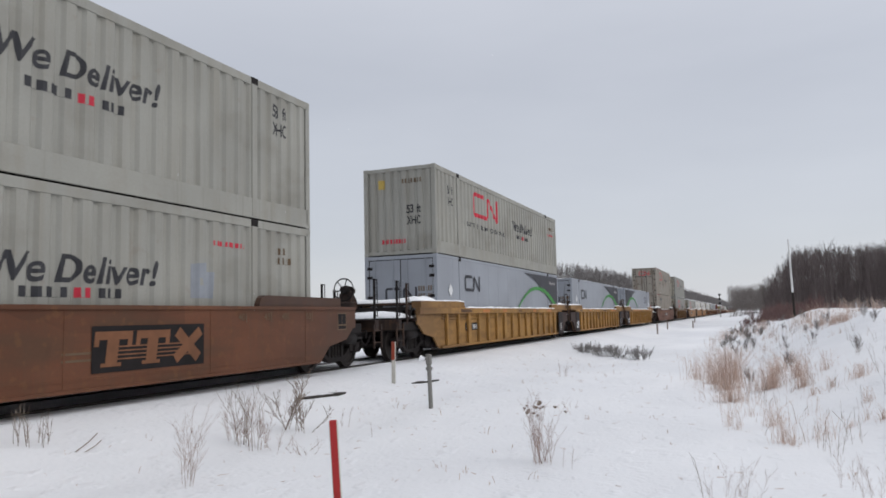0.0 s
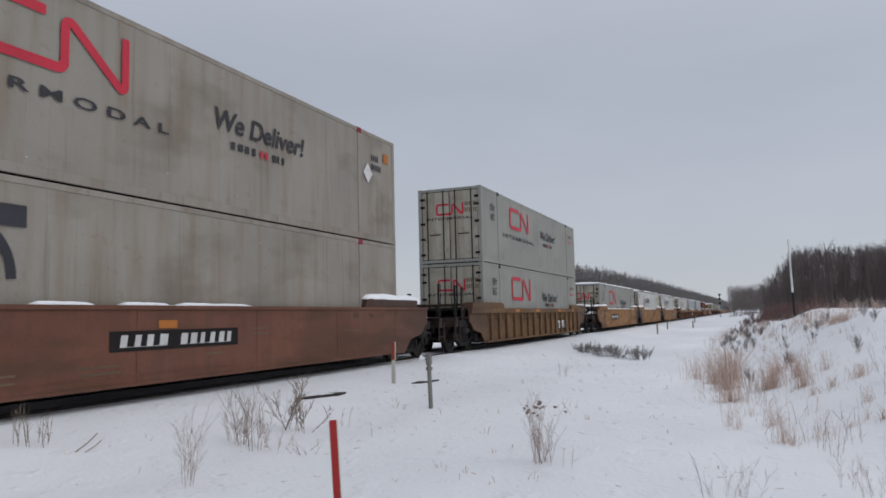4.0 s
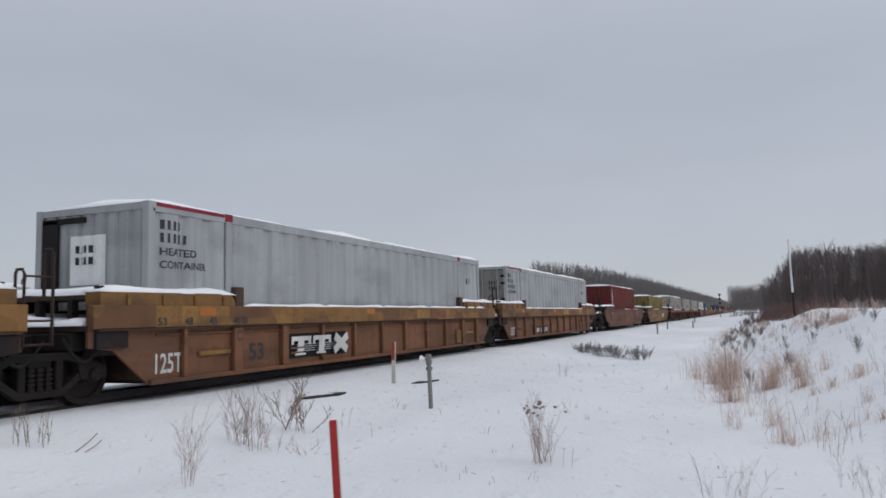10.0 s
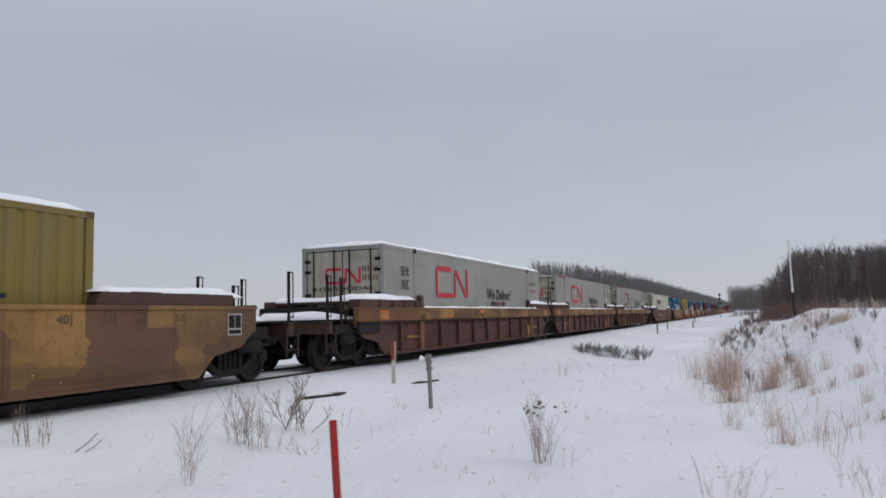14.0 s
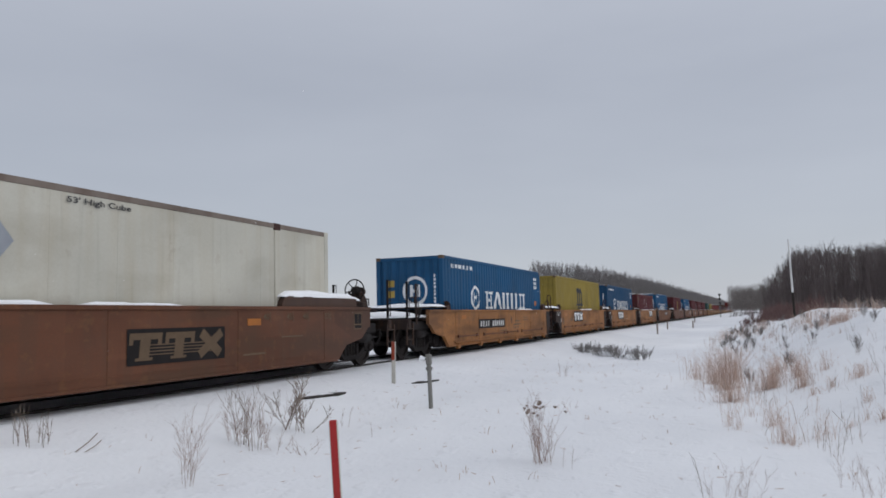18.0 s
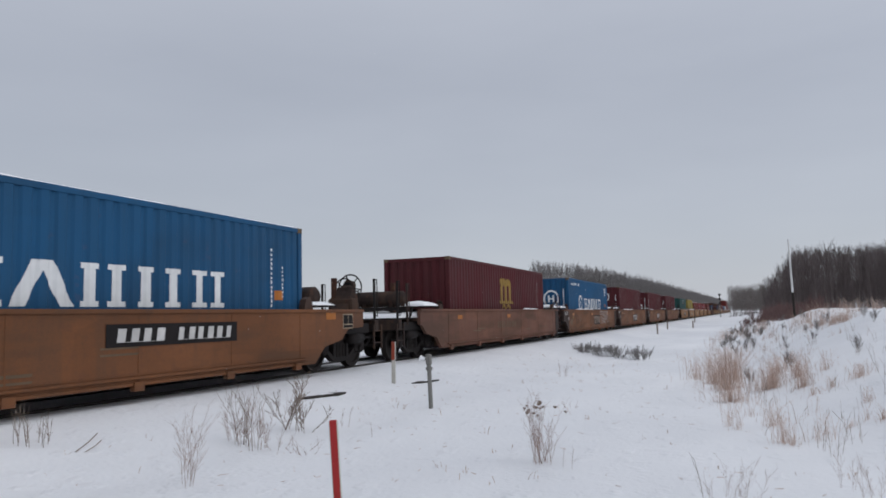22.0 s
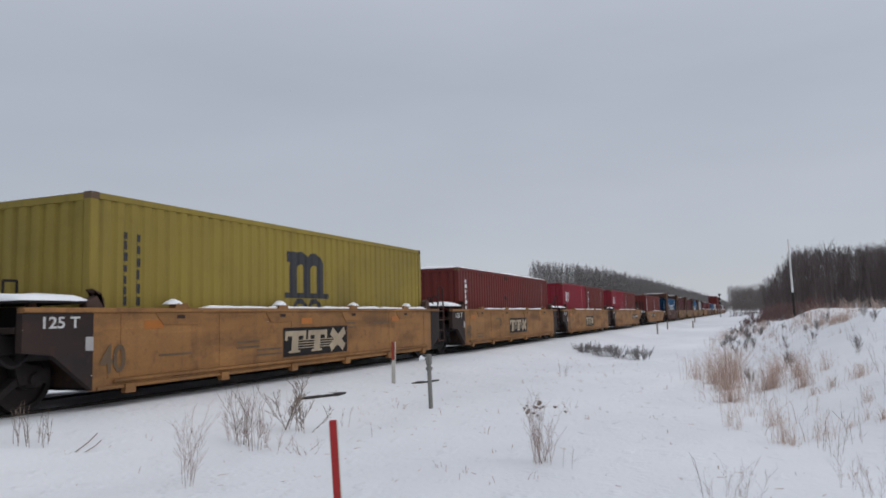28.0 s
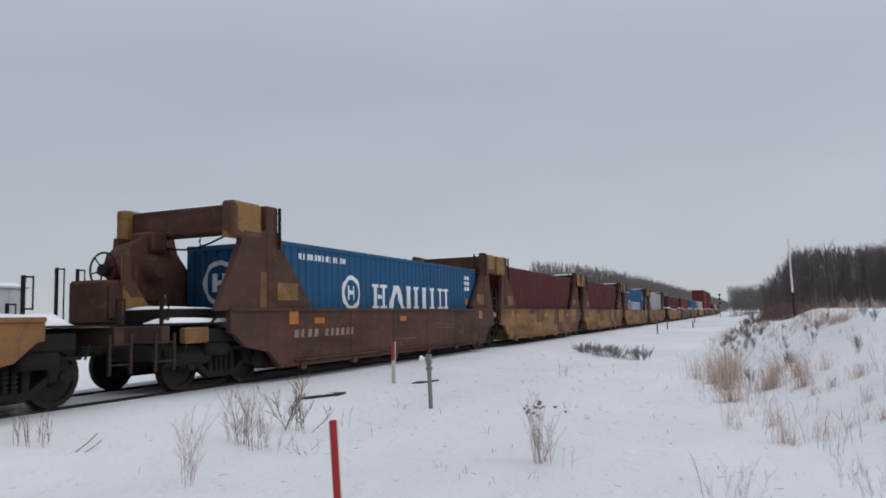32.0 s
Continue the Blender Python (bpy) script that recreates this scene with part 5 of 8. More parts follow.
                part("valve_cluster", mesh("valve_cluster", lambda bm: (rod(bm, (-0.15, -0.45, 1.68), (0.1, 0.35, 1.74), 0.11, seg=10), box(bm, -0.1, 0.2, -0.1, 0.25, 1.55, 1.86, bevel=0.05), pipe_run(bm, [(0.1, -0.5, 1.2), (0.1, -0.5, 1.72), (0.0, -0.62, 1.8)], 0.03), pipe_run(bm, [(-0.1, 0.2, 1.2), (-0.05, 0.22, 1.6)], 0.05), rod(bm, (-0.3, -0.2, 1.58), (0.35, -0.15, 1.56), 0.05, seg=8)), P["under"]), car, (-0.3, -(h + e + 0.45), 0))
                if snow:
                    part("snow_drift", mesh(("case_snow", seed % 2), f_snow(1.02, 0.85, 0.16, 51 + seed % 2), SNOW_CAP, True), car, (0.42, -(h + e + 0.22), 1.415), label="snow heaped on the case")
                    part("snow_drift", mesh(("lip_snow", seed % 2), f_snow(0.85, 1.9, 0.2, 53 + seed % 2), SNOW_CAP, True), car, (-0.1, -(h + e + 0.6), 1.195), label="lumpy snow on the walkway")
            part("coupler", mesh("coupler", f_coupler, P["under"]), car, (0, sgn * (h + e + 1.25), 0), 0 if sgn < 0 else 180)
            part("brake_hose", mesh("brake_hose", f_hose, P["black"], True), car, (0, sgn * (h + e + 1.1), 0), 0 if sgn < 0 else 180)
            for sx in (1, -1):
                tall = 0.6 if (style == "high" and sgn < 0 and sx > 0) or (Lw == 12.7 and sgn > 0) else 1.25
                part("handrail", mesh(("handrail", tall), f_handrail(tall), P["under"]), car, (sx * 1.22, sgn * (h + e + hy), 1.0))
                part("step", mesh("step", f_ladder(0.62, 0.42, 2), P["dark_end"]), car, (sx * 1.3, sgn * (h + e + hy) - 0.21, 0.42))
            if sgn < 0:
                part("handrail", mesh(("handrail", 1.2), f_handrail(1.2), end_paint), car, (1.24, -(h + e + 0.46), 1.0)) if style != "high" else part("handrail", mesh(("handrail", 1.25), f_handrail(1.25), P["under"]), car, (-1.22, -(h + e + 1.05), 1.0))
                part("cut_brace", mesh("cut_brace", lambda bm: pipe_run(bm, [(1.2, -0.35, 1.02), (1.2, 0.05, 1.25), (1.2, 0.2, 1.5)], 0.03), P["under"]), car, (0, -(h + e + 0.2), 0))
            if sgn > 0:
                part("grab_frame", mesh(("grab_frame", 0.75), f_handrail(0.75), P["under"]), car, (0.75, sgn * (h + e + 0.2), 1.18))
            if snow:
                part("snow_drift", mesh(("deck_snow", seed % 4, style == "high"), f_snow(1.9, 2.4, 0.10 if style == "high" else 0.2, seed % 4 + 5), SNOW_CAP, True), car, (0, sgn * (h + e - 0.25), 1.195), label="snow heaped on the end platform")
            if brake and sgn == (-1 if brake == "lead" else 1):
                far = 0.35 if style == "high" else -0.25 if sgn > 0 else 0.0
                part("brake_stand", mesh("brake_stand", lambda bm: (box(bm, -0.16, 0.16, -0.1, 0.1, 1.16, 2.05, bevel=0.05), prism(bm, [(-0.5, 1.2), (0.3, 1.2), (0.2, 1.75), (-0.05, 2.0)], -0.22, 0.22), box(bm, -0.38, 0.3, -0.28, 0.1, 1.2, 1.72, bevel=0.04), rod(bm, (0, 0.1, 2.05), (0, 0.3, 2.05), 0.15, 0.12, 14)), end_paint), car, (-0.8 if sgn < 0 else 0.95, sgn * (h + e + 0.3 + far), 0))
                if style == "low" and seed != 23:
                    part("reservoir_tank", mesh("reservoir_tank", lambda bm: (rod(bm, (-0.75, 0, 0), (0.75, 0, 0), 0.23, seg=18), rod(bm, (-0.83, 0, 0), (-0.75, 0, 0), 0.14, 0.23, 18), rod(bm, (0.75, 0, 0), (0.83, 0, 0), 0.23, 0.14, 18), box(bm, -0.5, -0.4, -0.2, 0.2, -0.4, -0.1), box(bm, 0.4, 0.5, -0.2, 0.2, -0.4, -0.1)), P["dark_end"]), car, (0.15, sgn * (h + e - (1.35 if sgn > 0 else -0.02)), top + 0.32), label="dark air reservoir tank")
                    part("stand_post", mesh("stand_post", f_box(-0.07, 0.07, -0.05, 0.05, 1.18, 2.25, bevel=0.015), P["bulk"]), car, (0.6, sgn * (h + e + 0.05), 0))
                    part("hand_grip", mesh("hand_grip", lambda bm: (rod(bm, (0, 0, 1.2), (0, 0, 1.95), 0.02, seg=6), rod(bm, (0, 0.42, 1.2), (0, 0.42, 1.95), 0.02, seg=6), rod(bm, (0, 0, 1.92), (0, 0.42, 1.92), 0.02, seg=6), rod(bm, (0, 0, 1.6), (0, 0.42, 1.6), 0.02, seg=6)), P["under"]), car, (0.9, sgn * (h + e + 0.35), 0))
                part("brake_wheel", mesh("brake_wheel", f_brake_wheel, P["under"]), car, (-0.8 if sgn < 0 else 0.95, sgn * (h + e + 0.50 + far), 2.22 if style == "high" else 2.0 if sgn > 0 else 2.08), 0 if sgn < 0 else 180)
            if Lw > 14:
                part("cross_beam", mesh("cross_beam", f_box(-1.2, 1.2, -0.05, 0.05, 1.42, 1.52, bevel=0.01), P["under"]), car, (0, sgn * (h + e + 0.3), 0))
            for xx in (-0.95, 0.95) if Lw > 14 else ():
                part("beam_leg", mesh("beam_leg", f_box(-0.04, 0.04, -0.04, 0.04, 1.15, 1.45), P["under"]), car, (xx, sgn * (h + e + 0.3), 0))
            part("valve_box", mesh("valve_box", f_box(-0.22, 0.22, -0.16, 0.16, 0.0, 0.34, bevel=0.03), P["under"]), car, (-0.55, sgn * (h + e + 0.05), 1.19))
            part("cut_lever", mesh("cut_lever", lambda bm: (rod(bm, (0, 0, 0), (1.25, 0, 0.02), 0.018, seg=6), rod(bm, (1.25, 0, 0.02), (1.3, -0.12, -0.18), 0.018, seg=6)), P["under"]), car, (0, sgn * (h + e + 0.92), 0.88), 0)
            part("tank", mesh("air_tank", lambda bm: rod(bm, (-0.5, 0, 0), (0.5, 0, 0), 0.2, seg=14), P["under"], True), car, (0, sgn * (h + e + 0.35), 0.85))
        else:
            if sgn > 0:
                part("ladder", mesh(("joint_ladder", style == "low"), f_joint_ladder(style == "low"), P["rusty_step" if style == "low" else "dark_end"]), car, (X - 0.02, h + e + (0.0 if style == "low" else -0.05), 0.80 if style == "low" else 0.92))
            part("joint_housing", mesh(("joint_housing", e), f_box(-1.12, 1.12, -e / 2, e / 2, 0.82, 1.09, bevel=0.02), P["under"]), car, (0, sgn * (h + e / 2 + 0.10), 0))
            part("air_reservoir", mesh("air_reservoir", lambda bm: (rod(bm, (0, -0.42, 0), (0, 0.42, 0), 0.14, seg=12), rod(bm, (0.0, -0.2, 0.05), (0.0, -0.2, 0.3), 0.02, seg=6), rod(bm, (0.0, 0.2, 0.05), (0.0, 0.2, 0.3), 0.02, seg=6)), P["under"], True), car, (1.12, sgn * (h + 0.62), 0.86))
            part("brake_pipe", mesh(("brake_pipe", sgn), lambda bm: pipe_run(bm, [(1.3, sgn * 0.08 * i, 1.0 - 0.34 * math.sin(math.pi * i / 9)) for i in range(10)], 0.022), P["black"]), car, (0, sgn * (h + e - 0.35), 0))
            part("end_post", mesh(("end_post", top, style == "low"), f_box(-0.05, 0.05, -0.06, 0.06, 0.9, top + (0.08 if style == "low" else 0.3), bevel=0.012), P["dark_end"]), car, (X - 0.2, sgn * (h + e - 0.28), 0))
            if snow and style != "low":
                part("snow_drift", mesh(("joint_snow", seed % 4), f_snow(1.2, 2.5, 0.2, seed % 4 + 11), SNOW_CAP, True), car, (0, sgn * (h + 0.7), 1.19), label="snow heaped on the end deck")
        # raised cowl over the side's end
        if style in ("smooth", "rib", "chord") and Lw > 14:
            a0, a1 = h + (1.08 if style == "smooth" and ekind == "coupler" else e - 0.15), h - 2.05
            prof = [(sgn * a0, top - 0.02), (sgn * a0, top + 0.20), (sgn * (a1 + 0.22), top + 0.22), (sgn * (a1 + 0.07), top + 0.17), (sgn * a1, top + 0.05), (sgn * a1, top - 0.02)]
            part("end_cowl", mesh(("end_cowl", Lw, e, sgn, top), lambda bm: prism(bm, prof, 1.12, 1.43), cowl_paint), car)
            if snow:
                part("snow_ridge", mesh(("cowl_snow", e, seed % 3, style == "rib"), f_snow(a0 - a1, 0.5, 0.05 if style == "rib" else 0.12, seed % 3 + 20), SNOW_CAP, True), car, (1.2, sgn * (a0 + a1) / 2, top + 0.205), label="snow lying on the cowl")
            part("end_cowl", mesh(("far_cowl", Lw, e, sgn, top), lambda bm: prism(bm, prof, -1.43, -1.12), cowl_paint), car)
            du = e - 0.35
            part("upper_deck", mesh(("upper_deck", e, top), f_box(-1.12, 1.12, -du / 2, du / 2, top + 0.10, top + 0.17), end_paint), car, (0, sgn * (h + 0.12 + du / 2), 0))
            for xx in (-0.7, 0.0, 0.7):
                part("deck_brace", mesh(("deck_brace", top), f_box(-0.05, 0.05, -0.06, 0.06, 1.15, top + 0.12), P["under"]), car, (xx, sgn * (h + e - 0.3), 0))
            if snow:
                part("snow_drift", mesh(("upper_snow", e, seed % 4), f_snow(du, 2.7, 0.16, seed % 4 + 15), SNOW_CAP, True), car, (0, sgn * (h + 0.12 + du / 2), top + 0.168), label="snow heaped on the end deck")
            if style == "chord":
                part("roller_guide", mesh("roller_guide", f_box(-0.12, 0.05, -0.12, 0.12, 0, 0.38, bevel=0.02), P["brown_end"]), car, (1.38, sgn * (a1 - 0.15), top - 0.02))
        if black_end and ekind == "joint":
            b0 = h + 0.08 if style == "low" else h - 0.06
            edge = [(sgn * b0, 0.234 + 0.8 * max(0, b0 - h - 0.05)), (sgn * (h + 0.056), 0.234), (sgn * (h + 0.756), 0.794), (sgn * (h + e + 0.006), 0.853), (sgn * (h + e + 0.006), top - 0.075), (sgn * b0, top - 0.075)]
            if b0 > h:
                edge.pop(1)
            if e < 0.8:
                edge[1:3] = [(sgn * (h + e + 0.006), 0.612)]
            part("end_panel", mesh(("black_end", Lw, top, e, sgn, style), lambda bm: prism(bm, edge, -0.106, 0.012), P["black_panel"]), car, (X, 0, 0), label="black painted end panel")
            part("end_panel", mesh(("black_end_far", Lw, top, e, sgn, style), lambda bm: prism(bm, edge, -0.012, 0.106), P["black_panel"]), car, (-X, 0, 0), label="black painted end panel")
            if style == "rib":
                part("end_panel", mesh(("black_low", top), f_box(0.0, 0.03, -0.42, 0.42, 0.22, top - 0.16), P["black_panel"]), car, (X + 0.004, sgn * (h - 0.40), 0), label="black painted side panel")
            if sgn > 0 and style == "rib":
                for k in range(4):
                    decal("stencil", s_rect(0, 0, 0.34, 0.045), car, P["m_pale"], h - 0.55, 0.42 + 0.1 * k, X + 0.038)
            if sgn < 0:
                if style == "rib":
                    decal("lettering", letters("125T", 0.68, 0.36), car, P["m_white"], -h + 0.02, 0.42, X + 0.04)
                else:
                    decal("lettering", letters("125 T", 0.60, 0.165), car, P["m_plate"], -h - 0.92, top - 0.29, X + 0.02)
                    decal("placard", s_rect(0, 0, 0.14, 0.2), car, P["m_pale"], -h - 0.22, top - 0.62, X + 0.02)
        if style == "high":
            winch = ekind == "coupler" and sgn < 0
            spread, mid_y = (2.11, 1.25) if winch else (1.25, 1.05)
            tower = [(sgn * (h + spread), top - 0.05), (sgn * (h + spread - 0.7 if winch else h + 0.95), 2.7 if winch else 2.2), (sgn * (h + spread - 0.75 if winch else h + 0.85), 3.0), (sgn * (h + 0.2), 3.0), (sgn * (h + 0.1), 2.7), (sgn * (h - 1.0), top + 0.12), (sgn * (h - 1.0), top - 0.05)]
            for sx in (1, -1):
                part("bulkhead_plate", mesh(("bulkhead_plate", sgn, sx, Lw, winch), lambda bm: prism(bm, tower, sx * 1.30, sx * 1.42), P["bulk"]), car)
                part("bulkhead_post", mesh("bulkhead_post", f_box(-0.16, 0.02, -0.2, 0.2, 1.3, 3.52, bevel=0.03), P["bulk"]), car, (sx * 1.42 if sx > 0 else -1.28, sgn * (h + 0.42), 0))
                part("beam_end", mesh("beam_end", f_box(-0.14, 0.14, -0.45, 0.45, 2.80, 3.5, bevel=0.04), P["bulk_yellow"]), car, (sx * 1.32, sgn * (h + mid_y), 0))
            part("bulkhead_beam", mesh("bulkhead_beam", f_box(-1.30, 1.30, -0.28, 0.28, 2.92, 3.45, bevel=0.04), P["bulk"]), car, (0, sgn * (h + mid_y), 0))
            part("snow_ridge", mesh(("beam_snow",), f_snow(0.5, 2.4, 0.05, 41), SNOW_CAP, True), car, (0, sgn * (h + mid_y), 3.45), label="snow lying on the beam")
            if winch:
                part("winch_drum", mesh("winch_drum", lambda bm: (rod(bm, (-0.5, 0, 2.28), (0.1, 0, 2.28), 0.52, 0.6, seg=22), rod(bm, (0.1, 0, 2.28), (0.16, 0, 2.28), 0.64, 0.64, seg=22), rod(bm, (0.16, 0, 2.28), (0.42, 0, 2.28), 0.3, 0.2, seg=14)), P["bulk"]), car, (-0.62, -(h + 1.75), 0), label="rusty brown winch drum")
                part("winch_frame", mesh("winch_frame", lambda bm: (box(bm, -0.5, 0.1, -0.62, 0.5, 1.2, 1.75, bevel=0.06), prism(bm, [(-0.3, 1.3), (0.62, 1.3), (0.4, 2.2), (0.1, 2.9), (-0.2, 2.9)], -0.62, -0.5), box(bm, -0.3, 0.3, -0.1, 0.3, 2.6, 3.0, bevel=0.05)), P["bulk"]), car, (-0.62, -(h + 1.75), 0))
                part("guard_plate", mesh("guard_plate", lambda bm: prism(bm, [(-0.36, 1.2), (0.42, 1.2), (0.36, 1.42), (-0.16, 2.05), (-0.22, 2.55), (-0.36, 2.55)], -0.03, 0.03), P["bulk_yellow"]), car, (-0.15, -(h + 2.42), 0), label="ochre guard plate")
                part("machine_box", mesh("machine_box", lambda bm: (box(bm, -0.42, 0.42, -0.42, 0.36, 1.2, 2.0, bevel=0.05), box(bm, 0.42, 0.46, -0.3, 0.25, 1.3, 1.9, bevel=0.01), rod(bm, (0.44, 0.3, 1.2), (0.44, 0.3, 2.3), 0.05, seg=8)), P["bulk"]), car, (-0.62, -(h + 2.75), 0), label="rusty brown machinery box")
                part("gear_case", mesh("gear_case", lambda bm: (rod(bm, (0, -0.2, 2.24), (0, 0.2, 2.24), 0.2, 0.16, seg=14), box(bm, -0.12, 0.12, 0.05, 0.32, 1.98, 2.34, bevel=0.05)), P["rust_red"]), car, (-0.72, -(h + 2.32), 0), label="red painted gear case")
                part("upper_platform", mesh("upper_platform", f_box(-1.2, 0.72, -0.72, 0.72, 1.2, 1.46, bevel=0.02), P["under"]), car, (0.02, -(h + 2.02), 0))
                part("snow_drift", mesh(("platform_snow",), f_snow(1.42, 0.9, 0.06, 47), SNOW_CAP, True), car, (0.28, -(h + 2.02), 1.455), label="snow on the upper platform")
                part("snow_ridge", mesh(("walkway_snow",), f_snow(2.2, 0.46, 0.09, 48), SNOW_CAP, True), car, (1.02, -(h + 2.15), 1.195), label="snow along the walkway")
                part("sill_bracket", mesh("sill_bracket", f_box(-0.12, 0.05, -0.3, 0.3, 0.84, 1.12, bevel=0.03), P["bulk_yellow"]), car, (1.3, -(h + 2.5), 0), label="ochre sill bracket")
                part("equipment_case", mesh("equipment_case", lambda bm: (box(bm, -0.9, 0.05, -0.85, 0.75, 0.56, 0.84, bevel=0.05), rod(bm, (0.0, -0.6, 0.6), (0.0, 0.5, 0.6), 0.15, seg=12)), P["under"]), car, (1.05, -(h + 2.5), 0))
                part("side_strip", mesh("side_strip", f_box(0, 0.006, -0.16, 0.16, 0, 0.75), P["bulk_yellow"]), car, (X - 0.028, -(h + 0.66), 1.42), label="ochre painted strip")
            else:
                part("winch_housing", mesh("winch_housing", lambda bm: (box(bm, -0.55, 0.1, -0.32, 0.32, 1.3, 2.35, bevel=0.1), box(bm, -0.2, 0.3, -0.3, 0.3, 2.1, 3.0, bevel=0.1), prism(bm, [(-0.3, 1.3), (0.3, 1.3), (0.2, 2.3), (-0.2, 2.5)], 0.1, 0.42), rod(bm, (-0.2, -0.36, 1.9), (-0.2, -0.5, 1.9), 0.26, seg=14)), P["bulk"]), car, (-0.62, sgn * (h + 1.15), 0), 0 if sgn < 0 else 180)
            part("hanging_chain", mesh("hanging_chain", lambda bm: [rod(bm, (0, 0, 2.95 - 0.1 * k), (0.02 * (-1) ** k, 0, 2.87 - 0.1 * k), 0.018, seg=5) for k in range(12)], P["under"]), car, (0.35, sgn * (h + 1.3), 0))
            part("cable_run", mesh(("cable_run", sgn), lambda bm: pipe_run(bm, [(1.2 - 2.4 * k / 8, 0, 2.95 - 0.3 * math.sin(math.pi * k / 8)) for k in range(9)], 0.02, 5), P["black"]), car, (0, sgn * (h + 1.34), 0))
            part("side_patch", mesh("side_patch", f_box(0, 0.006, -0.4, 0.4, 0, 0.36), P["bulk_yellow"]), car, (X - 0.028, sgn * (h - 0.1), 1.62), label="ochre painted patch")
            part("gusset", mesh(("gusset", sgn), lambda bm: prism(bm, [(0, 1.2), (sgn * 0.7, 1.2), (sgn * 0.15, 2.9), (0, 2.9)], -1.27, -1.2), P["bulk_yellow"]), car, (0, sgn * (h + 0.5), 0))
            part("bulkhead_ladder", mesh("bulkhead_ladder", f_ladder(0.85, 0.42, 4), P["under"]), car, (1.50, sgn * (h + 0.26), 2.65), 90)
            part("marker_plate", mesh("marker_plate", f_box(0, 0.01, -0.17, 0.17, 0, 0.3), P["m_orange"]), car, (X + 0.004, sgn * (h - 0.3), 1.12), label="orange reflective plate")
    if lead == "coupler":
        truck(car, -h - 1.5)
    else:
        truck(car, -h - gap_a / 2)
    if trail == "coupler":
        truck(car, h + (1.95 if style == "low" else 1.5))
    # snow along the sill
    if snow and style != "high" and seed != 27:
        rng = random.Random(seed)
        y = -h + 2.3
        while y < h - 2.6:
            ln = rng.uniform(1.0, 3.2)
            if style in ("rib", "chord") or col == "tan":
                ln = float(rng.choice((2, 3, 3)))
            if rng.random() < (0.96 if style in ("rib", "chord") or col == "tan" else 0.3 if style == "low" else 0.6):
                part("snow_ridge", mesh(("sill_snow", round(ln, 0)), f_snow(max(1.0, round(ln, 0)), 0.16, 0.06, 31), SNOW_CAP, True), car, (X - 0.06, y + ln / 2, top - 0.003), label="thin line of snow on the sill")
            y += ln + (rng.choice((-0.08, -0.08, -0.08, 0.15)) if style in ("rib", "chord") or col == "tan" else rng.uniform(0.1, 0.9))
    if style == "low":
        for k in range(4 if col == "tan" else 0):
            guide = part("sill_guide", mesh(("sill_guide",), lambda bm: prism(bm, [(-0.17, 0), (0.17, 0), (0.12, 0.09), (-0.13, 0.08)], -0.1, 0.05), pt), car, (X - 0.01, -h + Lw * (0.14 + 0.24 * k), top - 0.004))
            if seed == 36:
                part("snow_lump", mesh(("guide_snow", k % 2), f_snow(0.3, 0.2, 0.10, 80 + k % 2), SNOW_CAP, True), guide, (-0.02, 0.1 * (k - 1.5), 0.068), label="lump of snow on the guide")
            part("guide_plate", mesh(("guide_plate",), lambda bm: prism(bm, [(-0.58, 0), (-0.40, -0.20), (0.40, -0.20), (0.58, 0)], 0.012, 0.024), pt), guide, (0, 0, -0.072))
            part("guide_slot", mesh(("guide_slot",), f_box(0.024, 0.03, -0.09, 0.09, -0.17, -0.11), P["dark_end"]), guide)
        for sgn in (-1, 1):
            part("roller_guide", mesh(("low_guide", sgn), lambda bm: prism(bm, [(-0.17, 0), (0.17, 0), (0.15, 0.16), (sgn * 0.06, 0.30), (sgn * -0.10, 0.24), (-0.15, 0.10)], -0.12, 0.03), P["brown_end"]), car, (1.36, sgn * (h - 0.02), top - 0.02))
            part("upper_deck", mesh(("low_deck", top), f_box(-1.36, 1.36, -0.6, 0.6, top + 0.06, top + 0.1, bevel=0.008), P["under"]), car, (0, sgn * (h + 0.62), 0))
            for xx in (-1.25, 1.25):
                part("deck_bracket", mesh(("deck_bracket", top), lambda bm: (box(bm, -0.03, 0.03, -0.5, -0.44, top - 0.02, top + 0.07), box(bm, -0.03, 0.03, 0.44, 0.5, top - 0.02, top + 0.07), rod(bm, (0, -0.1, top + 0.08), (0, -0.1, top + 0.42), 0.02, seg=6), rod(bm, (0, 0.12, top + 0.08), (0, 0.12, top + 0.42), 0.02, seg=6), rod(bm, (0, -0.1, top + 0.42), (0, 0.12, top + 0.42), 0.02, seg=6)), P["under"]), car, (xx if xx < 0 else 0.4, sgn * (h + 0.62), 0))
            part("deck_leg", mesh(("deck_leg", top), f_box(-0.9, 0.9, -0.08, 0.08, 1.1, top + 0.03), P["under"]), car, (0, sgn * (h + 0.62), 0))
            part("snow_drift", mesh(("low_snow", seed % 4), f_snow(1.22, 2.74, 0.13, seed % 4 + 24), SNOW_CAP, True), car, (0, sgn * (h + 0.62), top + 0.098), label="snow heaped on the end deck")
    # small stencils, reflectors and hooks
    XS0 = X + (0.009 if style in ("smooth", "low", "high") else 0.0)
    if style != "rib":
        srng = random.Random(seed * 7 + 1)
        zt = 1.0 if style != "chord" else 1.2
        for k in range(srng.randrange(1, 4)):
            yy = -h + Lw * (0.06 + 0.37 * k) + srng.uniform(-0.2, 0.5)
            decal("reflector", s_rect(0, 0, 0.42, 0.13), car, P["m_orange"], yy, zt + 0.12, X + (0.018 if style == "chord" else 0.006))
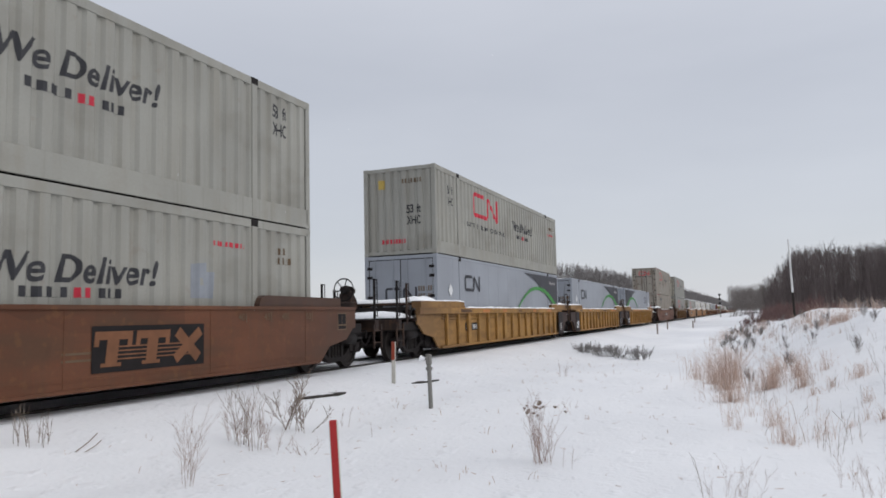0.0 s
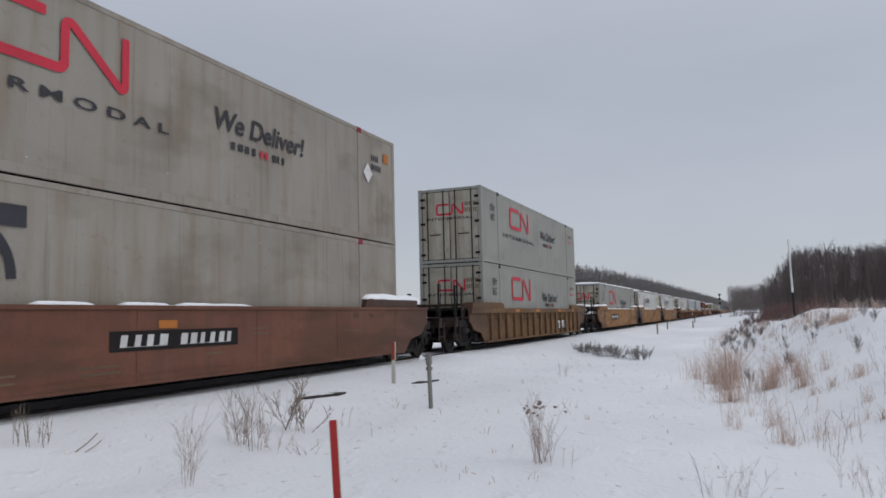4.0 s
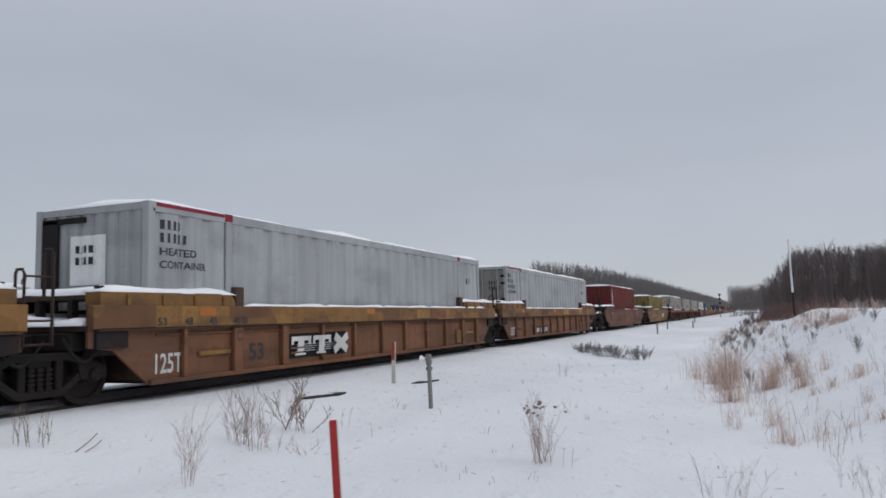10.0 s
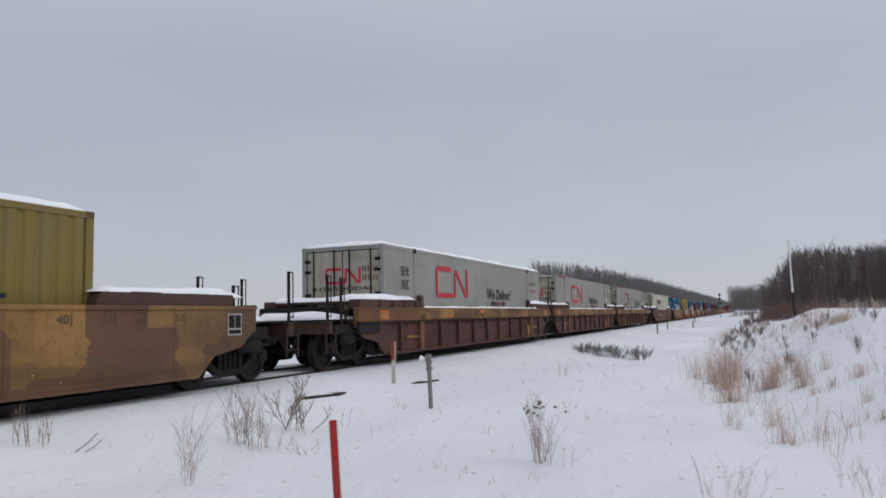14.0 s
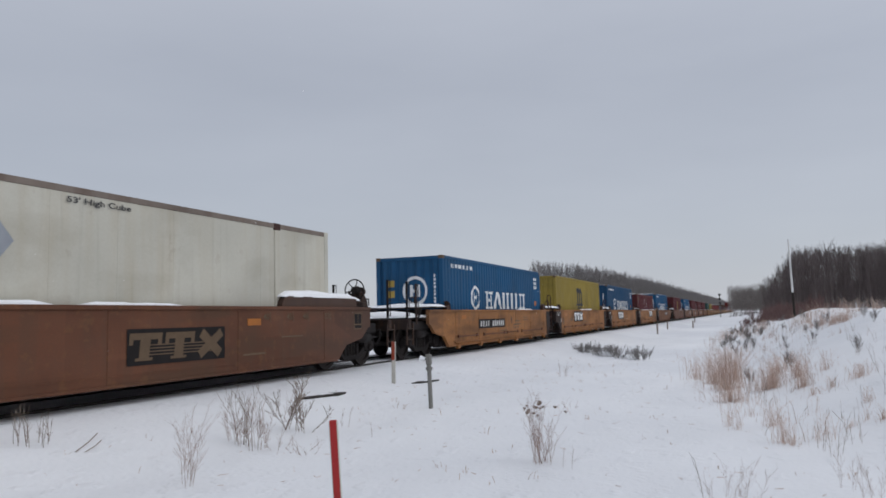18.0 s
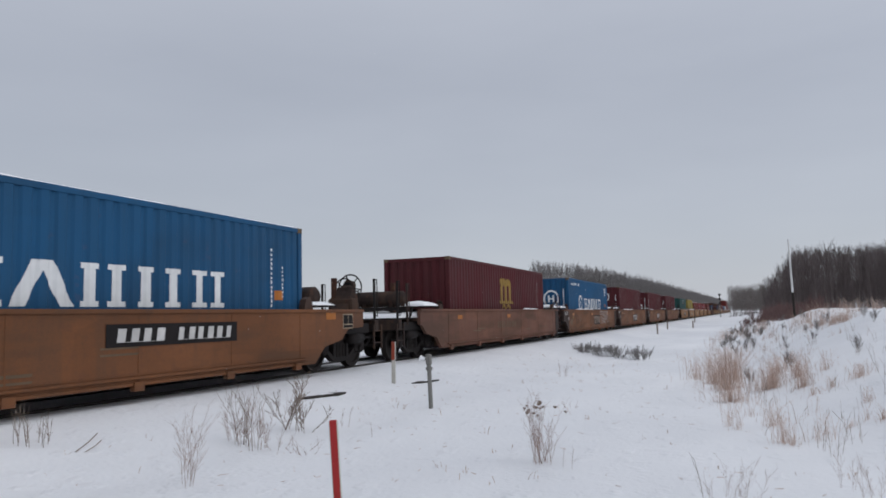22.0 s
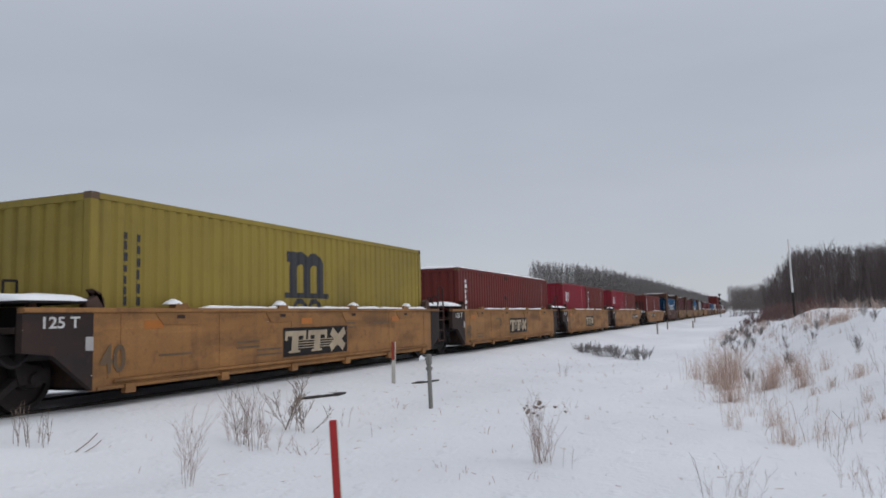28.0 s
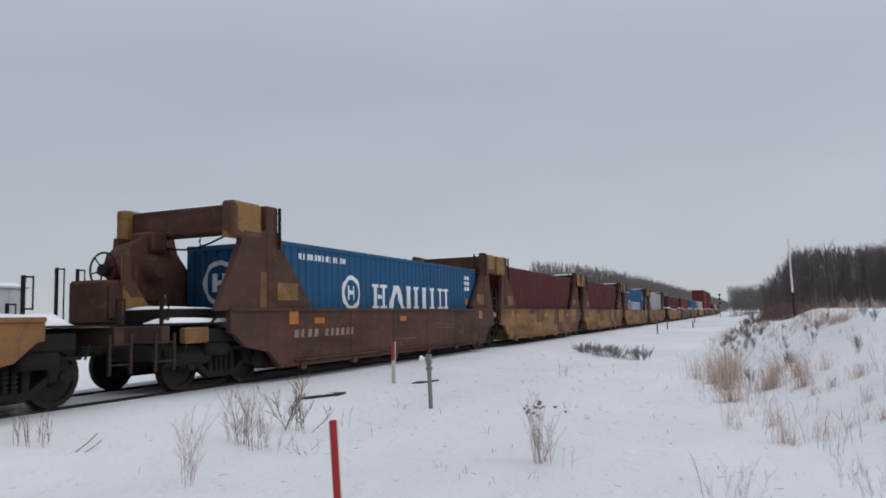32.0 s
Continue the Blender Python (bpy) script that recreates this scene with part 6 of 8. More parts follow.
        for k in range(5 if style != "chord" else 2):
            yy, zz, n_ = srng.uniform(-h + 0.6, h - 1.6), srng.uniform(0.5, zt + 0.1), srng.randrange(6, 14)
            for q in range(srng.randrange(1, 3)):
                decal("stencil", s_rect(0, 0, n_ * 0.07, 0.035), car, P["m_faded"], yy, zz - 0.1 * q, X + (0.018 if style == "chord" else 0.006))
        if style == "chord":
            for k in range(2):
                decal("chord_patch", s_rect(0, 0, srng.uniform(0.8, 1.5), 0.26), car, P["tan_rust" if k else "yellow"], srng.uniform(-h, h - 2), 1.18, X + 0.0155)
    if style == "smooth":
        for sgn in (-1, 1):
            if sgn > 0 and (col in ("brown", "camo") or Lw < 14):
                y0 = h + 0.9 if Lw > 14 else h - 0.55
                decal("stencil_panel", s_rect(0, 0, 0.4, 0.4), car, P["m_pale" if col != "brown" else "m_faded"], y0, 0.95 if Lw > 14 else 0.62, X + 0.005, label="framed stencil panel")
                decal("stencil_panel", s_join(s_rect(0.025, 0.13, 0.19, 0.375), s_rect(0.21, 0.13, 0.375, 0.375), s_rect(0.025, 0.025, 0.375, 0.10)), car, P["black"], y0, 0.95 if Lw > 14 else 0.62, X + 0.008)
            if sgn < 0 and col in ("tan", "camo"):
                decal("reflector", s_rect(0, 0, 0.3, 0.2), car, P["m_orange"], -h - 0.1, 1.12, X + 0.006)
                decal("placard", s_rect(0, 0, 0.14, 0.22), car, P["m_dull_yellow"], -h - 0.75, 0.98, X + 0.006)
                decal("placard", s_rect(0, 0, 0.24, 0.1), car, P["m_pale"], -h - 0.35, 1.0, X + 0.006)
            for k, body in ((0.2, "53"), (1.1, "48"), (1.7, "45"), (2.5, "40")):
                yy = sgn * (h - k)
                decal("lettering", letters(body, 0.2, 0.13), car, P["m_faded"], yy + (0.04 if sgn < 0 else -0.24), 1.22, X + 0.010)
                decal("stencil", s_rect(-0.012, 0, 0.012, 0.2), car, P["m_faded"], yy, 1.18, X + 0.010)
    if style == "low" and trail == "coupler":
        decal("stencil_panel", s_rect(0, 0, 0.48, 0.34), car, P["m_tan"], h + 1.35, 0.98, X + 0.005, label="framed stencil panel")
        decal("stencil_panel", s_join(s_rect(0.02, 0.105, 0.23, 0.32), s_rect(0.25, 0.105, 0.46, 0.32), s_rect(0.02, 0.02, 0.46, 0.085)), car, P["black"], h + 1.35, 0.98, X + 0.008)
        decal("reflector", s_rect(0, 0, 0.42, 0.16), car, P["m_orange"], h + 0.6, 1.2, X + 0.006)
    # marks
    XM = X + (0.042 if style in ("smooth", "low", "high") else 0.0)
    XS = X + 0.010 if style in ("smooth", "low", "high") else X - 0.084
    if plate is not None:
        y, z, w, hh, dark = plate
        if dark and hh > 0.35:
            z, hh = z + 0.2 * hh, 0.78 * hh
        if dark:
            decal("number_board", s_rect(0, 0, w, hh), car, P["black"], -h + y, z, XS)
        c = P["m_plate"] if dark else P["m_faded" if style not in ("high", "chord") or col == "maroon_car" else "m_faded_pale" if style == "high" else "m_pale"]
        decal("lettering", s_bars(4, w * 0.36, hh * 0.6, 0.6, 0.03), car, c, -h + y + w * 0.06, z + hh * 0.2, XS + 0.004)
        decal("lettering", s_bars(6, w * 0.48, hh * 0.6, 0.6, 0.03), car, c, -h + y + w * 0.49, z + hh * 0.2, XS + 0.004)
    if crest is not None:
        y, z, w, hh, board, ink = crest
        if board:
            decal("logo_board", s_rect(0, 0, w, hh), car, P["black"], -h + y, z, XS)
        k = w / 3
        shapes = []
        for i in range(2):
            shapes.append([s_rect(i * k + k * 0.34, hh * 0.12, i * k + k * 0.62, hh * 0.88), s_rect(i * k + k * 0.04, hh * 0.70, i * k + k * 0.94, hh * 0.88), s_rect(i * k + k * 0.04, hh * 0.56, i * k + k * 0.15, hh * 0.71), s_rect(i * k + k * 0.83, hh * 0.56, i * k + k * 0.94, hh * 0.71), s_rect(i * k + k * 0.24, hh * 0.12, i * k + k * 0.72, hh * 0.20)])
        shapes.append([s_stroke([(k * 2.15, hh * 0.17), (k * 2.85, hh * 0.83)], k * 0.22), s_stroke([(k * 2.15, hh * 0.83), (k * 2.85, hh * 0.17)], k * 0.22)])
        for letter_shapes in shapes:
            vs, fs = s_join(*letter_shapes)
            decal("emblem", ([(a_ + 0.12 * (b_ - hh / 2), b_) for a_, b_ in vs], fs), car, P[ink], -h + y, z, X + 0.009 if style == "chord" else XS + 0.004)
        if board:
            decal("emblem_stripes", s_join(*[s_rect(w * 0.14, hh * (0.26 + 0.09 * i), w * 0.86, hh * (0.29 + 0.09 * i)) for i in range(4)]), car, P[ink], -h + y, z, XS + 0.003)
    if big is not None:
        body, y, z, w, hh, ink = big
        decal("lettering", letters(body, w, hh), car, P[ink], -h + y, z, XS + 0.004)
    if seed == 24:
        part("air_hose", mesh("air_hose", lambda bm: pipe_run(bm, [(1.36, h + 0.75 + 0.13 * k, 1.42 - 0.055 * k - 0.2 * math.sin(math.pi * k / 8)) for k in range(9)], 0.014), P["m_faded"], True), car, label="pale hose looped across the joint")
    if letter is not None:
        body, y, z, w, hh = letter
        decal("lettering", letters(body, w, hh), car, P["m_black"], -h + y, z, XS + 0.004)
    return car


# ---- the train, from its head ----
BR = "weathered brown steel well car with smooth sides"
well_car(6.02, 16.15, "smooth", "brown", "coupler", "coupler", BR + " under two stacked containers", crest=(10.06, 0.49, 2.4, 0.69, True, "m_rust"), seed=1, snow=False)
c = container(-2.05, 0.33, 16.154, "ribbed_grey", "light grey corrugated 53-foot container, lower of a stack", corr=0.36, posts=True, snow=0, seed=1)
marks_ribbon(c, tail=False)
for zz, n_ in ((2.25, 3), (2.05, 5)):
    decal("lettering", s_bars(n_, 0.12 * n_, 0.14, 0.55), c, P["m_faded"], 14.85, zz, X53)
decal("lettering", s_bars(9, 1.0, 0.09, 0.5), c, P["m_red"], 12.9, 2.28, X53)
decal("placard", s_ring(0.24, 0.26, 0.34, 45, 405, 4), c, P["m_grey"], 12.6, 1.6, X53)
c = container(-2.05, 3.235, 16.154, "ribbed_grey", "light grey corrugated 53-foot container, upper of a stack", corr=0.36, posts=True, snow=0, seed=2)
marks_ribbon(c, True, tail=False)
decal("lettering", letters("53 ft", 0.52, 0.28), c, P["m_black"], 14.75, 2.25, X53)
decal("lettering", letters("XHC", 0.50, 0.28), c, P["m_black"], 14.75, 1.87, X53)

YB = "yellow ribbed steel well car"
for i, (s, ld, tr) in enumerate(((21.45, "coupler", "joint"), (40.98, "joint", "joint"), (60.60, "joint", "coupler"))):
    yc = well_car(s + 8.077, 16.15, "rib", "yellow", ld, tr, YB + (" under two stacked containers" if i == 0 else " with snow on its decks"), plate=((2.2, 0.72, 1.5, 0.26, True), None, (11.26, 0.84, 1.4, 0.2, True))[i], big=(None, None, ("53", 14.55, 0.62, 0.46, 0.33, "m_faded"))[i], crest=(None, (9.03, 0.70, 0.97, 0.36, False, "m_rust"), None)[i], black_end=True, brake="lead" if i == 0 else False, seed=3 + i)
    if i == 1:
        decal("hanging_strap", s_stroke([(6.42 + 0.87 * k / 12, 1.30 - 0.44 * math.sin(math.pi * (k / 12) ** 1.05) ** 0.8) for k in range(13)], 0.075), yc, P["black"], -8.077, 0, 1.47, label="black strap hanging loose")
    c = container(s, 0.33, 16.154, "silver", "silver-grey 53-foot container with a charcoal corner and green bow", corr=None, posts=True, doors=i < 2, snow=0.05 if i else 0, seed=i)
    marks_swoosh(c, i == 2)
    end_ribbon(c, "m_dark", False, 1.4)
c = container(21.45, 3.235, 16.154, "ribbed_grey", "light grey corrugated 53-foot container, upper of a stack", corr=0.36, posts=True, snow=0, seed=4)
marks_ribbon(c, True)
end_53(c)

well_car(92.13, 16.15, "smooth", "brown_pale", "coupler", "coupler", BR + " under two stacked containers", plate=(6.0, 0.7, 3.0, 0.4, True), seed=7)
c = container(84.05, 0.33, 16.154, "stained_grey", "stained grey 53-foot container, lower of a stack", corr=None, posts=True, doors=True, snow=0, rail_red=True, seed=5)
decal("emblem", s_join(s_rect(2.9, 2.2, 4.7, 2.5), s_move(s_ring(0.7, 0.75, 0.14, 0, 180), 3.8, 1.5)), c, P["m_dark"], 0, 0, X53)
end_ribbon(c, "m_red", False, 1.15)
c = container(84.05, 3.235, 16.154, "stained_grey", "stained grey 53-foot container, upper of a stack", corr=None, posts=True, doors=True, snow=0, rail_red=True, seed=6)
marks_ribbon(c, True, False)
end_ribbon(c, z=2.05)
well_car(115.68, 16.15, "rib", "yellow_dark", "coupler", "coupler", "dirty dark yellow ribbed steel well car carrying two stacked containers", crest=(11.2, 0.45, 1.9, 0.5, True, "m_white"), big=("53", 13.9, 0.5, 0.46, 0.33, "m_orange"), seed=8, snow=False)
for z, up in ((0.33, False), (3.235, True)):
    c = container(107.6, z, 16.154, "smooth_grey", "pale grey smooth 53-foot container of a stack", corr=None, posts=True, doors=True, snow=0.03 if up else 0, seed=7)
    marks_ribbon(c, up)
    end_ribbon(c)

TN = "tan painted steel well car with smooth sides"
for i, (s, ld, tr) in enumerate(((131.25, "coupler", "joint"), (150.85, "joint", "joint"), (170.4, "joint", "coupler"))):
    well_car(s + 8.077, 16.15, "smooth", "tan", ld, tr, TN, plate=((3.27, 0.66, 3.15, 0.46, True), None, (10.6, 0.66, 3.0, 0.46, True))[i], crest=(None, (8.6, 0.55, 1.85, 0.65, False, "m_faded"), None)[i], big=("53", 0.15, 0.38, 0.78, 0.5, "m_black"), black_end=True, letter=(None, ("C", 6.4, 0.9, 0.16, 0.26), ("B", 9.9, 0.9, 0.16, 0.26))[i], seed=9 + i)
c = container(131.25, 0.33, 16.154, "smooth_grey", "pale grey 53-foot container with snow on its roof", corr=None, posts=True, doors=True, seed=8)
marks_ribbon(c)
end_ribbon(c)
for i, s in enumerate((150.85, 170.4, 193.9)):
    c = container(s, 0.33, 16.154, "white", "white 53-foot container with a red and yellow emblem", corr=None, posts=True, doors=True, seed=9 + i)
    marks_disc(c)

for i, (s, ld, tr) in enumerate(((193.9, "coupler", "joint"), (213.55, "joint", "joint"), (233.1, "joint", "coupler"))):
    well_car(s + 8.077, 16.15, "chord", "tan_rust", ld, tr, "rusty yellow ribbed well car with an ochre top chord", plate=((2.5, 0.35, 2.4, 0.3, False), None, (3.4, 0.35, 2.9, 0.32, True))[i], crest=(None, (3.8, 0.4, 2.5, 0.52, True, "m_plate"), None)[i], big=(None, ("125T", 0.1, 0.38, 0.62, 0.33, "m_plate"), ("125T", 0.1, 0.38, 0.62, 0.33, "m_plate"))[i], seed=13 + i)
for i, s in enumerate((213.55, 233.1)):
    c = container(s, 0.33, 16.154, "heated", "bare silver-grey heated container with a red top rail end", corr=0.6, posts=True, doors=i == 1, rail_red=True, seed=12 + i)
    marks_heated(c)

well_car(264.66, 16.15, "smooth", "brown_pale", "coupler", "coupler", BR + " around one container", plate=(3.9, 0.66, 2.7, 0.38, False), crest=(10.4, 0.5, 1.5, 0.55, False, "m_faded"), seed=17)
c = container(258.57, 0.33, 12.192, "rust_red", "brick-red corrugated 40-foot container with snow on its roof", seed=14)
marks_column(c, 0.62, "m_white")
well_car(288.1, 16.15, "smooth", "camo", "coupler", "coupler", "patched tan and brown well car with two short containers", plate=(3.45, 0.6, 2.9, 0.42, True), crest=(10.3, 0.53, 2.3, 0.55, False, "m_white"), big=("53", 0.3, 0.42, 0.78, 0.5, "m_black"), seed=18)
for i, s in enumerate((281.9, 288.2)):
    c = container(s, 0.31, 6.058, "ochre", "dull mustard 20-foot container with snow on its roof", H=2.591, doors=i == 0, seed=15 + i)
    marks_m(c, x=3.6, big=False)
    marks_column(c, 0.7, "m_faded", 11, 0.08, 1.0, 1.3)

for i, (s, ld, tr) in enumerate(((303.75, "coupler", "joint"), (323.3, "joint", "joint"), (342.8, "joint", "coupler"))):
    well_car(s + 8.077, 16.15, "chord", "maroon_car", ld, tr, "rust-brown ribbed well car with an ochre top chord", plate=(None, None, (3.0, 0.42, 1.9, 0.32, False))[i], big=(None, ("125T", 0.85, 0.4, 0.68, 0.36, "m_grey"), ("125T", 0.85, 0.4, 0.68, 0.36, "m_grey"))[i], seed=19 + i)
    c = container(s, 0.33, 16.154, "smooth_grey", "pale grey 53-foot container with snow on its roof", corr=None, posts=True, doors=True, rail_red=i > 0, red_tail=i == 2, snow=0.17 if i == 0 else 0.03, seed=17 + i)
    marks_ribbon(c, text53=i == 0, dark=i == 2)
    end_ribbon(c)

well_car(374.53, 16.15, "smooth", "brown", "coupler", "coupler", BR, plate=(3.1, 0.64, 3.0, 0.43, True), crest=(9.95, 0.55, 2.3, 0.57, True, "m_faded"), big=("53", 0.08, 0.5, 0.68, 0.42, "brown_end"), seed=22)
c = container(366.45, 0.33, 16.154, "cream", "yellowed white 53-foot container with a red and yellow emblem", corr=None, posts=True, doors=True, snow=0.02, seed=20)
marks_disc(c, False)

OR = "orange-tan steel well car with low smooth sides"
S5 = (389.85, 405.27, 420.6, 436.05, 451.15)
for i, s in enumerate(S5):
    well_car(s + 6.1, 12.2, "low", "orange" if i < 4 else "orange_brown", "coupler" if i == 0 else "joint", "coupler" if i == 4 else "joint", OR, top=1.43, gap_a=3.15, black_end=True, brake=("lead" if i == 0 else "trail" if i == 4 else False), plate=((2.65, 0.68, 3.1, 0.42, True), None, None, None, (6.57, 0.76, 3.05, 0.45, True))[i], crest=(None, (3.0, 0.78, 2.3, 0.56, True, "m_white"), (2.93, 0.72, 2.5, 0.6, True, "m_white"), (6.46, 0.75, 2.5, 0.62, True, "m_white"), None)[i], big=("40", 0.22, 0.66, 0.36, 0.36, "m_faded") if i else None, letter=(("B", 6.55, 0.9, 0.16, 0.26) if i == 0 else ("E", 3.4, 0.9, 0.18, 0.26) if i == 3 else None), seed=23 + i)
for i, mat in ((0, "blue"), (2, "navy"), (4, "blue")):
    c = container(S5[i], 0.33, 12.192, mat, ("dark blue" if mat == "navy" else "blue") + " corrugated 40-foot container with white block lettering", snow=0.035 if i == 0 else 0.06 if i == 4 else 0.012, seed=21 + i)
    marks_ring(c, upright=i == 4)
c = container(S5[1], 0.33, 12.192, "mustard", "mustard yellow corrugated 40-foot container", snow=0.0, seed=22)
marks_m(c, x=5.0)
for dy in (0.66, 0.95):
    marks_column(c, dy, "m_faded", 12, 0.12, 1.2, 1.2)
marks_numbers(c, 12.19, "m_faded")
for i, s in enumerate((436.1, 442.15)):
    c = container(s, 0.31, 6.058, "maroon", "maroon corrugated 20-foot container", H=2.591, snow=0.0 if i else 0.06, seed=23 + i)
    if i == 0:
        decal("placard", s_rect(-0.02, -0.05, 0.31, 0.44), c, P["m_pale"], 0.72, 1.93, X40)
        decal("placard", s_rect(0, 0, 0.29, 0.42), c, P["m_dark"], 0.72, 1.93, X40 + 0.003)
        decal("placard", s_join(s_stroke([(0.04, 0.10), (0.12, 0.22), (0.26, 0.27)], 0.06), s_stroke([(0.04, 0.24), (0.12, 0.34), (0.26, 0.38)], 0.04)), c, P["m_yellow"], 0.72, 1.93, X40 + 0.006)
        for k in range(3):
            decal("lettering", s_bars(3 + k % 2, 0.36, 0.11, 0.6), c, P["m_pale"], 4.72, 2.0 - 0.17 * k, X40)
        decal("placard", s_rect(0, 0, 0.12, 0.14), c, P["m_pale"], 4.95, 1.25, X40)
    else:
        marks_column(c, 0.62, "m_white", 4, 0.17, 1.1, 0.95)
        marks_numbers(c, 6.06)

K5 = (472.15, 489.95, 507.75, 525.65, 543.45)
for i, s in enumerate(K5):
    kc = well_car(s + 6.1, 14.63, "low", "brown_pale" if i == 0 else "orange_brown", "coupler" if i == 0 else "joint", "coupler" if i == 4 else "joint", "grimy orange-brown steel well car with smooth sides", top=1.45, gap_a=3.17, black_end=True, brake="lead" if i == 0 else False, plate=((5.3, 0.66, 2.7, 0.4, False), None, None, None, None)[i], crest=(None, (7.0, 0.52, 2.0, 0.58, True, "m_faded_pale"), (6.5, 0.5, 2.3, 0.58, True, "m_pale"), (6.5, 0.5, 2.3, 0.58, True, "m_pale"), None)[i], big=("48", 0.24, 0.60, 0.68, 0.34, "m_faded") if i == 1 else None, seed=29 + i)
    if i == 2:
        part("equipment_box", mesh("equipment_box", lambda bm: prism(bm, [(-0.5, 1.56), (0.62, 1.56), (0.62, 2.16), (-0.5, 2.0)], -1.3, -0.55), P["maroon_car"]), kc, (0, 7.315 + 0.55, 0), label="dark red-brown equipment box")
        part("air_reservoir", mesh("joint_reservoir", lambda bm: (rod(bm, (0, -0.62, 0.04), (0, 0.66, -0.04), 0.16, seg=16), rod(bm, (0, -0.66, 0.04), (0, -0.62, 0.04), 0.12, 0.16, 16), box(bm, -0.05, 0.05, -0.4, -0.32, -0.26, 0), box(bm, -0.05, 0.05, 0.34, 0.42, -0.26, 0)), P["brown_end"], True), kc, (0.95, 7.315 + 0.62, 1.73), label="brown air reservoir tank")
        part("snow_ridge", mesh("tank_snow", f_snow(1.24, 0.34, 0.12, 46), SNOW_CAP, True), kc, (0.95, 7.315 + 0.64, 1.84), label="snow lying on the tank")
    if i == 2:
        for yy, top_z, low_z in ((12.5, 1.2, 0.5), (12.75, 1.0, 0.35)):
            decal("stain", s_stroke([(yy, low_z), (yy + 0.05, (top_z + low_z) / 2), (yy, top_z)], [0.05, 0.16, 0.1]), kc, P["brown_end"], -7.315, 0, 1.4605, label="dark oily stain running down")
    if i == 1:
        for yy, top_z, low_z in ((1.8, 1.15, 0.5), (2.2, 1.15, 0.6)):
            decal("stain", s_stroke([(yy, low_z), (yy + 0.08, (top_z + low_z) / 2), (yy - 0.05, top_z)], [0.05, 0.2, 0.12]), kc, P["brown_end"], -7.315, 0, 1.4605, label="dark oily stain running down")
        decal("placard", s_rect(0, 0, 0.13, 0.2), kc, P["m_dull_yellow"], -7.315 + 0.98, 0.93, 1.4625)
        for k, (_, corners) in enumerate(BUBBLES):
            decal("graffiti", s_bubble(corners, (0.76, 0.69, 0.66, 0.66)[k], (0.80, 0.74, 0.77, 0.72)[k], 0.052), kc, P["m_pale"], -7.315 + 9.15 + 0.735 * k, 0.57 + (0.0, 0.03, 0.01, 0.05)[k], 1.463, label="pale outlined sprayed graffiti letter")
        for pts in ([(12.35, 1.2), (12.25, 0.78), (12.6, 0.8)], [(12.75, 1.22), (12.7, 0.8)], [(12.65, 1.2), (13.0, 1.22)], [(13.1, 1.2), (13.05, 0.85), (13.4, 0.86)], [(13.08, 1.02), (13.35, 1.04)]):
            decal("graffiti", s_stroke(pts, 0.03), kc, P["m_faded_pale"], -7.315, 0, 1.463, label="faint sprayed graffiti strokes")
for i, mat in enumerate(("maroon", "blue", "maroon", "maroon", "maroon")):
    c = container(K5[i], 0.33, 12.192, mat, ("blue corrugated 40-foot container with white block lettering" if mat == "blue" else "maroon corrugated 40-foot container"), snow=0.0 if i < 3 else 0.012, seed=26 + i)
    if mat == "blue":
        marks_ring(c)
    else:
        if i == 0:
            marks_m(c, "m_yellow", 5.4)
        else:
            marks_ring(c, False, True, end_z=1.75 if i == 3 else 2.15)
        if i == 3:
            marks_column(c, 0.55, "m_white", 4, 0.22, 1.2, 1.0)
            decal("lettering", s_bars(3, 0.6, 0.28, 0.6), c, P["m_white"], -0.9, 2.2, -0.028, "end")
        marks_numbers(c, 12.19)

L5 = (564.4, 580.2, 595.55, 611.1, 626.6)
for i, s in enumerate(L5):
    well_car(s + 6.1, 12.3, "low", "tan", "coupler" if i == 0 else "joint", "coupler" if i == 4 else "joint", TN + " and snowy sill", top=1.45, gap_a=3.2, black_end=True, brake="trail" if i == 4 else False, plate=((4.2, 0.6, 2.9, 0.42, True), None, None, None, (8.6, 0.66, 2.9, 0.4, True))[i], crest=(None, (4.7, 0.45, 2.6, 0.6, True, "m_tan"), (5.02, 0.50, 2.5, 0.59, True, "m_tan"), (4.7, 0.48, 2.4, 0.58, True, "m_tan"), None)[i], big=("40", 0.05, 0.48, 0.48, 0.42, "m_faded"), letter=("D", 3.8, 0.82, 0.15, 0.28) if i == 2 else None, seed=35 + i)
c = container(L5[0], 0.33, 12.192, "green", "dark green corrugated 40-foot container", snow=0.0, seed=31)
decal("lettering", s_bars(7, 1.6, 0.32, 0.62), c, P["m_white"], 5.45, 2.3, X40)
decal("lettering", s_rect(0, 0, 1.2, 0.04), c, P["m_red"], 5.6, 2.12, X40)
marks_numbers(c, 12.19)
c = container(L5[1], 0.33, 12.192, "mustard", "mustard yellow corrugated 40-foot container", snow=0.012, seed=32)
marks_m(c, x=5.1)
for dy, n in ((0.66, 7), (0.93, 6)):
    marks_column(c, dy, "m_black", n, 0.14, 1.15, 1.25)
c = container(L5[2], 0.31, 12.192, "rust_red", "brick-red corrugated 40-foot container with snow on its roof", H=2.591, snow=0.09, seed=33)
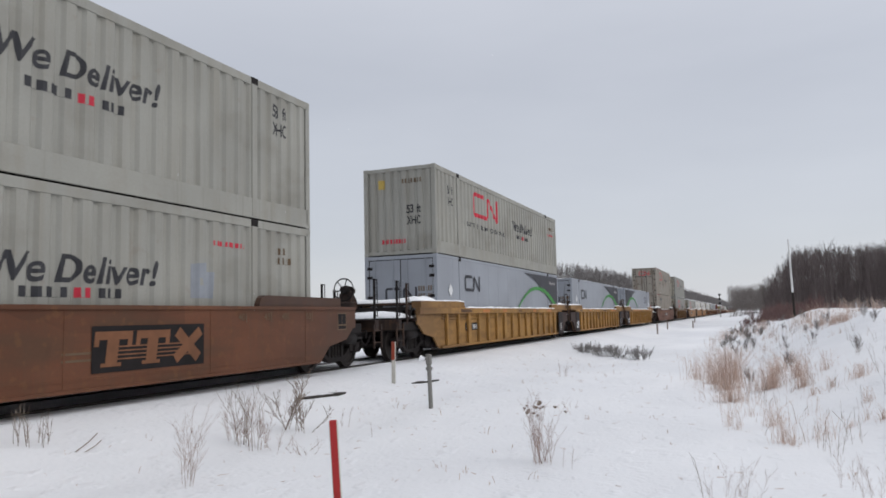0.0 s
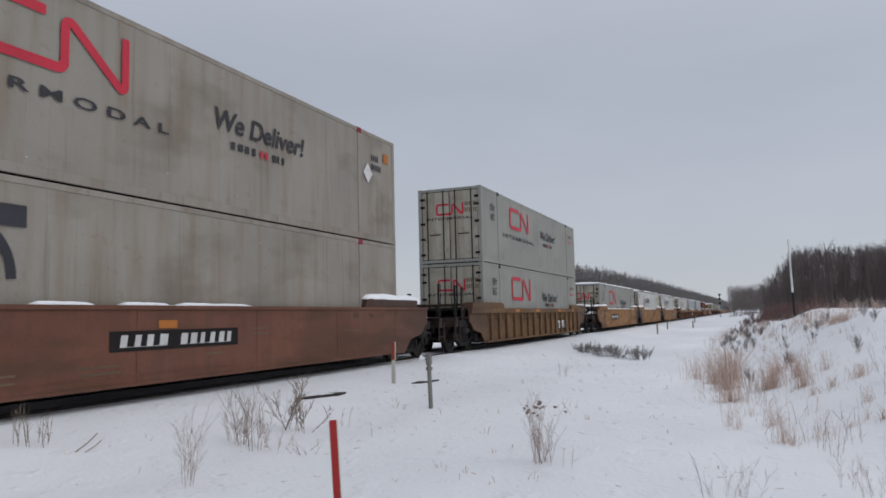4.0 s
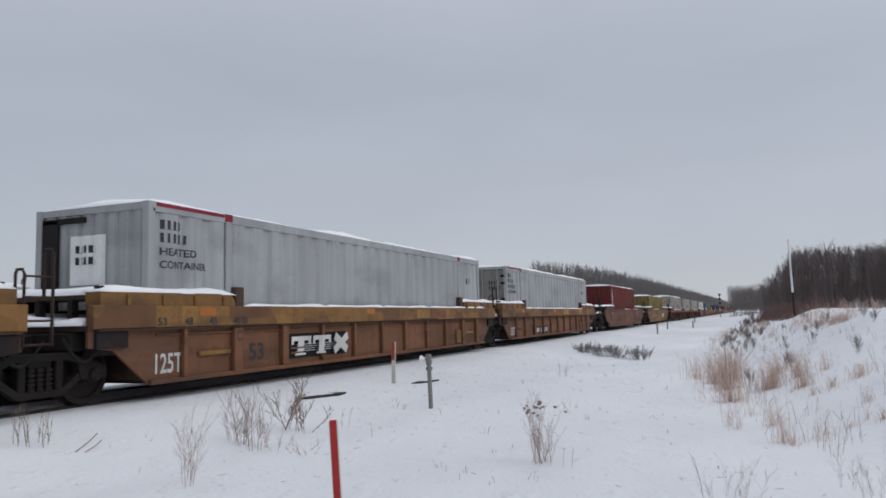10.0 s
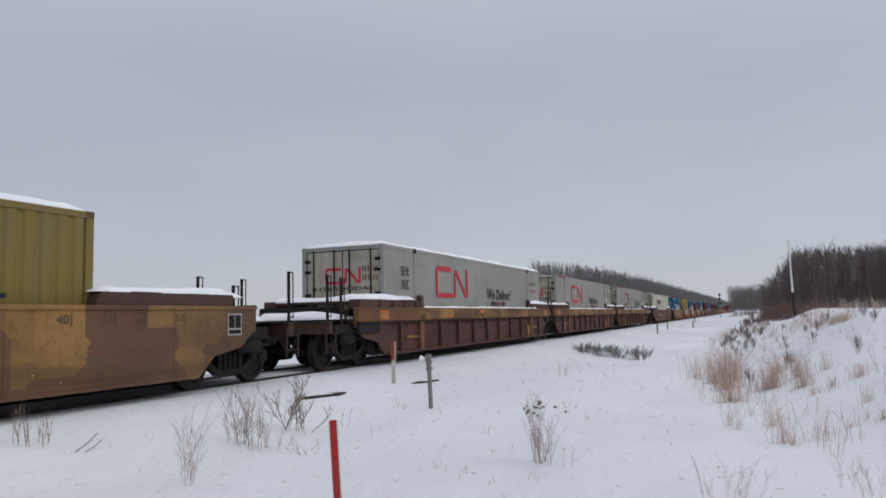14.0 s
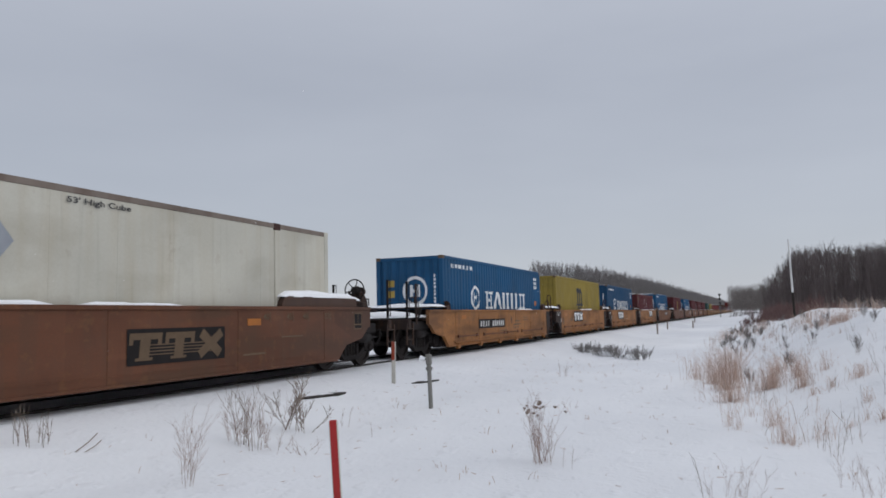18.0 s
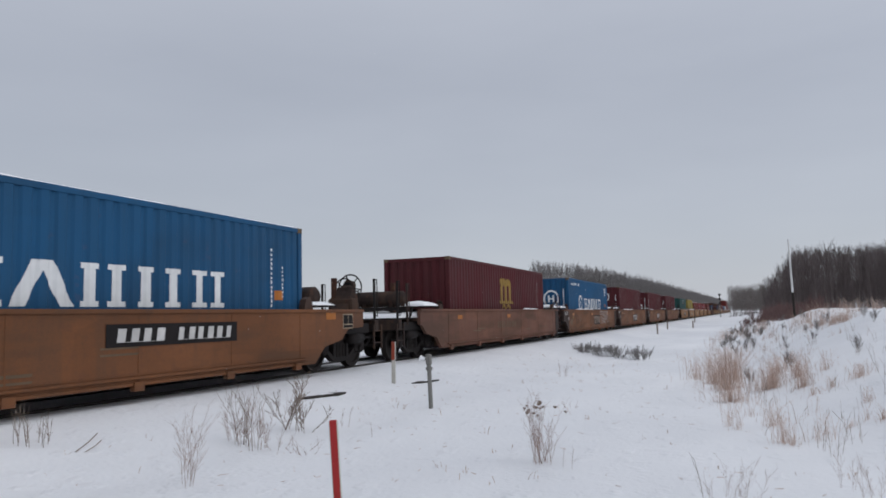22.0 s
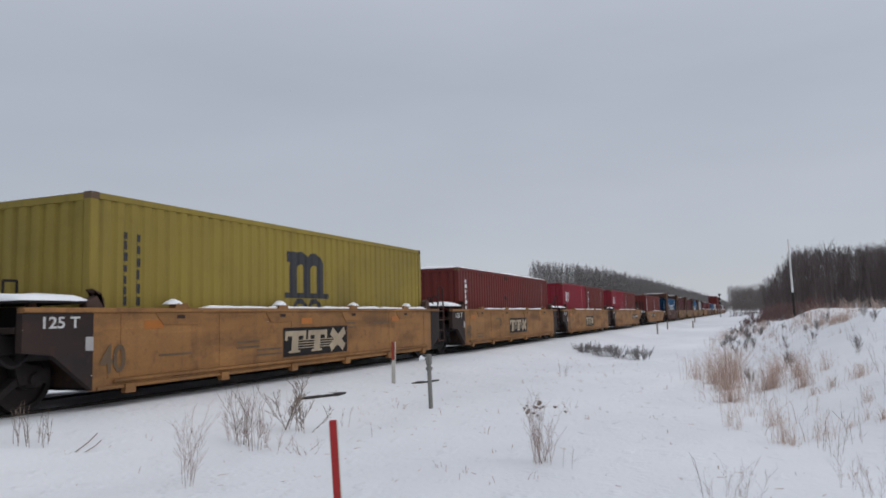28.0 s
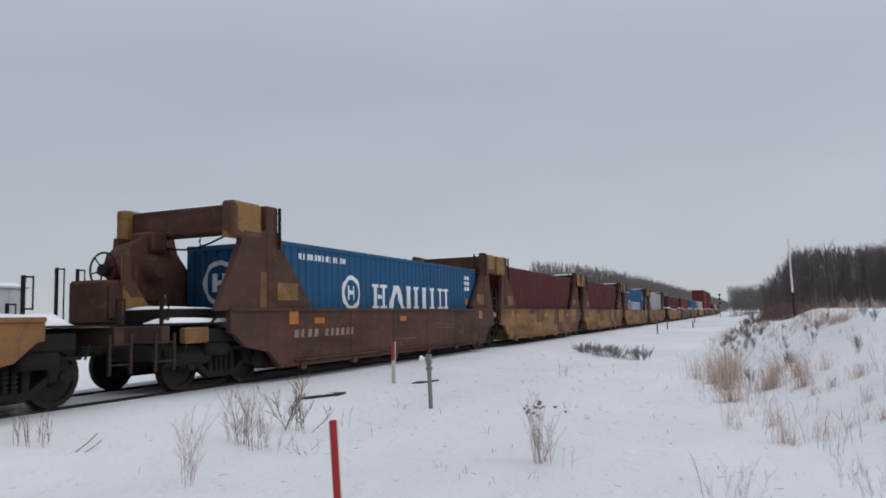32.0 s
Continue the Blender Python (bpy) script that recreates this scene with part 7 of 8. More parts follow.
for pts, wd in (([(5.22, 2.44), (5.42, 2.42), (5.72, 2.36)], [0.08, 0.2, 0.06]), ([(5.18, 1.68), (5.3, 1.60), (5.45, 1.58), (5.6, 1.48)], [0.06, 0.17, 0.12, 0.05]), ([(2.3, 2.42), (2.55, 2.38)], [0.1, 0.05])):
    decal("stain", s_stroke(pts, wd), c, P["dark_end"], 0, 0, X40, label="dark scuffed patch of bare primer")
marks_column(c, 0.62, "m_white", 7, 0.26, 0.95, 1.3)
marks_numbers(c, 12.19)
for i, (s, mat) in enumerate(((611.1, "red"), (617.35, "rust_red"), (626.7, "red"), (632.9, "rust_red"))):
    c = container(s, 0.31, 6.058, mat, ("bright red" if mat == "red" else "brick-red") + " corrugated 20-foot container", H=2.591, snow=0.0, seed=34 + i)
    if mat == "red":
        decal("lettering", s_bars(3, 0.95, 0.5, 0.7), c, P["m_white"], 0.75, 1.6, X40)
    else:
        marks_column(c, 0.62, "m_white", 7, 0.24, 0.95, 1.35)
    marks_numbers(c, 6.06)

well_car(652.9, 12.7, "smooth", "tan", "coupler", "coupler", "yellow-tan steel well car holding two short containers", top=1.32, plate=(2.2, 0.74, 2.6, 0.34, True), crest=(9.2, 0.6, 1.8, 0.5, False, "m_faded"), big=("40", 0.0, 0.46, 0.48, 0.42, "m_faded"), seed=41, brake=False)
for i, s in enumerate((646.6, 652.95)):
    c = container(s, 0.31, 6.058, "rust_red", "brick-red corrugated 20-foot container", H=2.591, snow=0.0, seed=38 + i)
    marks_column(c, 0.68, "m_white", 7, 0.3, 0.9, 1.35)
    marks_numbers(c, 6.06)

N5 = (666.75, 682.5, 698.3, 714.2, 730.0)
for i, s in enumerate(N5):
    well_car(s + 6.1, 12.4, "high", "bulk" if i == 0 else "bulk_yellow", "coupler" if i == 0 else "joint", "coupler" if i == 4 else "joint", "rust-brown well car with tall steel bulkheads at its ends", top=1.46, gap_a=3.4, brake="lead" if i == 0 else False, plate=(0.1, 0.78, 2.9, 0.28, False) if i == 0 else None, seed=42 + i)
for i, (mat, what) in enumerate((("blue", "blue"), ("maroon", "maroon"), ("maroon", "maroon"), ("blue", "blue"), ("heated", "grey"))):
    c = container(N5[i], 0.31 if i == 0 else 0.33, 12.192, mat, what + " corrugated 40-foot container between tall bulkheads", H=2.591 if i == 0 else 2.896, snow=0.02, seed=40 + i)
    if mat == "blue":
        marks_ring(c, drop=0.28 if i == 0 else 0, end_x=-0.35 if i == 0 else 0.2)

# the far tail
TAIL = ((749.6, 16.154, "maroon", 1), (769.2, 16.154, "rust_red", 1), (788.8, 16.154, "blue", 1), (812.3, 16.154, "heated", 1), (835.8, 16.154, "rust_red", 2), (855.4, 16.154, "rust_red", 2), (875.0, 16.154, "maroon", 1), (898.6, 16.154, "heated", 1), (922.2, 16.154, "maroon", 1))
for i, (s, L, mat, high) in enumerate(TAIL):
    well_car(s + L / 2, L, "smooth", "brown" if i % 3 else "tan", "coupler" if i in (0, 3, 4, 7, 8) else "joint", "coupler" if i in (2, 3, 6, 7, 8) else "joint", "distant weathered steel well car with smooth sides", seed=50 + i)
    for k in range(high):
        container(s, 0.33 + 2.905 * k, L, mat, "distant corrugated 53-foot container", corr=0.45, posts=True, snow=0.05 if k == high - 1 else 0, seed=45 + i)

# ---- plants ----
BARK = twig_mat("grey_brown_bark", (0.165, 0.138, 0.134), (0.098, 0.078, 0.076))
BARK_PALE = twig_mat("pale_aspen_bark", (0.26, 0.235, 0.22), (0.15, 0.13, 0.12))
# pale bark: distance haze put into the colour, frost on the shrub
BARK_FROST_HAZE = twig_mat("frost_and_haze_twigs", (0.29, 0.272, 0.265), (0.20, 0.186, 0.18))
BARK_RED = twig_mat("reddish_twigs", (0.22, 0.135, 0.125), (0.14, 0.092, 0.087))
STRAW = twig_mat("dry_straw", (0.68, 0.53, 0.45), (0.47, 0.335, 0.265))
STALK_PINK = twig_mat("pale_dead_twigs", (0.42, 0.31, 0.27), (0.30, 0.215, 0.18))
STALK = twig_mat("dead_brown_stalks", (0.30, 0.235, 0.19), (0.19, 0.145, 0.115))


def tube(V, F, p0, p1, r0, r1, sides=3):
    d = (p1 - p0)
    if d.length < 1e-6:
        return
    k = len(V)
    if sides == 1:
        # a fine twig far away: one sliver that ends in a point
        a = d.cross(Vector((math.sin(k), math.cos(k), 0.2))).normalized() * r0
        V += [tuple(p0 - a), tuple(p0 + a), tuple(p1)]
        F.append((k, k + 1, k + 2))
        return
    a = d.orthogonal().normalized()
    b = d.normalized().cross(a)
    for p, r in ((p0, r0), (p1, r1)):
        for i in range(sides):
            t = 2 * math.pi * i / sides
            V.append(tuple(p + a * (r * math.cos(t)) + b * (r * math.sin(t))))
    for i in range(sides):
        j = (i + 1) % sides
        F.append((k + i, k + j, k + sides + j, k + sides + i))


def grow(V, F, rng, p, d, length, r, level, spread_, sides=3, twig=0.006):
    """A limb that bends and forks into thinner ones."""
    steps = 4 if level > 1 else 2
    for i in range(steps):
        q = p + d * (length / steps)
        r1 = max(twig, r * (1 - 0.8 * (i + 1) / steps)) if level else twig
        tube(V, F, p, q, max(r, twig), r1, sides if level > 1 or sides == 1 else 3)
        if level and i >= (1 if level > 1 else 0):
            for _ in range(rng.choice((2, 3)) if level > 1 else 3):
                side = Vector((rng.uniform(-1, 1), rng.uniform(-1, 1), rng.uniform(-0.2, 0.9)))
                nd = (d + side.normalized() * spread_).normalized()
                grow(V, F, rng, p.lerp(q, rng.random()), nd, length * rng.uniform(0.32, 0.5), r * 0.4, level - 1, spread_, sides, twig)
        p, r = q, r1
        d = (d + Vector((rng.uniform(-0.14, 0.14), rng.uniform(-0.14, 0.14), 0.05))).normalized()


def tree_data(seed, height, twig, limbs=5, sides=3):
    """A slender bare aspen: straight trunk, short rising limbs, a feathery top."""
    rng = random.Random(seed)
    trunk, crown = ([], []), ([], [])
    p, d = Vector((0, 0, -0.3)), Vector((rng.uniform(-0.05, 0.05), rng.uniform(-0.05, 0.05), 1)).normalized()
    r, steps = height * 0.0085, 10
    for i in range(steps):
        q = p + d * (height / steps)
        r1 = max(twig, height * 0.0085 * (1 - (i + 1) / steps))
        tube(*trunk, p, q, r, r1, 1 if sides == 1 else 5)
        if i >= 2:
            for _ in range(limbs):
                a = rng.uniform(0, 2 * math.pi)
                nd = Vector((math.cos(a), math.sin(a), rng.uniform(1.2, 2.6))).normalized()
                b0 = p.lerp(q, rng.random())
                ln = height * rng.uniform(0.10, 0.2) * (1.2 - 0.6 * i / steps)
                grow(*crown, rng, b0, nd, ln, max(twig, r * 0.4), 1, 0.5, sides, twig)
                for _k in range(2):
                    nd2 = (nd + Vector((rng.uniform(-0.4, 0.4), rng.uniform(-0.4, 0.4), 0.5))).normalized()
                    grow(*crown, rng, b0 + nd * ln * rng.uniform(0.3, 0.8), nd2, ln * 0.7, twig, 1, 0.4, sides, twig * 0.8)
        p, r = q, r1
        d = (d + Vector((rng.uniform(-0.06, 0.06), rng.uniform(-0.06, 0.06), 0.12))).normalized()
    return trunk, crown


def shrub_data(seed, height, stems, level, twig, wide=0.5, sides=3):
    rng = random.Random(seed)
    V, F = [], []
    for _ in range(stems):
        a = rng.uniform(0, 2 * math.pi)
        lean = rng.uniform(0.05, wide)
        d = Vector((math.cos(a) * lean, math.sin(a) * lean, 1)).normalized()
        p = Vector((math.cos(a) * rng.uniform(0, 0.12) * height, math.sin(a) * rng.uniform(0, 0.12) * height, -0.05))
        grow(V, F, rng, p, d, height * rng.uniform(0.6, 1.0), twig * 2.0, level, 0.5, sides, twig)
    return V, F


def blades(rng, V, F, x, y, z, count, height, spread_, width=0.003):
    """Fine bent straws; each has a bowed stem and a drooping tip."""
    for _ in range(count):
        a, rr = rng.uniform(0, 6.283), abs(rng.gauss(0, spread_))
        bx, by = x + rr * math.cos(a), y + rr * math.sin(a)
        bz = ground_z(bx, by) - 0.03 if z is None else z - 0.03
        h = height * rng.uniform(0.35, 1.1)
        lean, la = abs(rng.gauss(0, 0.42)) * h, rng.uniform(0, 6.283)
        lx, ly = lean * math.cos(la), lean * math.sin(la)
        w = width * rng.uniform(0.6, 1.3)
        t = rng.uniform(0, math.pi)
        wx, wy = w * math.cos(t), w * math.sin(t)
        k = len(V)
        V += [(bx - wx, by - wy, bz), (bx + wx, by + wy, bz), (bx + lx * 0.3 + wx * 0.8, by + ly * 0.3 + wy * 0.8, bz + h * 0.55), (bx + lx * 0.3 - wx * 0.8, by + ly * 0.3 - wy * 0.8, bz + h * 0.55)]
        V += [(bx + lx * 0.8 + wx * 0.9, by + ly * 0.8 + wy * 0.9, bz + h * 0.9), (bx + lx * 0.8 - wx * 0.9, by + ly * 0.8 - wy * 0.9, bz + h * 0.9), (bx + lx * 1.5, by + ly * 1.5, bz + h * rng.uniform(0.88, 1.05))]
        F += [(k, k + 1, k + 2, k + 3), (k + 3, k + 2, k + 4, k + 5), (k + 5, k + 4, k + 6)]


def forest(name, places, shapes, mat, label):
    """Many bare trees in one mesh: places are (x, y, z, shape, scale, turn)."""
    VS, FS, base = [], [], 0
    for x, y, z, k, sc, tn in places:
        V, F = shapes[k]
        c, s_ = math.cos(tn), math.sin(tn)
        a = V * sc
        VS.append(np.stack([a[:, 0] * c - a[:, 1] * s_ + x, a[:, 0] * s_ + a[:, 1] * c + y, a[:, 2] + z], 1))
        FS.append(F + base)
        base += len(V)
    V, F = np.concatenate(VS), np.concatenate(FS)
    me = bpy.data.meshes.new(name)
    me.vertices.add(len(V))
    me.vertices.foreach_set("co", V.astype(np.float32).ravel())
    me.loops.add(F.size)
    me.loops.foreach_set("vertex_index", F.astype(np.int32).ravel())
    me.polygons.add(len(F))
    me.polygons.foreach_set("loop_start", np.arange(0, F.size, F.shape[1], dtype=np.int32))
    me.update(calc_edges=True)
    me.materials.append(mat)
    return tagged(new(name, me), label, "trees", kind="stuff")


# bare trees of the wood
TREES = [tree_data(100 + i, 10.0, 0.0075, 4) for i in range(6)]


def whole(trees):
    return [(np.array(tv + cv), np.array(tf + [tuple(i + len(tv) for i in f) for f in cf])) for (tv, tf), (cv, cf) in trees]


WHOLE = whole([tree_data(140 + i, 10.0, 0.014, 3, 1) for i in range(6)])
DISTANT = whole([tree_data(160 + i, 10.0, 0.026, 2, 1) for i in range(6)])
rng = random.Random(5)
near_trees = []
for i, ((tv, tf), (cv, cf)) in enumerate(TREES):
    t = tagged(new("bare_tree"), "leafless pale-barked tree at the edge of the wood", "tree", "bare trees at the wood's edge")
    part("trunk", raw_mesh("trunk", tv, tf, BARK_PALE), t)
    part("crown", raw_mesh("crown", cv, cf, BARK), t)
    near_trees.append(t)
used = set()


def place_tree(k, x, y, sc, tn):
    k %= len(near_trees)
    m = pose(x, y, ground_z(x, y), 0, 0, tn)
    ob = copy_thing(near_trees[k], m) if k in used else near_trees[k]
    used.add(k)
    ob.matrix_basis = m @ Matrix.Diagonal((sc, sc, sc, 1))
    return ob


def edge_height(x):
    """The wood's edge steps down towards the line."""
    return 0.46 + 0.32 * smooth(2.0, 6.2, x)


for i in range(44):
    x = 2.4 + i * 0.42 + rng.uniform(-0.3, 0.3)
    place_tree(i, x, 86 + rng.uniform(-3, 5) + 0.1 * i, rng.uniform(0.84, 0.98) * edge_height(x), rng.uniform(0, 360))
wood = []
for y in np.linspace(88, 132, 640):
    x = rng.uniform(2.6, 30)
    wood.append((x, y, -0.3, rng.randrange(6), rng.uniform(0.86, 1.03) * edge_height(x * 90 / y) * y / 95, rng.uniform(0, 6.28)))
forest("wood", wood, WHOLE, BARK, "dense leafless winter wood")
under = [(rng.uniform(2.2, 26), rng.uniform(84, 100), -0.2, rng.randrange(6), rng.uniform(0.2, 0.42), rng.uniform(0, 6.28)) for _ in range(240)]
forest("undergrowth", under, DISTANT, BARK, "thick leafless undergrowth in the wood")
far = [(rng.uniform(-4.2, 22), y, -0.4, rng.randrange(6), rng.uniform(0.70, 0.84), rng.uniform(0, 6.28)) for y in np.linspace(205, 300, 900)]
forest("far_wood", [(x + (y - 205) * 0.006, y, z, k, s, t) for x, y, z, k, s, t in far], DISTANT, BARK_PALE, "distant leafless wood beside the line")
row = []
BELT_Y, BELT_X = (180, 189, 212, 291, 390, 513, 800, 1300), (-50, -50, -42, -37, -35, -33, -29, -25)
for i in range(2600):
    y = 180 * (1 + i / 2600) ** 2.8
    x = float(np.interp(y, BELT_Y, BELT_X)) - abs(rng.gauss(0, 5))
    if x < -0.276 * y:
        continue
    row.append((x, y + rng.uniform(0, 4), -0.5, rng.randrange(6), rng.uniform(1.38, 1.56), rng.uniform(0, 6.28)))
# haze over the belt lies in its pale bark colour
forest("tree_belt", row, DISTANT, BARK_FROST_HAZE, "long belt of leafless trees beyond the railway")

line_ = []
for i in range(420):
    a = radians(rng.uniform(30, 66))
    r = rng.uniform(640, 700)
    line_.append((-r * math.sin(a), r * math.cos(a), -0.8, rng.randrange(6), rng.uniform(0.45, 0.9), rng.uniform(0, 6.28)))
forest("tree_line", line_, DISTANT, BARK_FROST_HAZE, "low distant tree line across snowy fields")

# shrubs by the wood and on the bank
RED = [shrub_data(200 + i, 2.0, 13, 2, 0.011, 0.5, 1) for i in range(3)]
RED_NP = [(np.array(v), np.array(f)) for v, f in RED]
red = []
for i in range(120):
    y = rng.uniform(52, 82)
    u = rng.random()
    x = 0.2 + rng.uniform(-0.5, 0.9) + (0.09 * y + 0.4) * u
    red.append((x, y, ground_z(x, y), rng.randrange(3), rng.uniform(0.28, 0.7) * (0.55 + 0.45 * min(1, u * 4)), rng.uniform(0, 6.28)))
tagged(forest("red_shrubs", red, RED_NP, BARK_RED, "tangled leafless red-stemmed shrubs in snow"), category="shrubs")
low = []
for i in range(26):
    y = rng.uniform(28, 52)
    x = toe(y) + rng.uniform(0.5, 2.2)
    low.append((x, y, ground_z(x, y), rng.randrange(3), rng.uniform(0.10, 0.2), rng.uniform(0, 6.28)))
for i in range(46):
    y = rng.uniform(16, 60)
    x = toe(y) + rng.uniform(0.6, 1.5 + 0.11 * y)
    low.append((x, y, ground_z(x, y), rng.randrange(3), rng.uniform(0.09, 0.17), rng.uniform(0, 6.28)))
tagged(forest("bank_brush", low, RED_NP, BARK_PALE, "low dead brush poking out of the snowy bank"), category="shrubs")

V, F = [], []
rng = random.Random(8)
# dry grass on the bank: separate tufts with snow between, and a thin scatter
TUFTS = [(-0.76, 18.04, 260, 0.77, 0.18), (-0.48, 16.72, 420, 0.97, 0.2), (-0.31, 18.37, 260, 0.81, 0.14), (-0.36, 14.42, 260, 0.51, 0.22), (-1.22, 19.11, 130, 0.74, 0.17), (-0.32, 11.42, 60, 0.43, 0.07), (-0.2, 11.08, 50, 0.44, 0.05),
         (-0.02, 12.48, 70, 0.26, 0.16), (0.39, 15.5, 300, 0.65, 0.19), (0.27, 15.58, 120, 0.43, 0.15), (0.57, 17.55, 100, 0.51, 0.12), (0.85, 15.91, 180, 0.58, 0.14), (0.84, 14.61, 150, 0.46, 0.12), (0.94, 13.5, 60, 0.17, 0.18)]
TUFTS += [(1.31, 15.42, 50, 0.45, 0.06), (1.23, 13.61, 50, 0.24, 0.07), (1.64, 13.69, 110, 0.3, 0.11), (1.46, 11.55, 80, 0.25, 0.06), (1.33, 10.71, 30, 0.32, 0.04), (0.25, 11.46, 120, 0.44, 0.12), (0.34, 10.16, 150, 0.42, 0.08),
          (0.42, 9.97, 60, 0.27, 0.07), (0.73, 10.2, 70, 0.31, 0.11), (0.83, 10.43, 40, 0.35, 0.06), (1.11, 10.56, 80, 0.14, 0.1), (1.48, 10.57, 100, 0.21, 0.06), (2.05, 24.47, 260, 0.37, 0.23), (2.25, 23.22, 260, 0.35, 0.19), (2.32, 21.53, 240, 0.35, 0.2)]
for x, y, n, h, sp in TUFTS:
    blades(rng, V, F, x, y, None, int(n * (0.85 if y > 13 else 0.55)), h, sp, 0.0022 if y > 13 else 0.0016)
    blades(rng, V, F, x, y, None, n // 9, h * 0.7, sp * 2.0, 0.0020)
for _ in range(90):
    y = rng.uniform(9, 34)
    x = toe(y) + abs(rng.gauss(0.8, 2.0))
    blades(rng, V, F, x, y, None, rng.randrange(3, 14), rng.uniform(0.15, 0.4), 0.1, 0.0024)
for _ in range(22):
    y = rng.uniform(22, 36)
    x = rng.uniform(0.05, 0.2) * y
    blades(rng, V, F, x, y, None, rng.randrange(14, 60), rng.uniform(0.3, 0.55), 0.25, 0.0034)
for _ in range(20):
    y = rng.uniform(28, 60)
    x = toe(y) + abs(rng.gauss(1.2, 2.0))
    blades(rng, V, F, x, y, None, 40, rng.uniform(0.35, 0.6), 0.35, 0.004)
tagged(new("dry_grass", raw_mesh("dry_grass", V, F, STRAW)), "tufts of tall dry straw-coloured grass in snow", "grass", kind="stuff")


V, F = [], []
rng = random.Random(88)
for _ in range(420):
    y = rng.uniform(8.5, 46)
    x = toe(y) + abs(rng.gauss(0.6, 2.6))
    blades(rng, V, F, x, y, None, rng.randrange(1, 5), rng.uniform(0.1, 0.38), 0.09, 0.0016 + 0.00007 * y)
tagged(new("bank_stalks", raw_mesh("bank_stalks", V, F, STALK)), "scattered thin dead stalks on the snowy bank", "weeds", kind="stuff")


def sprig(V, F, rng, p, d, length, r, level):
    """A thin stalk with a few finer side twigs."""
    steps = 5
    for i in range(steps):
        q = p + d * (length / steps)
        tube(V, F, p, q, r * (1 - 0.13 * i), r * (1 - 0.13 * (i + 1)), 4)
        if level and i >= 1:
            for _ in range(rng.choice((0, 1, 1, 2)) + (1 if level > 1 else 0)):
                a = rng.uniform(0, 6.283)
                nd = (d * rng.uniform(0.7, 1.2) + Vector((math.cos(a), math.sin(a), 0.1)) * rng.uniform(0.35, 0.8)).normalized()
                sprig(V, F, rng, p.lerp(q, rng.random()), nd, length * rng.uniform(0.18, 0.38), r * 0.62, level - 1)
        p = q
        d = (d + Vector((rng.uniform(-0.12, 0.12), rng.uniform(-0.12, 0.12), 0.02))).normalized()


def weed(x, y, height, stems, level, twig, mat, label, seed, wide=0.3, heads=False, name="dead_weed"):
    ob = tagged(new(name), label, "weed", "dead weeds in the snow")
    ob.matrix_basis = pose(x, y, ground_z(x, y))
    rng = random.Random(seed)
    V, F = [], []
    for i in range(stems):
        a = rng.uniform(0, 6.283)
        lean = rng.uniform(0.02, wide)
        d = Vector((math.cos(a) * lean, math.sin(a) * lean, 1)).normalized()
        p = Vector((math.cos(a) * 0.08, math.sin(a) * 0.08, -0.04))
        hh = height * rng.uniform(0.55, 1.0)
        sprig(V, F, rng, p, d, hh, twig, level)
        if heads:
            tip = p + d * hh
            for _ in range(7):
                e = tip + Vector((rng.uniform(-0.05, 0.05), rng.uniform(-0.05, 0.05), rng.uniform(0, 0.03)))
                tube(V, F, tip - Vector((0, 0, 0.04)), e, 0.002, 0.006, 4)
    tagged(part("dead_growth", raw_mesh("dead_growth", V, F, mat), ob), kind="stuff")
    return ob


# tall seed-head weed: pale stems, each with a dark flat head
umbel = tagged(new("seed_head_weed"), "dead pale flower stalks with dark flat seed heads in snow", "weed", "dead weeds in the snow")
umbel.matrix_basis = pose(-2.27, 8.4, ground_z(-2.27, 8.4))
rng = random.Random(51)
V, F = [], []
for i in range(32):
    p = Vector((rng.gauss(0, 0.06), rng.gauss(0, 0.08), -0.04))
    d = Vector((rng.gauss(0.0, 0.22), rng.gauss(0, 0.16), 1)).normalized()
    hh = rng.uniform(0.33, 0.76)
    sprig(V, F, rng, p, d, hh, 0.0023, 2 if i % 3 == 0 else 1)
    if hh > 0.5:
        hv, hf = [], []
        for rr, zz in ((0.0015, 0.0), (0.008, 0.014), (0.024, 0.022), (0.021, 0.029), (0.003, 0.032)):
            hv += [(rr * (0.8 + 0.4 * rng.random()) * math.cos(k * math.pi / 4), rr * (0.8 + 0.4 * rng.random()) * math.sin(k * math.pi / 4), zz + rng.uniform(-0.002, 0.002)) for k in range(8)]
        hf = [(8 * q + k, 8 * q + (k + 1) % 8, 8 * q + 8 + (k + 1) % 8, 8 * q + 8 + k) for q in range(4) for k in range(8)]
        part("seed_head", raw_mesh("seed_head", hv, hf, STALK), umbel, tuple(p + d * hh - Vector((0, 0, 0.01))), label="dark flat seed head")
tagged(part("dead_growth", raw_mesh("dead_growth", V, F, STALK_PINK), umbel), kind="stuff")
weed(-1.93, 8.1, 0.34, 2, 1, 0.0022, STALK_PINK, "pale leaning straw in the snow", 52, 0.6)
for wx, wy, wh, ws, wk, tw in ((-6.42, 8.35, 0.72, 3, 2, 0.0036), (-6.3, 8.15, 0.74, 4, 12, 0.0040), (-6.22, 8.1, 0.72, 3, 13, 0.0040), (-6.02, 8.02, 0.74, 3, 14, 0.0044)):
    weed(wx, wy, wh, ws, 2, tw * 0.85, STALK, "thin dead brown twigs standing in snow", wk, 0.12)
for wx, wy, wk in ((-6.5, 8.3, 61), (-6.25, 8.2, 62), (-6.0, 8.15, 63), (-5.9, 8.3, 64)):
    weed(wx, wy, 0.62, 5, 2, 0.0022, STALK_PINK, "pale pinkish dead twigs standing in snow", wk, 0.3)
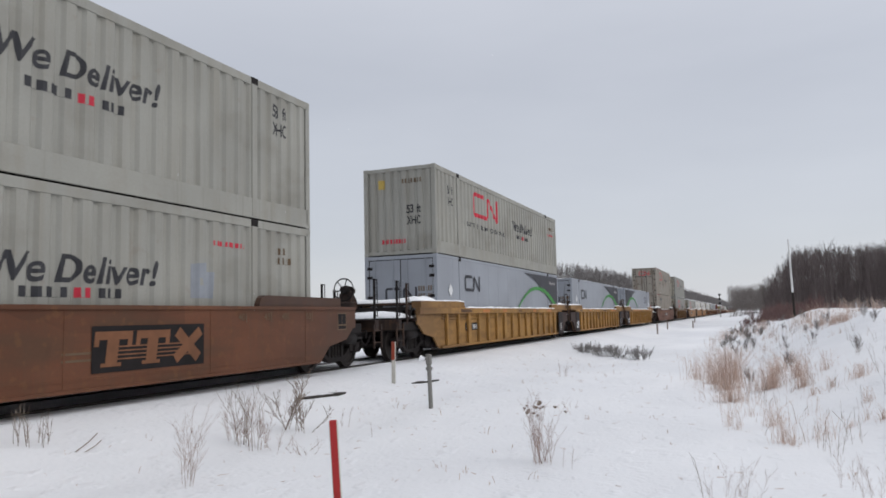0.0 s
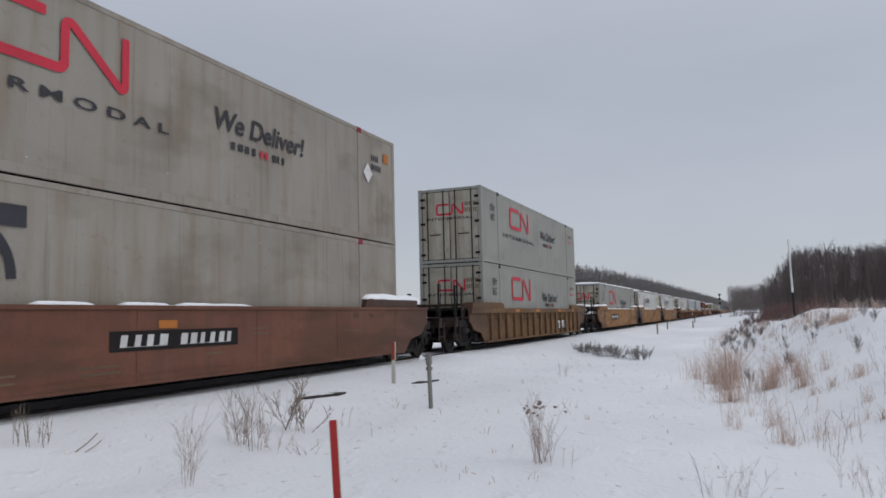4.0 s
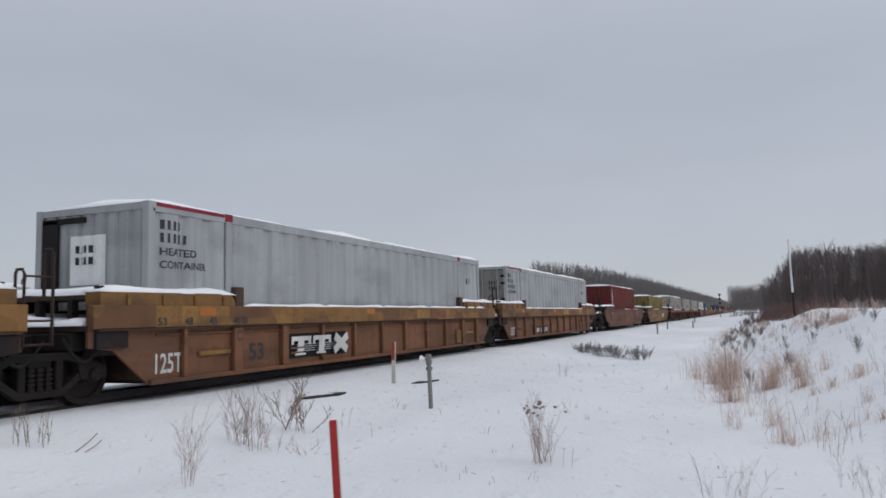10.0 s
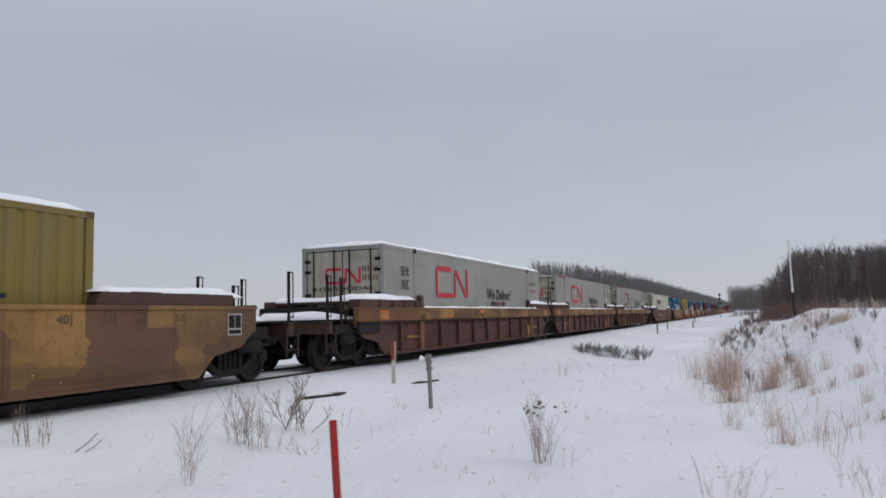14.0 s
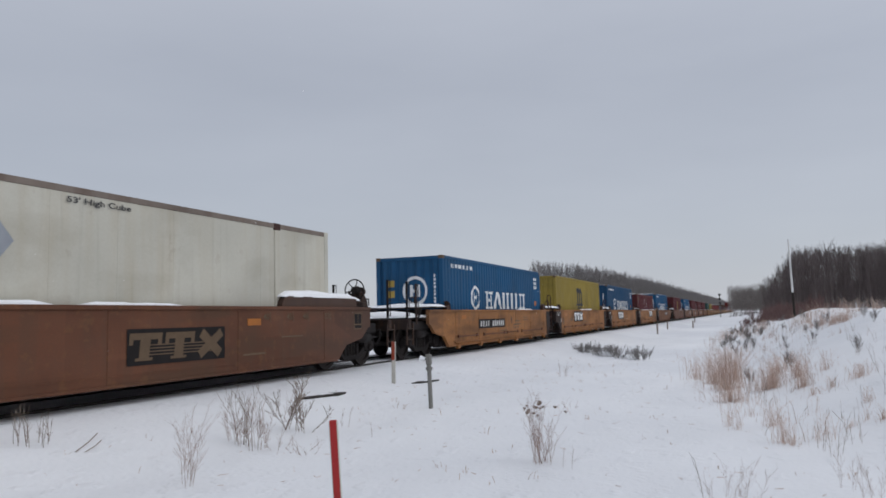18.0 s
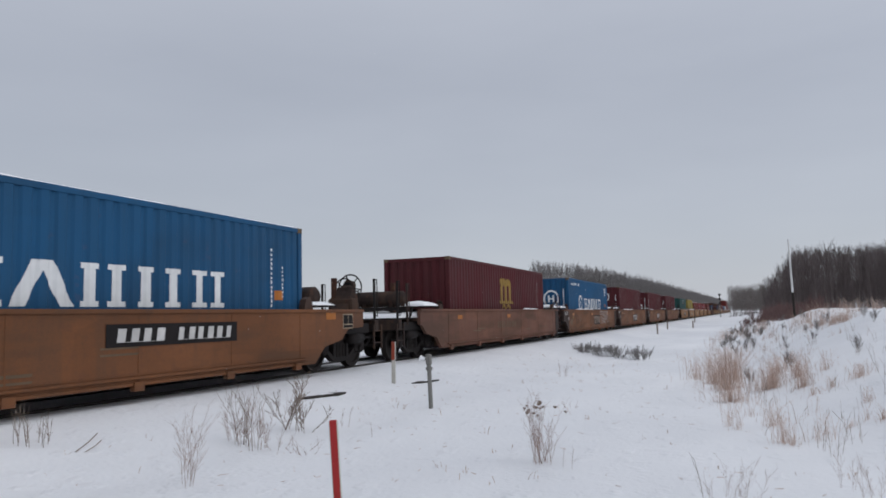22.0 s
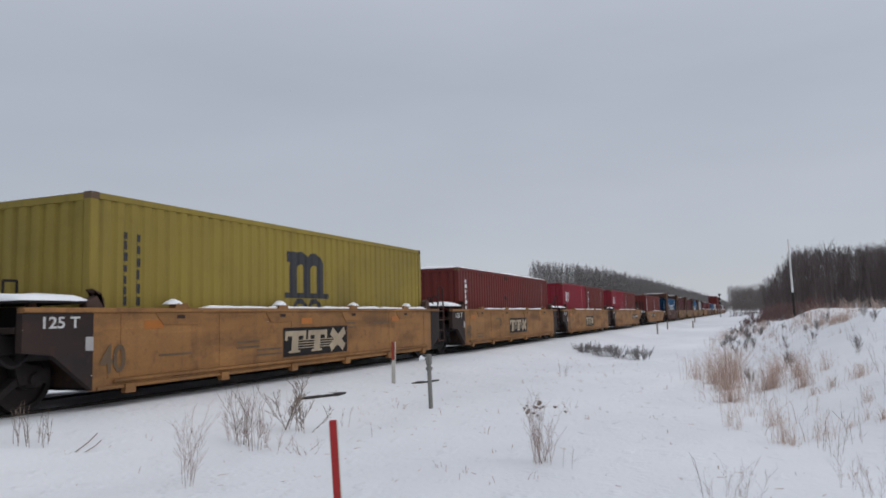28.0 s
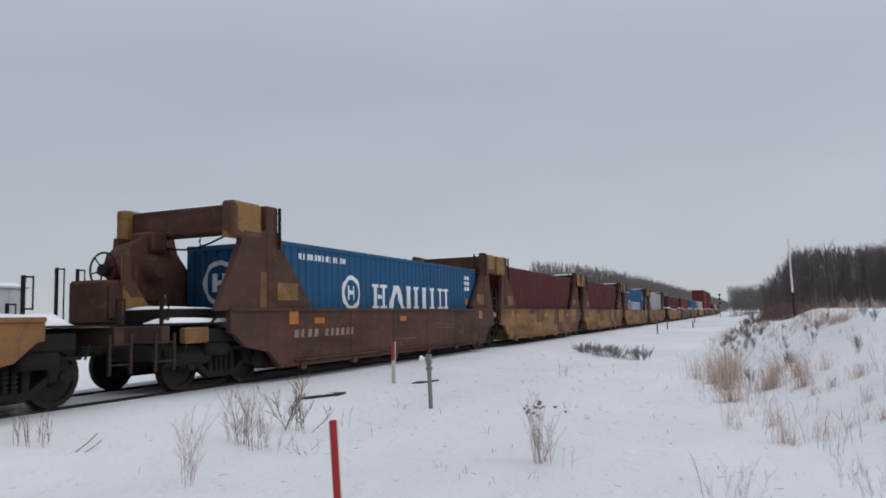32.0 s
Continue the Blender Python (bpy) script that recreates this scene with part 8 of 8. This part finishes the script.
for wx, wy, wk, ws in ((-6.56, 9.52, 3, 4), (-6.38, 9.49, 15, 4), (-6.18, 9.52, 65, 4)):
    weed(wx, wy, 0.80, ws, 3, 0.0056, STALK, "small bare forked shrub in snow", wk, 1.0, name="bare_shrub")
for wx, wy, wk in ((-5.76, 8.22, 66), (-5.4, 8.18, 67), (-5.22, 8.11, 68)):
    weed(wx, wy, 0.30, 4, 1, 0.0028, STALK_PINK, "pale twigs lying half buried in snow", wk, 1.6)
weed(-5.86, 10.19, 0.5, 2, 1, 0.003, STALK_PINK, "single pale stalk in snow", 69, 0.1)
weed(-5.08, 9.48, 0.32, 1, 1, 0.003, STALK_PINK, "single pale stalk in snow", 70, 0.1)
for wx, wy, wk in ((-5.44, 6.16, 4), (-5.58, 6.30, 16)):
    weed(wx, wy, 0.76, 6, 2, 0.0019, STALK_PINK, "pale dead stalks standing in snow", wk, 0.25)
for wx, wy, wk in ((-7.83, 6.16, 5), (-7.76, 6.26, 17), (-7.71, 6.22, 18), (-7.66, 6.32, 71)):
    weed(wx, wy, 0.50, 3, 1, 0.0040, STALK, "dark dead stalks beside the rail", wk, 0.14)
weed(-0.41, 6.95, 0.46, 1, 1, 0.0030, STALK, "thin dark dead stalk in the snowy verge", 7, 0.2)
for wx, wy, wk in ((-0.30, 6.62, 19), (-0.20, 6.66, 72), (-0.10, 6.74, 73), (0.72, 7.6, 74), (0.91, 7.21, 75), (1.0, 7.35, 76)):
    weed(wx, wy, 0.46, 4, 2, 0.0014, STALK_PINK, "thin dead stalks in the snowy verge", wk, 0.5)
for wx, wy, wh, wk in ((0.7, 9.7, 0.5, 77), (0.82, 9.4, 0.5, 78), (1.1, 9.9, 0.45, 79), (1.7, 11.6, 0.5, 80), (1.95, 13.4, 0.55, 81)):
    weed(wx, wy, wh, 3, 1, 0.0026, STALK, "dark dead stalks among the bank's dry grass", wk, 0.35)
weed(-4.6, 19.5, 0.5, 6, 1, 0.0026, STALK_PINK, "faint dead stalks in snow", 9, 0.3)
weed(-3.0, 13.2, 0.22, 5, 1, 0.0024, STALK_PINK, "few straws poking out of the snow", 10, 0.6)
# fallen sticks
for xa, ya, xb, yb in ((-7.28, 6.42, -7.60, 7.02), (-7.22, 6.50, -7.36, 6.86)):
    bm = bmesh.new()
    pipe_run(bm, [(xa, ya, ground_z(xa, ya) + 0.012), ((xa + xb) / 2 + 0.02, (ya + yb) / 2, ground_z((xa + xb) / 2, (ya + yb) / 2) + 0.03), (xb, yb, ground_z(xb, yb) + 0.05)], 0.006, 6)
    me = bpy.data.meshes.new("stick")
    bm.to_mesh(me)
    bm.free()
    me.materials.append(STALK)
    tagged(new("fallen_stick", me), "thin fallen stick lying on snow", "stick", "fallen sticks on the snow")

# low snow-laden shrub in the verge
shrub = tagged(new("low_shrub"), "low sprawling shrub half buried in snow", "shrub")
shrub.matrix_basis = pose(-4.9, 29.6, ground_z(-4.9, 29.6))
rng = random.Random(21)
V, F = [], []
for i in range(34):
    sv, sf = shrub_data(300 + i, 0.44, 7, 2, 0.0045, 1.3, 1)
    dy = rng.uniform(-3.0, 2.6)
    dx = -0.62 * dy + rng.uniform(-0.45, 0.45) - 0.3
    F += [tuple(k + len(V) for k in f) for f in sf]
    V += [(x + dx, y + dy, z) for x, y, z in sv]
tagged(part("dead_growth", raw_mesh("dead_growth", V, F, BARK_FROST_HAZE), shrub), kind="stuff")
for i in range(5):
    dy = -2.4 + 1.1 * i
    part("snow_pad", mesh(("shrub_snow", i % 3), f_snow(0.7 + 0.15 * (i % 3), 0.45, 0.17, 60 + i % 3), SNOW_CAP, True), shrub, (-0.62 * dy - 0.35 + 0.25 * (i % 2), dy, 0.02), 25 * i, label="snow caught in the shrub")

# scattered straw litter on the snow
V, F = [], []
rng = random.Random(31)
for _ in range(380):
    y = rng.uniform(5.4, 28)
    x = rng.uniform(-7.5, toe(y))
    sx, sy = rng.uniform(-0.08, 0.08), rng.uniform(-0.08, 0.08)
    if rng.random() < 0.45:
        tube(V, F, Vector((x, y, ground_z(x, y) + 0.006)), Vector((x + sx, y + sy, ground_z(x + sx, y + sy) + 0.012)), 0.0035, 0.002, 3)
        continue
    blades(rng, V, F, x, y, None, rng.randrange(1, 5), rng.uniform(0.04, 0.14), 0.06, 0.004)
tagged(new("straw_litter", raw_mesh("straw_litter", V, F, STRAW)), "short straws scattered through the snow", "grass", kind="stuff")

# ---- posts and small things beside the line ----
RED_PAINT = paint("red_stake_paint", (0.46, 0.035, 0.035), 0.55, 0.35, dirt=(0.2, 0.05, 0.04), rust=0.25, rust_col=(0.25, 0.12, 0.08))
ORANGE_PAINT = paint("orange_marker_film", (0.30, 0.055, 0.03), 0.5, 0.35, rust=0.2)
POST_WHITE = paint("white_marker_plastic", (0.62, 0.60, 0.54), 0.5, 0.3, rust=0.02)
PIPE = paint("grey_weathered_pipe", (0.20, 0.195, 0.18), 0.6, 0.4, rust=0.15)
POLE = paint("pale_weathered_pole", (0.72, 0.72, 0.71), 0.7, 0.3, rust=0.02)
LAMP_BLACK = plain("signal_black", (0.02, 0.02, 0.022), 0.6)


def solid(name, fill, mat, parent, at=(0, 0, 0), label=""):
    bm = bmesh.new()
    fill(bm)
    me = bpy.data.meshes.new(name)
    bm.to_mesh(me)
    bm.free()
    me.materials.append(mat)
    return part(name, me, parent, at, label=label)


stake = tagged(new("survey_stake"), "wooden stake painted red, standing in the snow", "stake")
stake.matrix_basis = pose(-2.925, 4.99, -0.60, 0, -3.0, 12)
solid("stake_body", f_box(-0.028, 0.028, -0.012, 0.012, 0, 1.02, bevel=0.004), RED_PAINT, stake)
# pale strips imitate the bright halo along the stake's edges
for x0, x1 in ((0.0285, 0.034), (-0.033, -0.0285)):
    solid("stake_edge", f_box(x0, x1, -0.011, 0.011, 0, 1.01), POST_WHITE, stake, label="pale strip drawn as a bright outline")

marker = tagged(new("marker_post"), "slim white marker post with a dull red-orange top", "post")
marker.matrix_basis = pose(-7.45, 15.1, ground_z(-7.45, 15.1) - 0.1, 0, 1.0, 12)
solid("post_body", f_box(-0.045, 0.045, -0.015, 0.015, 0, 0.62, bevel=0.006), POST_WHITE, marker)
solid("reflective_band", f_box(-0.047, 0.03, -0.017, 0.017, 0.62, 1.03, bevel=0.006), ORANGE_PAINT, marker, label="dull red-orange reflective band")
solid("band_edge", f_box(0.0305, 0.047, -0.015, 0.015, 0.62, 1.03), POST_WHITE, marker, label="pale edge of the band")

vent = tagged(new("vent_pipe"), "grey metal pipe with a bracket and a small white cap", "pipe")
vent.matrix_basis = pose(-5.5, 12.7, ground_z(-5.5, 12.7) - 0.1, 0, -1.5, 0)
solid("pipe", lambda bm: rod(bm, (0, 0, 0), (0, 0, 0.95), 0.040, seg=14), PIPE, vent)
solid("pipe_head", lambda bm: (box(bm, -0.05, 0.05, -0.05, 0.05, 0.9, 1.10, bevel=0.02), rod(bm, (-0.1, 0, 1.0), (0.0, 0, 1.03), 0.025, seg=8)), PIPE, vent)
solid("collar", lambda bm: rod(bm, (0, 0, 0.80), (0, 0, 0.86), 0.062, seg=14), PIPE, vent)
solid("cap", lambda bm: rod(bm, (-0.17, 0, 1.03), (-0.07, 0, 1.0), 0.055, 0.03, 10), SNOW_CAP, vent, label="small white cap")

PLANK = plain("dark_wet_timber", (0.04, 0.033, 0.028), 0.85, amount=0.5)
for x, y, tn, ln in ((-7.52, 12.15, 81, 1.42), (-7.15, 16.2, 81, 1.2)):
    z = ground_z(x, y)
    o = tagged(new("timber_plank"), "dark wet plank half buried in snow", "plank", "planks by the line")
    o.matrix_basis = pose(x, y, z + 0.012, 0, 1, tn)
    def ragged(bm):
        rng = random.Random(int(ln * 100))
        cuts = [-ln / 2 + ln * i / 9 for i in range(10)]
        rows = []
        for i, c in enumerate(cuts):
            w = 0.085 * min(1, 0.25 + 0.35 * min(i, 9 - i)) * rng.uniform(0.7, 1.15)
            rows.append([bm.verts.new((c + rng.uniform(-0.02, 0.02), e * w, zz + rng.uniform(-0.01, 0.008))) for e, zz in ((-1, -0.06), (-1, 0.006), (1, 0.018), (1, -0.06))])
        for a, b in zip(rows, rows[1:]):
            for k in range(4):
                bm.faces.new((a[k], a[(k + 1) % 4], b[(k + 1) % 4], b[k]))
        bm.faces.new(rows[0][::-1])
        bm.faces.new(rows[-1])
    solid("board", ragged, PLANK, o)
    part("snow_patch", mesh(("plank_snow", ln), f_snow(ln * 0.25, 0.12, 0.035, 71), SNOW_CAP, True), o, (ln * 0.12, 0.03, 0.015), 90, label="snow lying on the plank")

for x, y, h in ((-6.3, 58, 0.85), (-6.7, 70, 0.8), (-5.0, 78, 0.7), (-6.9, 112, 0.9)):
    o = tagged(new("line_post"), "short dark post beside the railway", "post", "short posts beside the railway")
    o.matrix_basis = pose(x, y, ground_z(x, y))
    solid("post_body", lambda bm: rod(bm, (0, 0, -0.2), (0, 0, h), 0.06, 0.055, 8), STALK, o)

pole = tagged(new("utility_pole"), "pale leaning wooden pole with a dark foot", "pole")
px, py = 2.46, 45.0
pole.matrix_basis = pose(px, py, 0.85, 0, -1.0, 0)
solid("pole_shaft", lambda bm: rod(bm, (0, 0, 1.2), (0, 0, 4.2), 0.06, 0.045, 10), POLE, pole)
solid("pole_foot", lambda bm: rod(bm, (0, 0, -0.9), (0, 0, 1.25), 0.065, 0.06, 10), PLANK, pole, label="dark foot")

HUT_WALL = paint("pale_grey_hut_cladding", (0.50, 0.51, 0.52), 0.6, 0.2, dirt=(0.34, 0.33, 0.31), rust=0.06)
hut = tagged(new("relay_hut"), "pale grey metal relay hut with snow on its roof", "hut")
hut.matrix_basis = pose(-21.1, 14.2, ground_z(-21.1, 14.2))
hz = 2.35 - ground_z(-21.1, 14.2)
solid("wall", lambda bm: (box(bm, -1.1, 1.1, -1.5, 1.5, -0.1, hz, bevel=0.02), *[box(bm, 1.1, 1.115, -1.5 + 0.5 * k - 0.02, -1.5 + 0.5 * k + 0.02, 0.05, hz - 0.02) for k in range(1, 6)]), HUT_WALL, hut)
solid("roof", lambda bm: box(bm, -1.2, 1.2, -1.58, 1.58, hz, hz + 0.06, bevel=0.015), HUT_WALL, hut)
part("snow_cap", mesh("hut_snow", f_snow(3.1, 2.36, 0.14, 91), SNOW_CAP, True), hut, (0, 0, hz + 0.058), label="drifted snow")
solid("vent_pipe", lambda bm: pipe_run(bm, [(1.0, 1.46, hz + 0.04), (1.0, 1.46, hz + 0.27), (1.0, 1.52, hz + 0.33), (1.0, 1.6, hz + 0.31)], 0.03, 8), PIPE, hut, label="small bent vent pipe")

signal = tagged(new("railway_signal"), "three-headed railway signal on a mast beside the line", "signal")
signal.matrix_basis = pose(-6.2, 205, ground_z(-6.2, 205))
solid("mast", lambda bm: rod(bm, (0, 0, -0.2), (0, 0, 6.0), 0.09, 0.07, 10), PIPE, signal)
for z in (3.6, 4.7, 5.8):
    head = solid("signal_head", lambda bm: (rod(bm, (0, -0.12, 0), (0, 0.12, 0), 0.32, seg=18), box(bm, -0.16, 0.16, -0.3, -0.1, -0.2, 0.3, bevel=0.04)), LAMP_BLACK, signal, (0, 0, z))
    solid("hood", lambda bm: rod(bm, (0, -0.5, 0.02), (0, -0.28, 0.02), 0.14, 0.16, 10), LAMP_BLACK, head)


# ---- snowfall: sparse small flakes drifting down past the train ----
rng = random.Random(404)
V, F = [], []
for _ in range(2600):
    c = Vector((rng.uniform(-9.0, -2.2), rng.uniform(4, 74), rng.uniform(-0.5, 42)))
    r = rng.uniform(0.0022, 0.0050)
    k = len(V)
    V += [tuple(c + Vector(o) * r) for o in ((1, 0, 0), (-1, 0, 0), (0, 1, 0), (0, -1, 0), (0, 0, 1), (0, 0, -1))]
    F += [(k, k + 2, k + 4), (k + 2, k + 1, k + 4), (k + 1, k + 3, k + 4), (k + 3, k, k + 4), (k + 2, k, k + 5), (k + 1, k + 2, k + 5), (k + 3, k + 1, k + 5), (k, k + 3, k + 5)]
flakes = tagged(new("snowflakes", raw_mesh("snowflakes", V, F, SNOW_CAP)), "sparse small snowflakes falling before the train", "snowflakes", kind="stuff")


# ---- movement ----
def motions():
    end = 32.0
    walk(flakes, [(0, pose(0, 0, 0)), (end, pose(0, -1.25 * end, -1.2 * end))])
    for ob, s, z in MOVING:
        walk(ob, [(0, pose(CX, s, z)), (end, pose(CX, s - SPEED * end, z))])
    # every axle turns alike: one roll of the wheels, shared by all
    turn = math.degrees(SPEED / 0.46 / FPS)
    first = AXLES[0]
    walk(first, [(k / FPS, pose(0, 0, 0, turn * k % 360)) for k in range(int(end * FPS) + 1)])
    for axle in AXLES[1:]:
        axle.rotation_mode = "QUATERNION"
        keys = axle.animation_data_create()
        keys.action = first.animation_data.action
        keys.action_slot = first.animation_data.action_slot


motions()
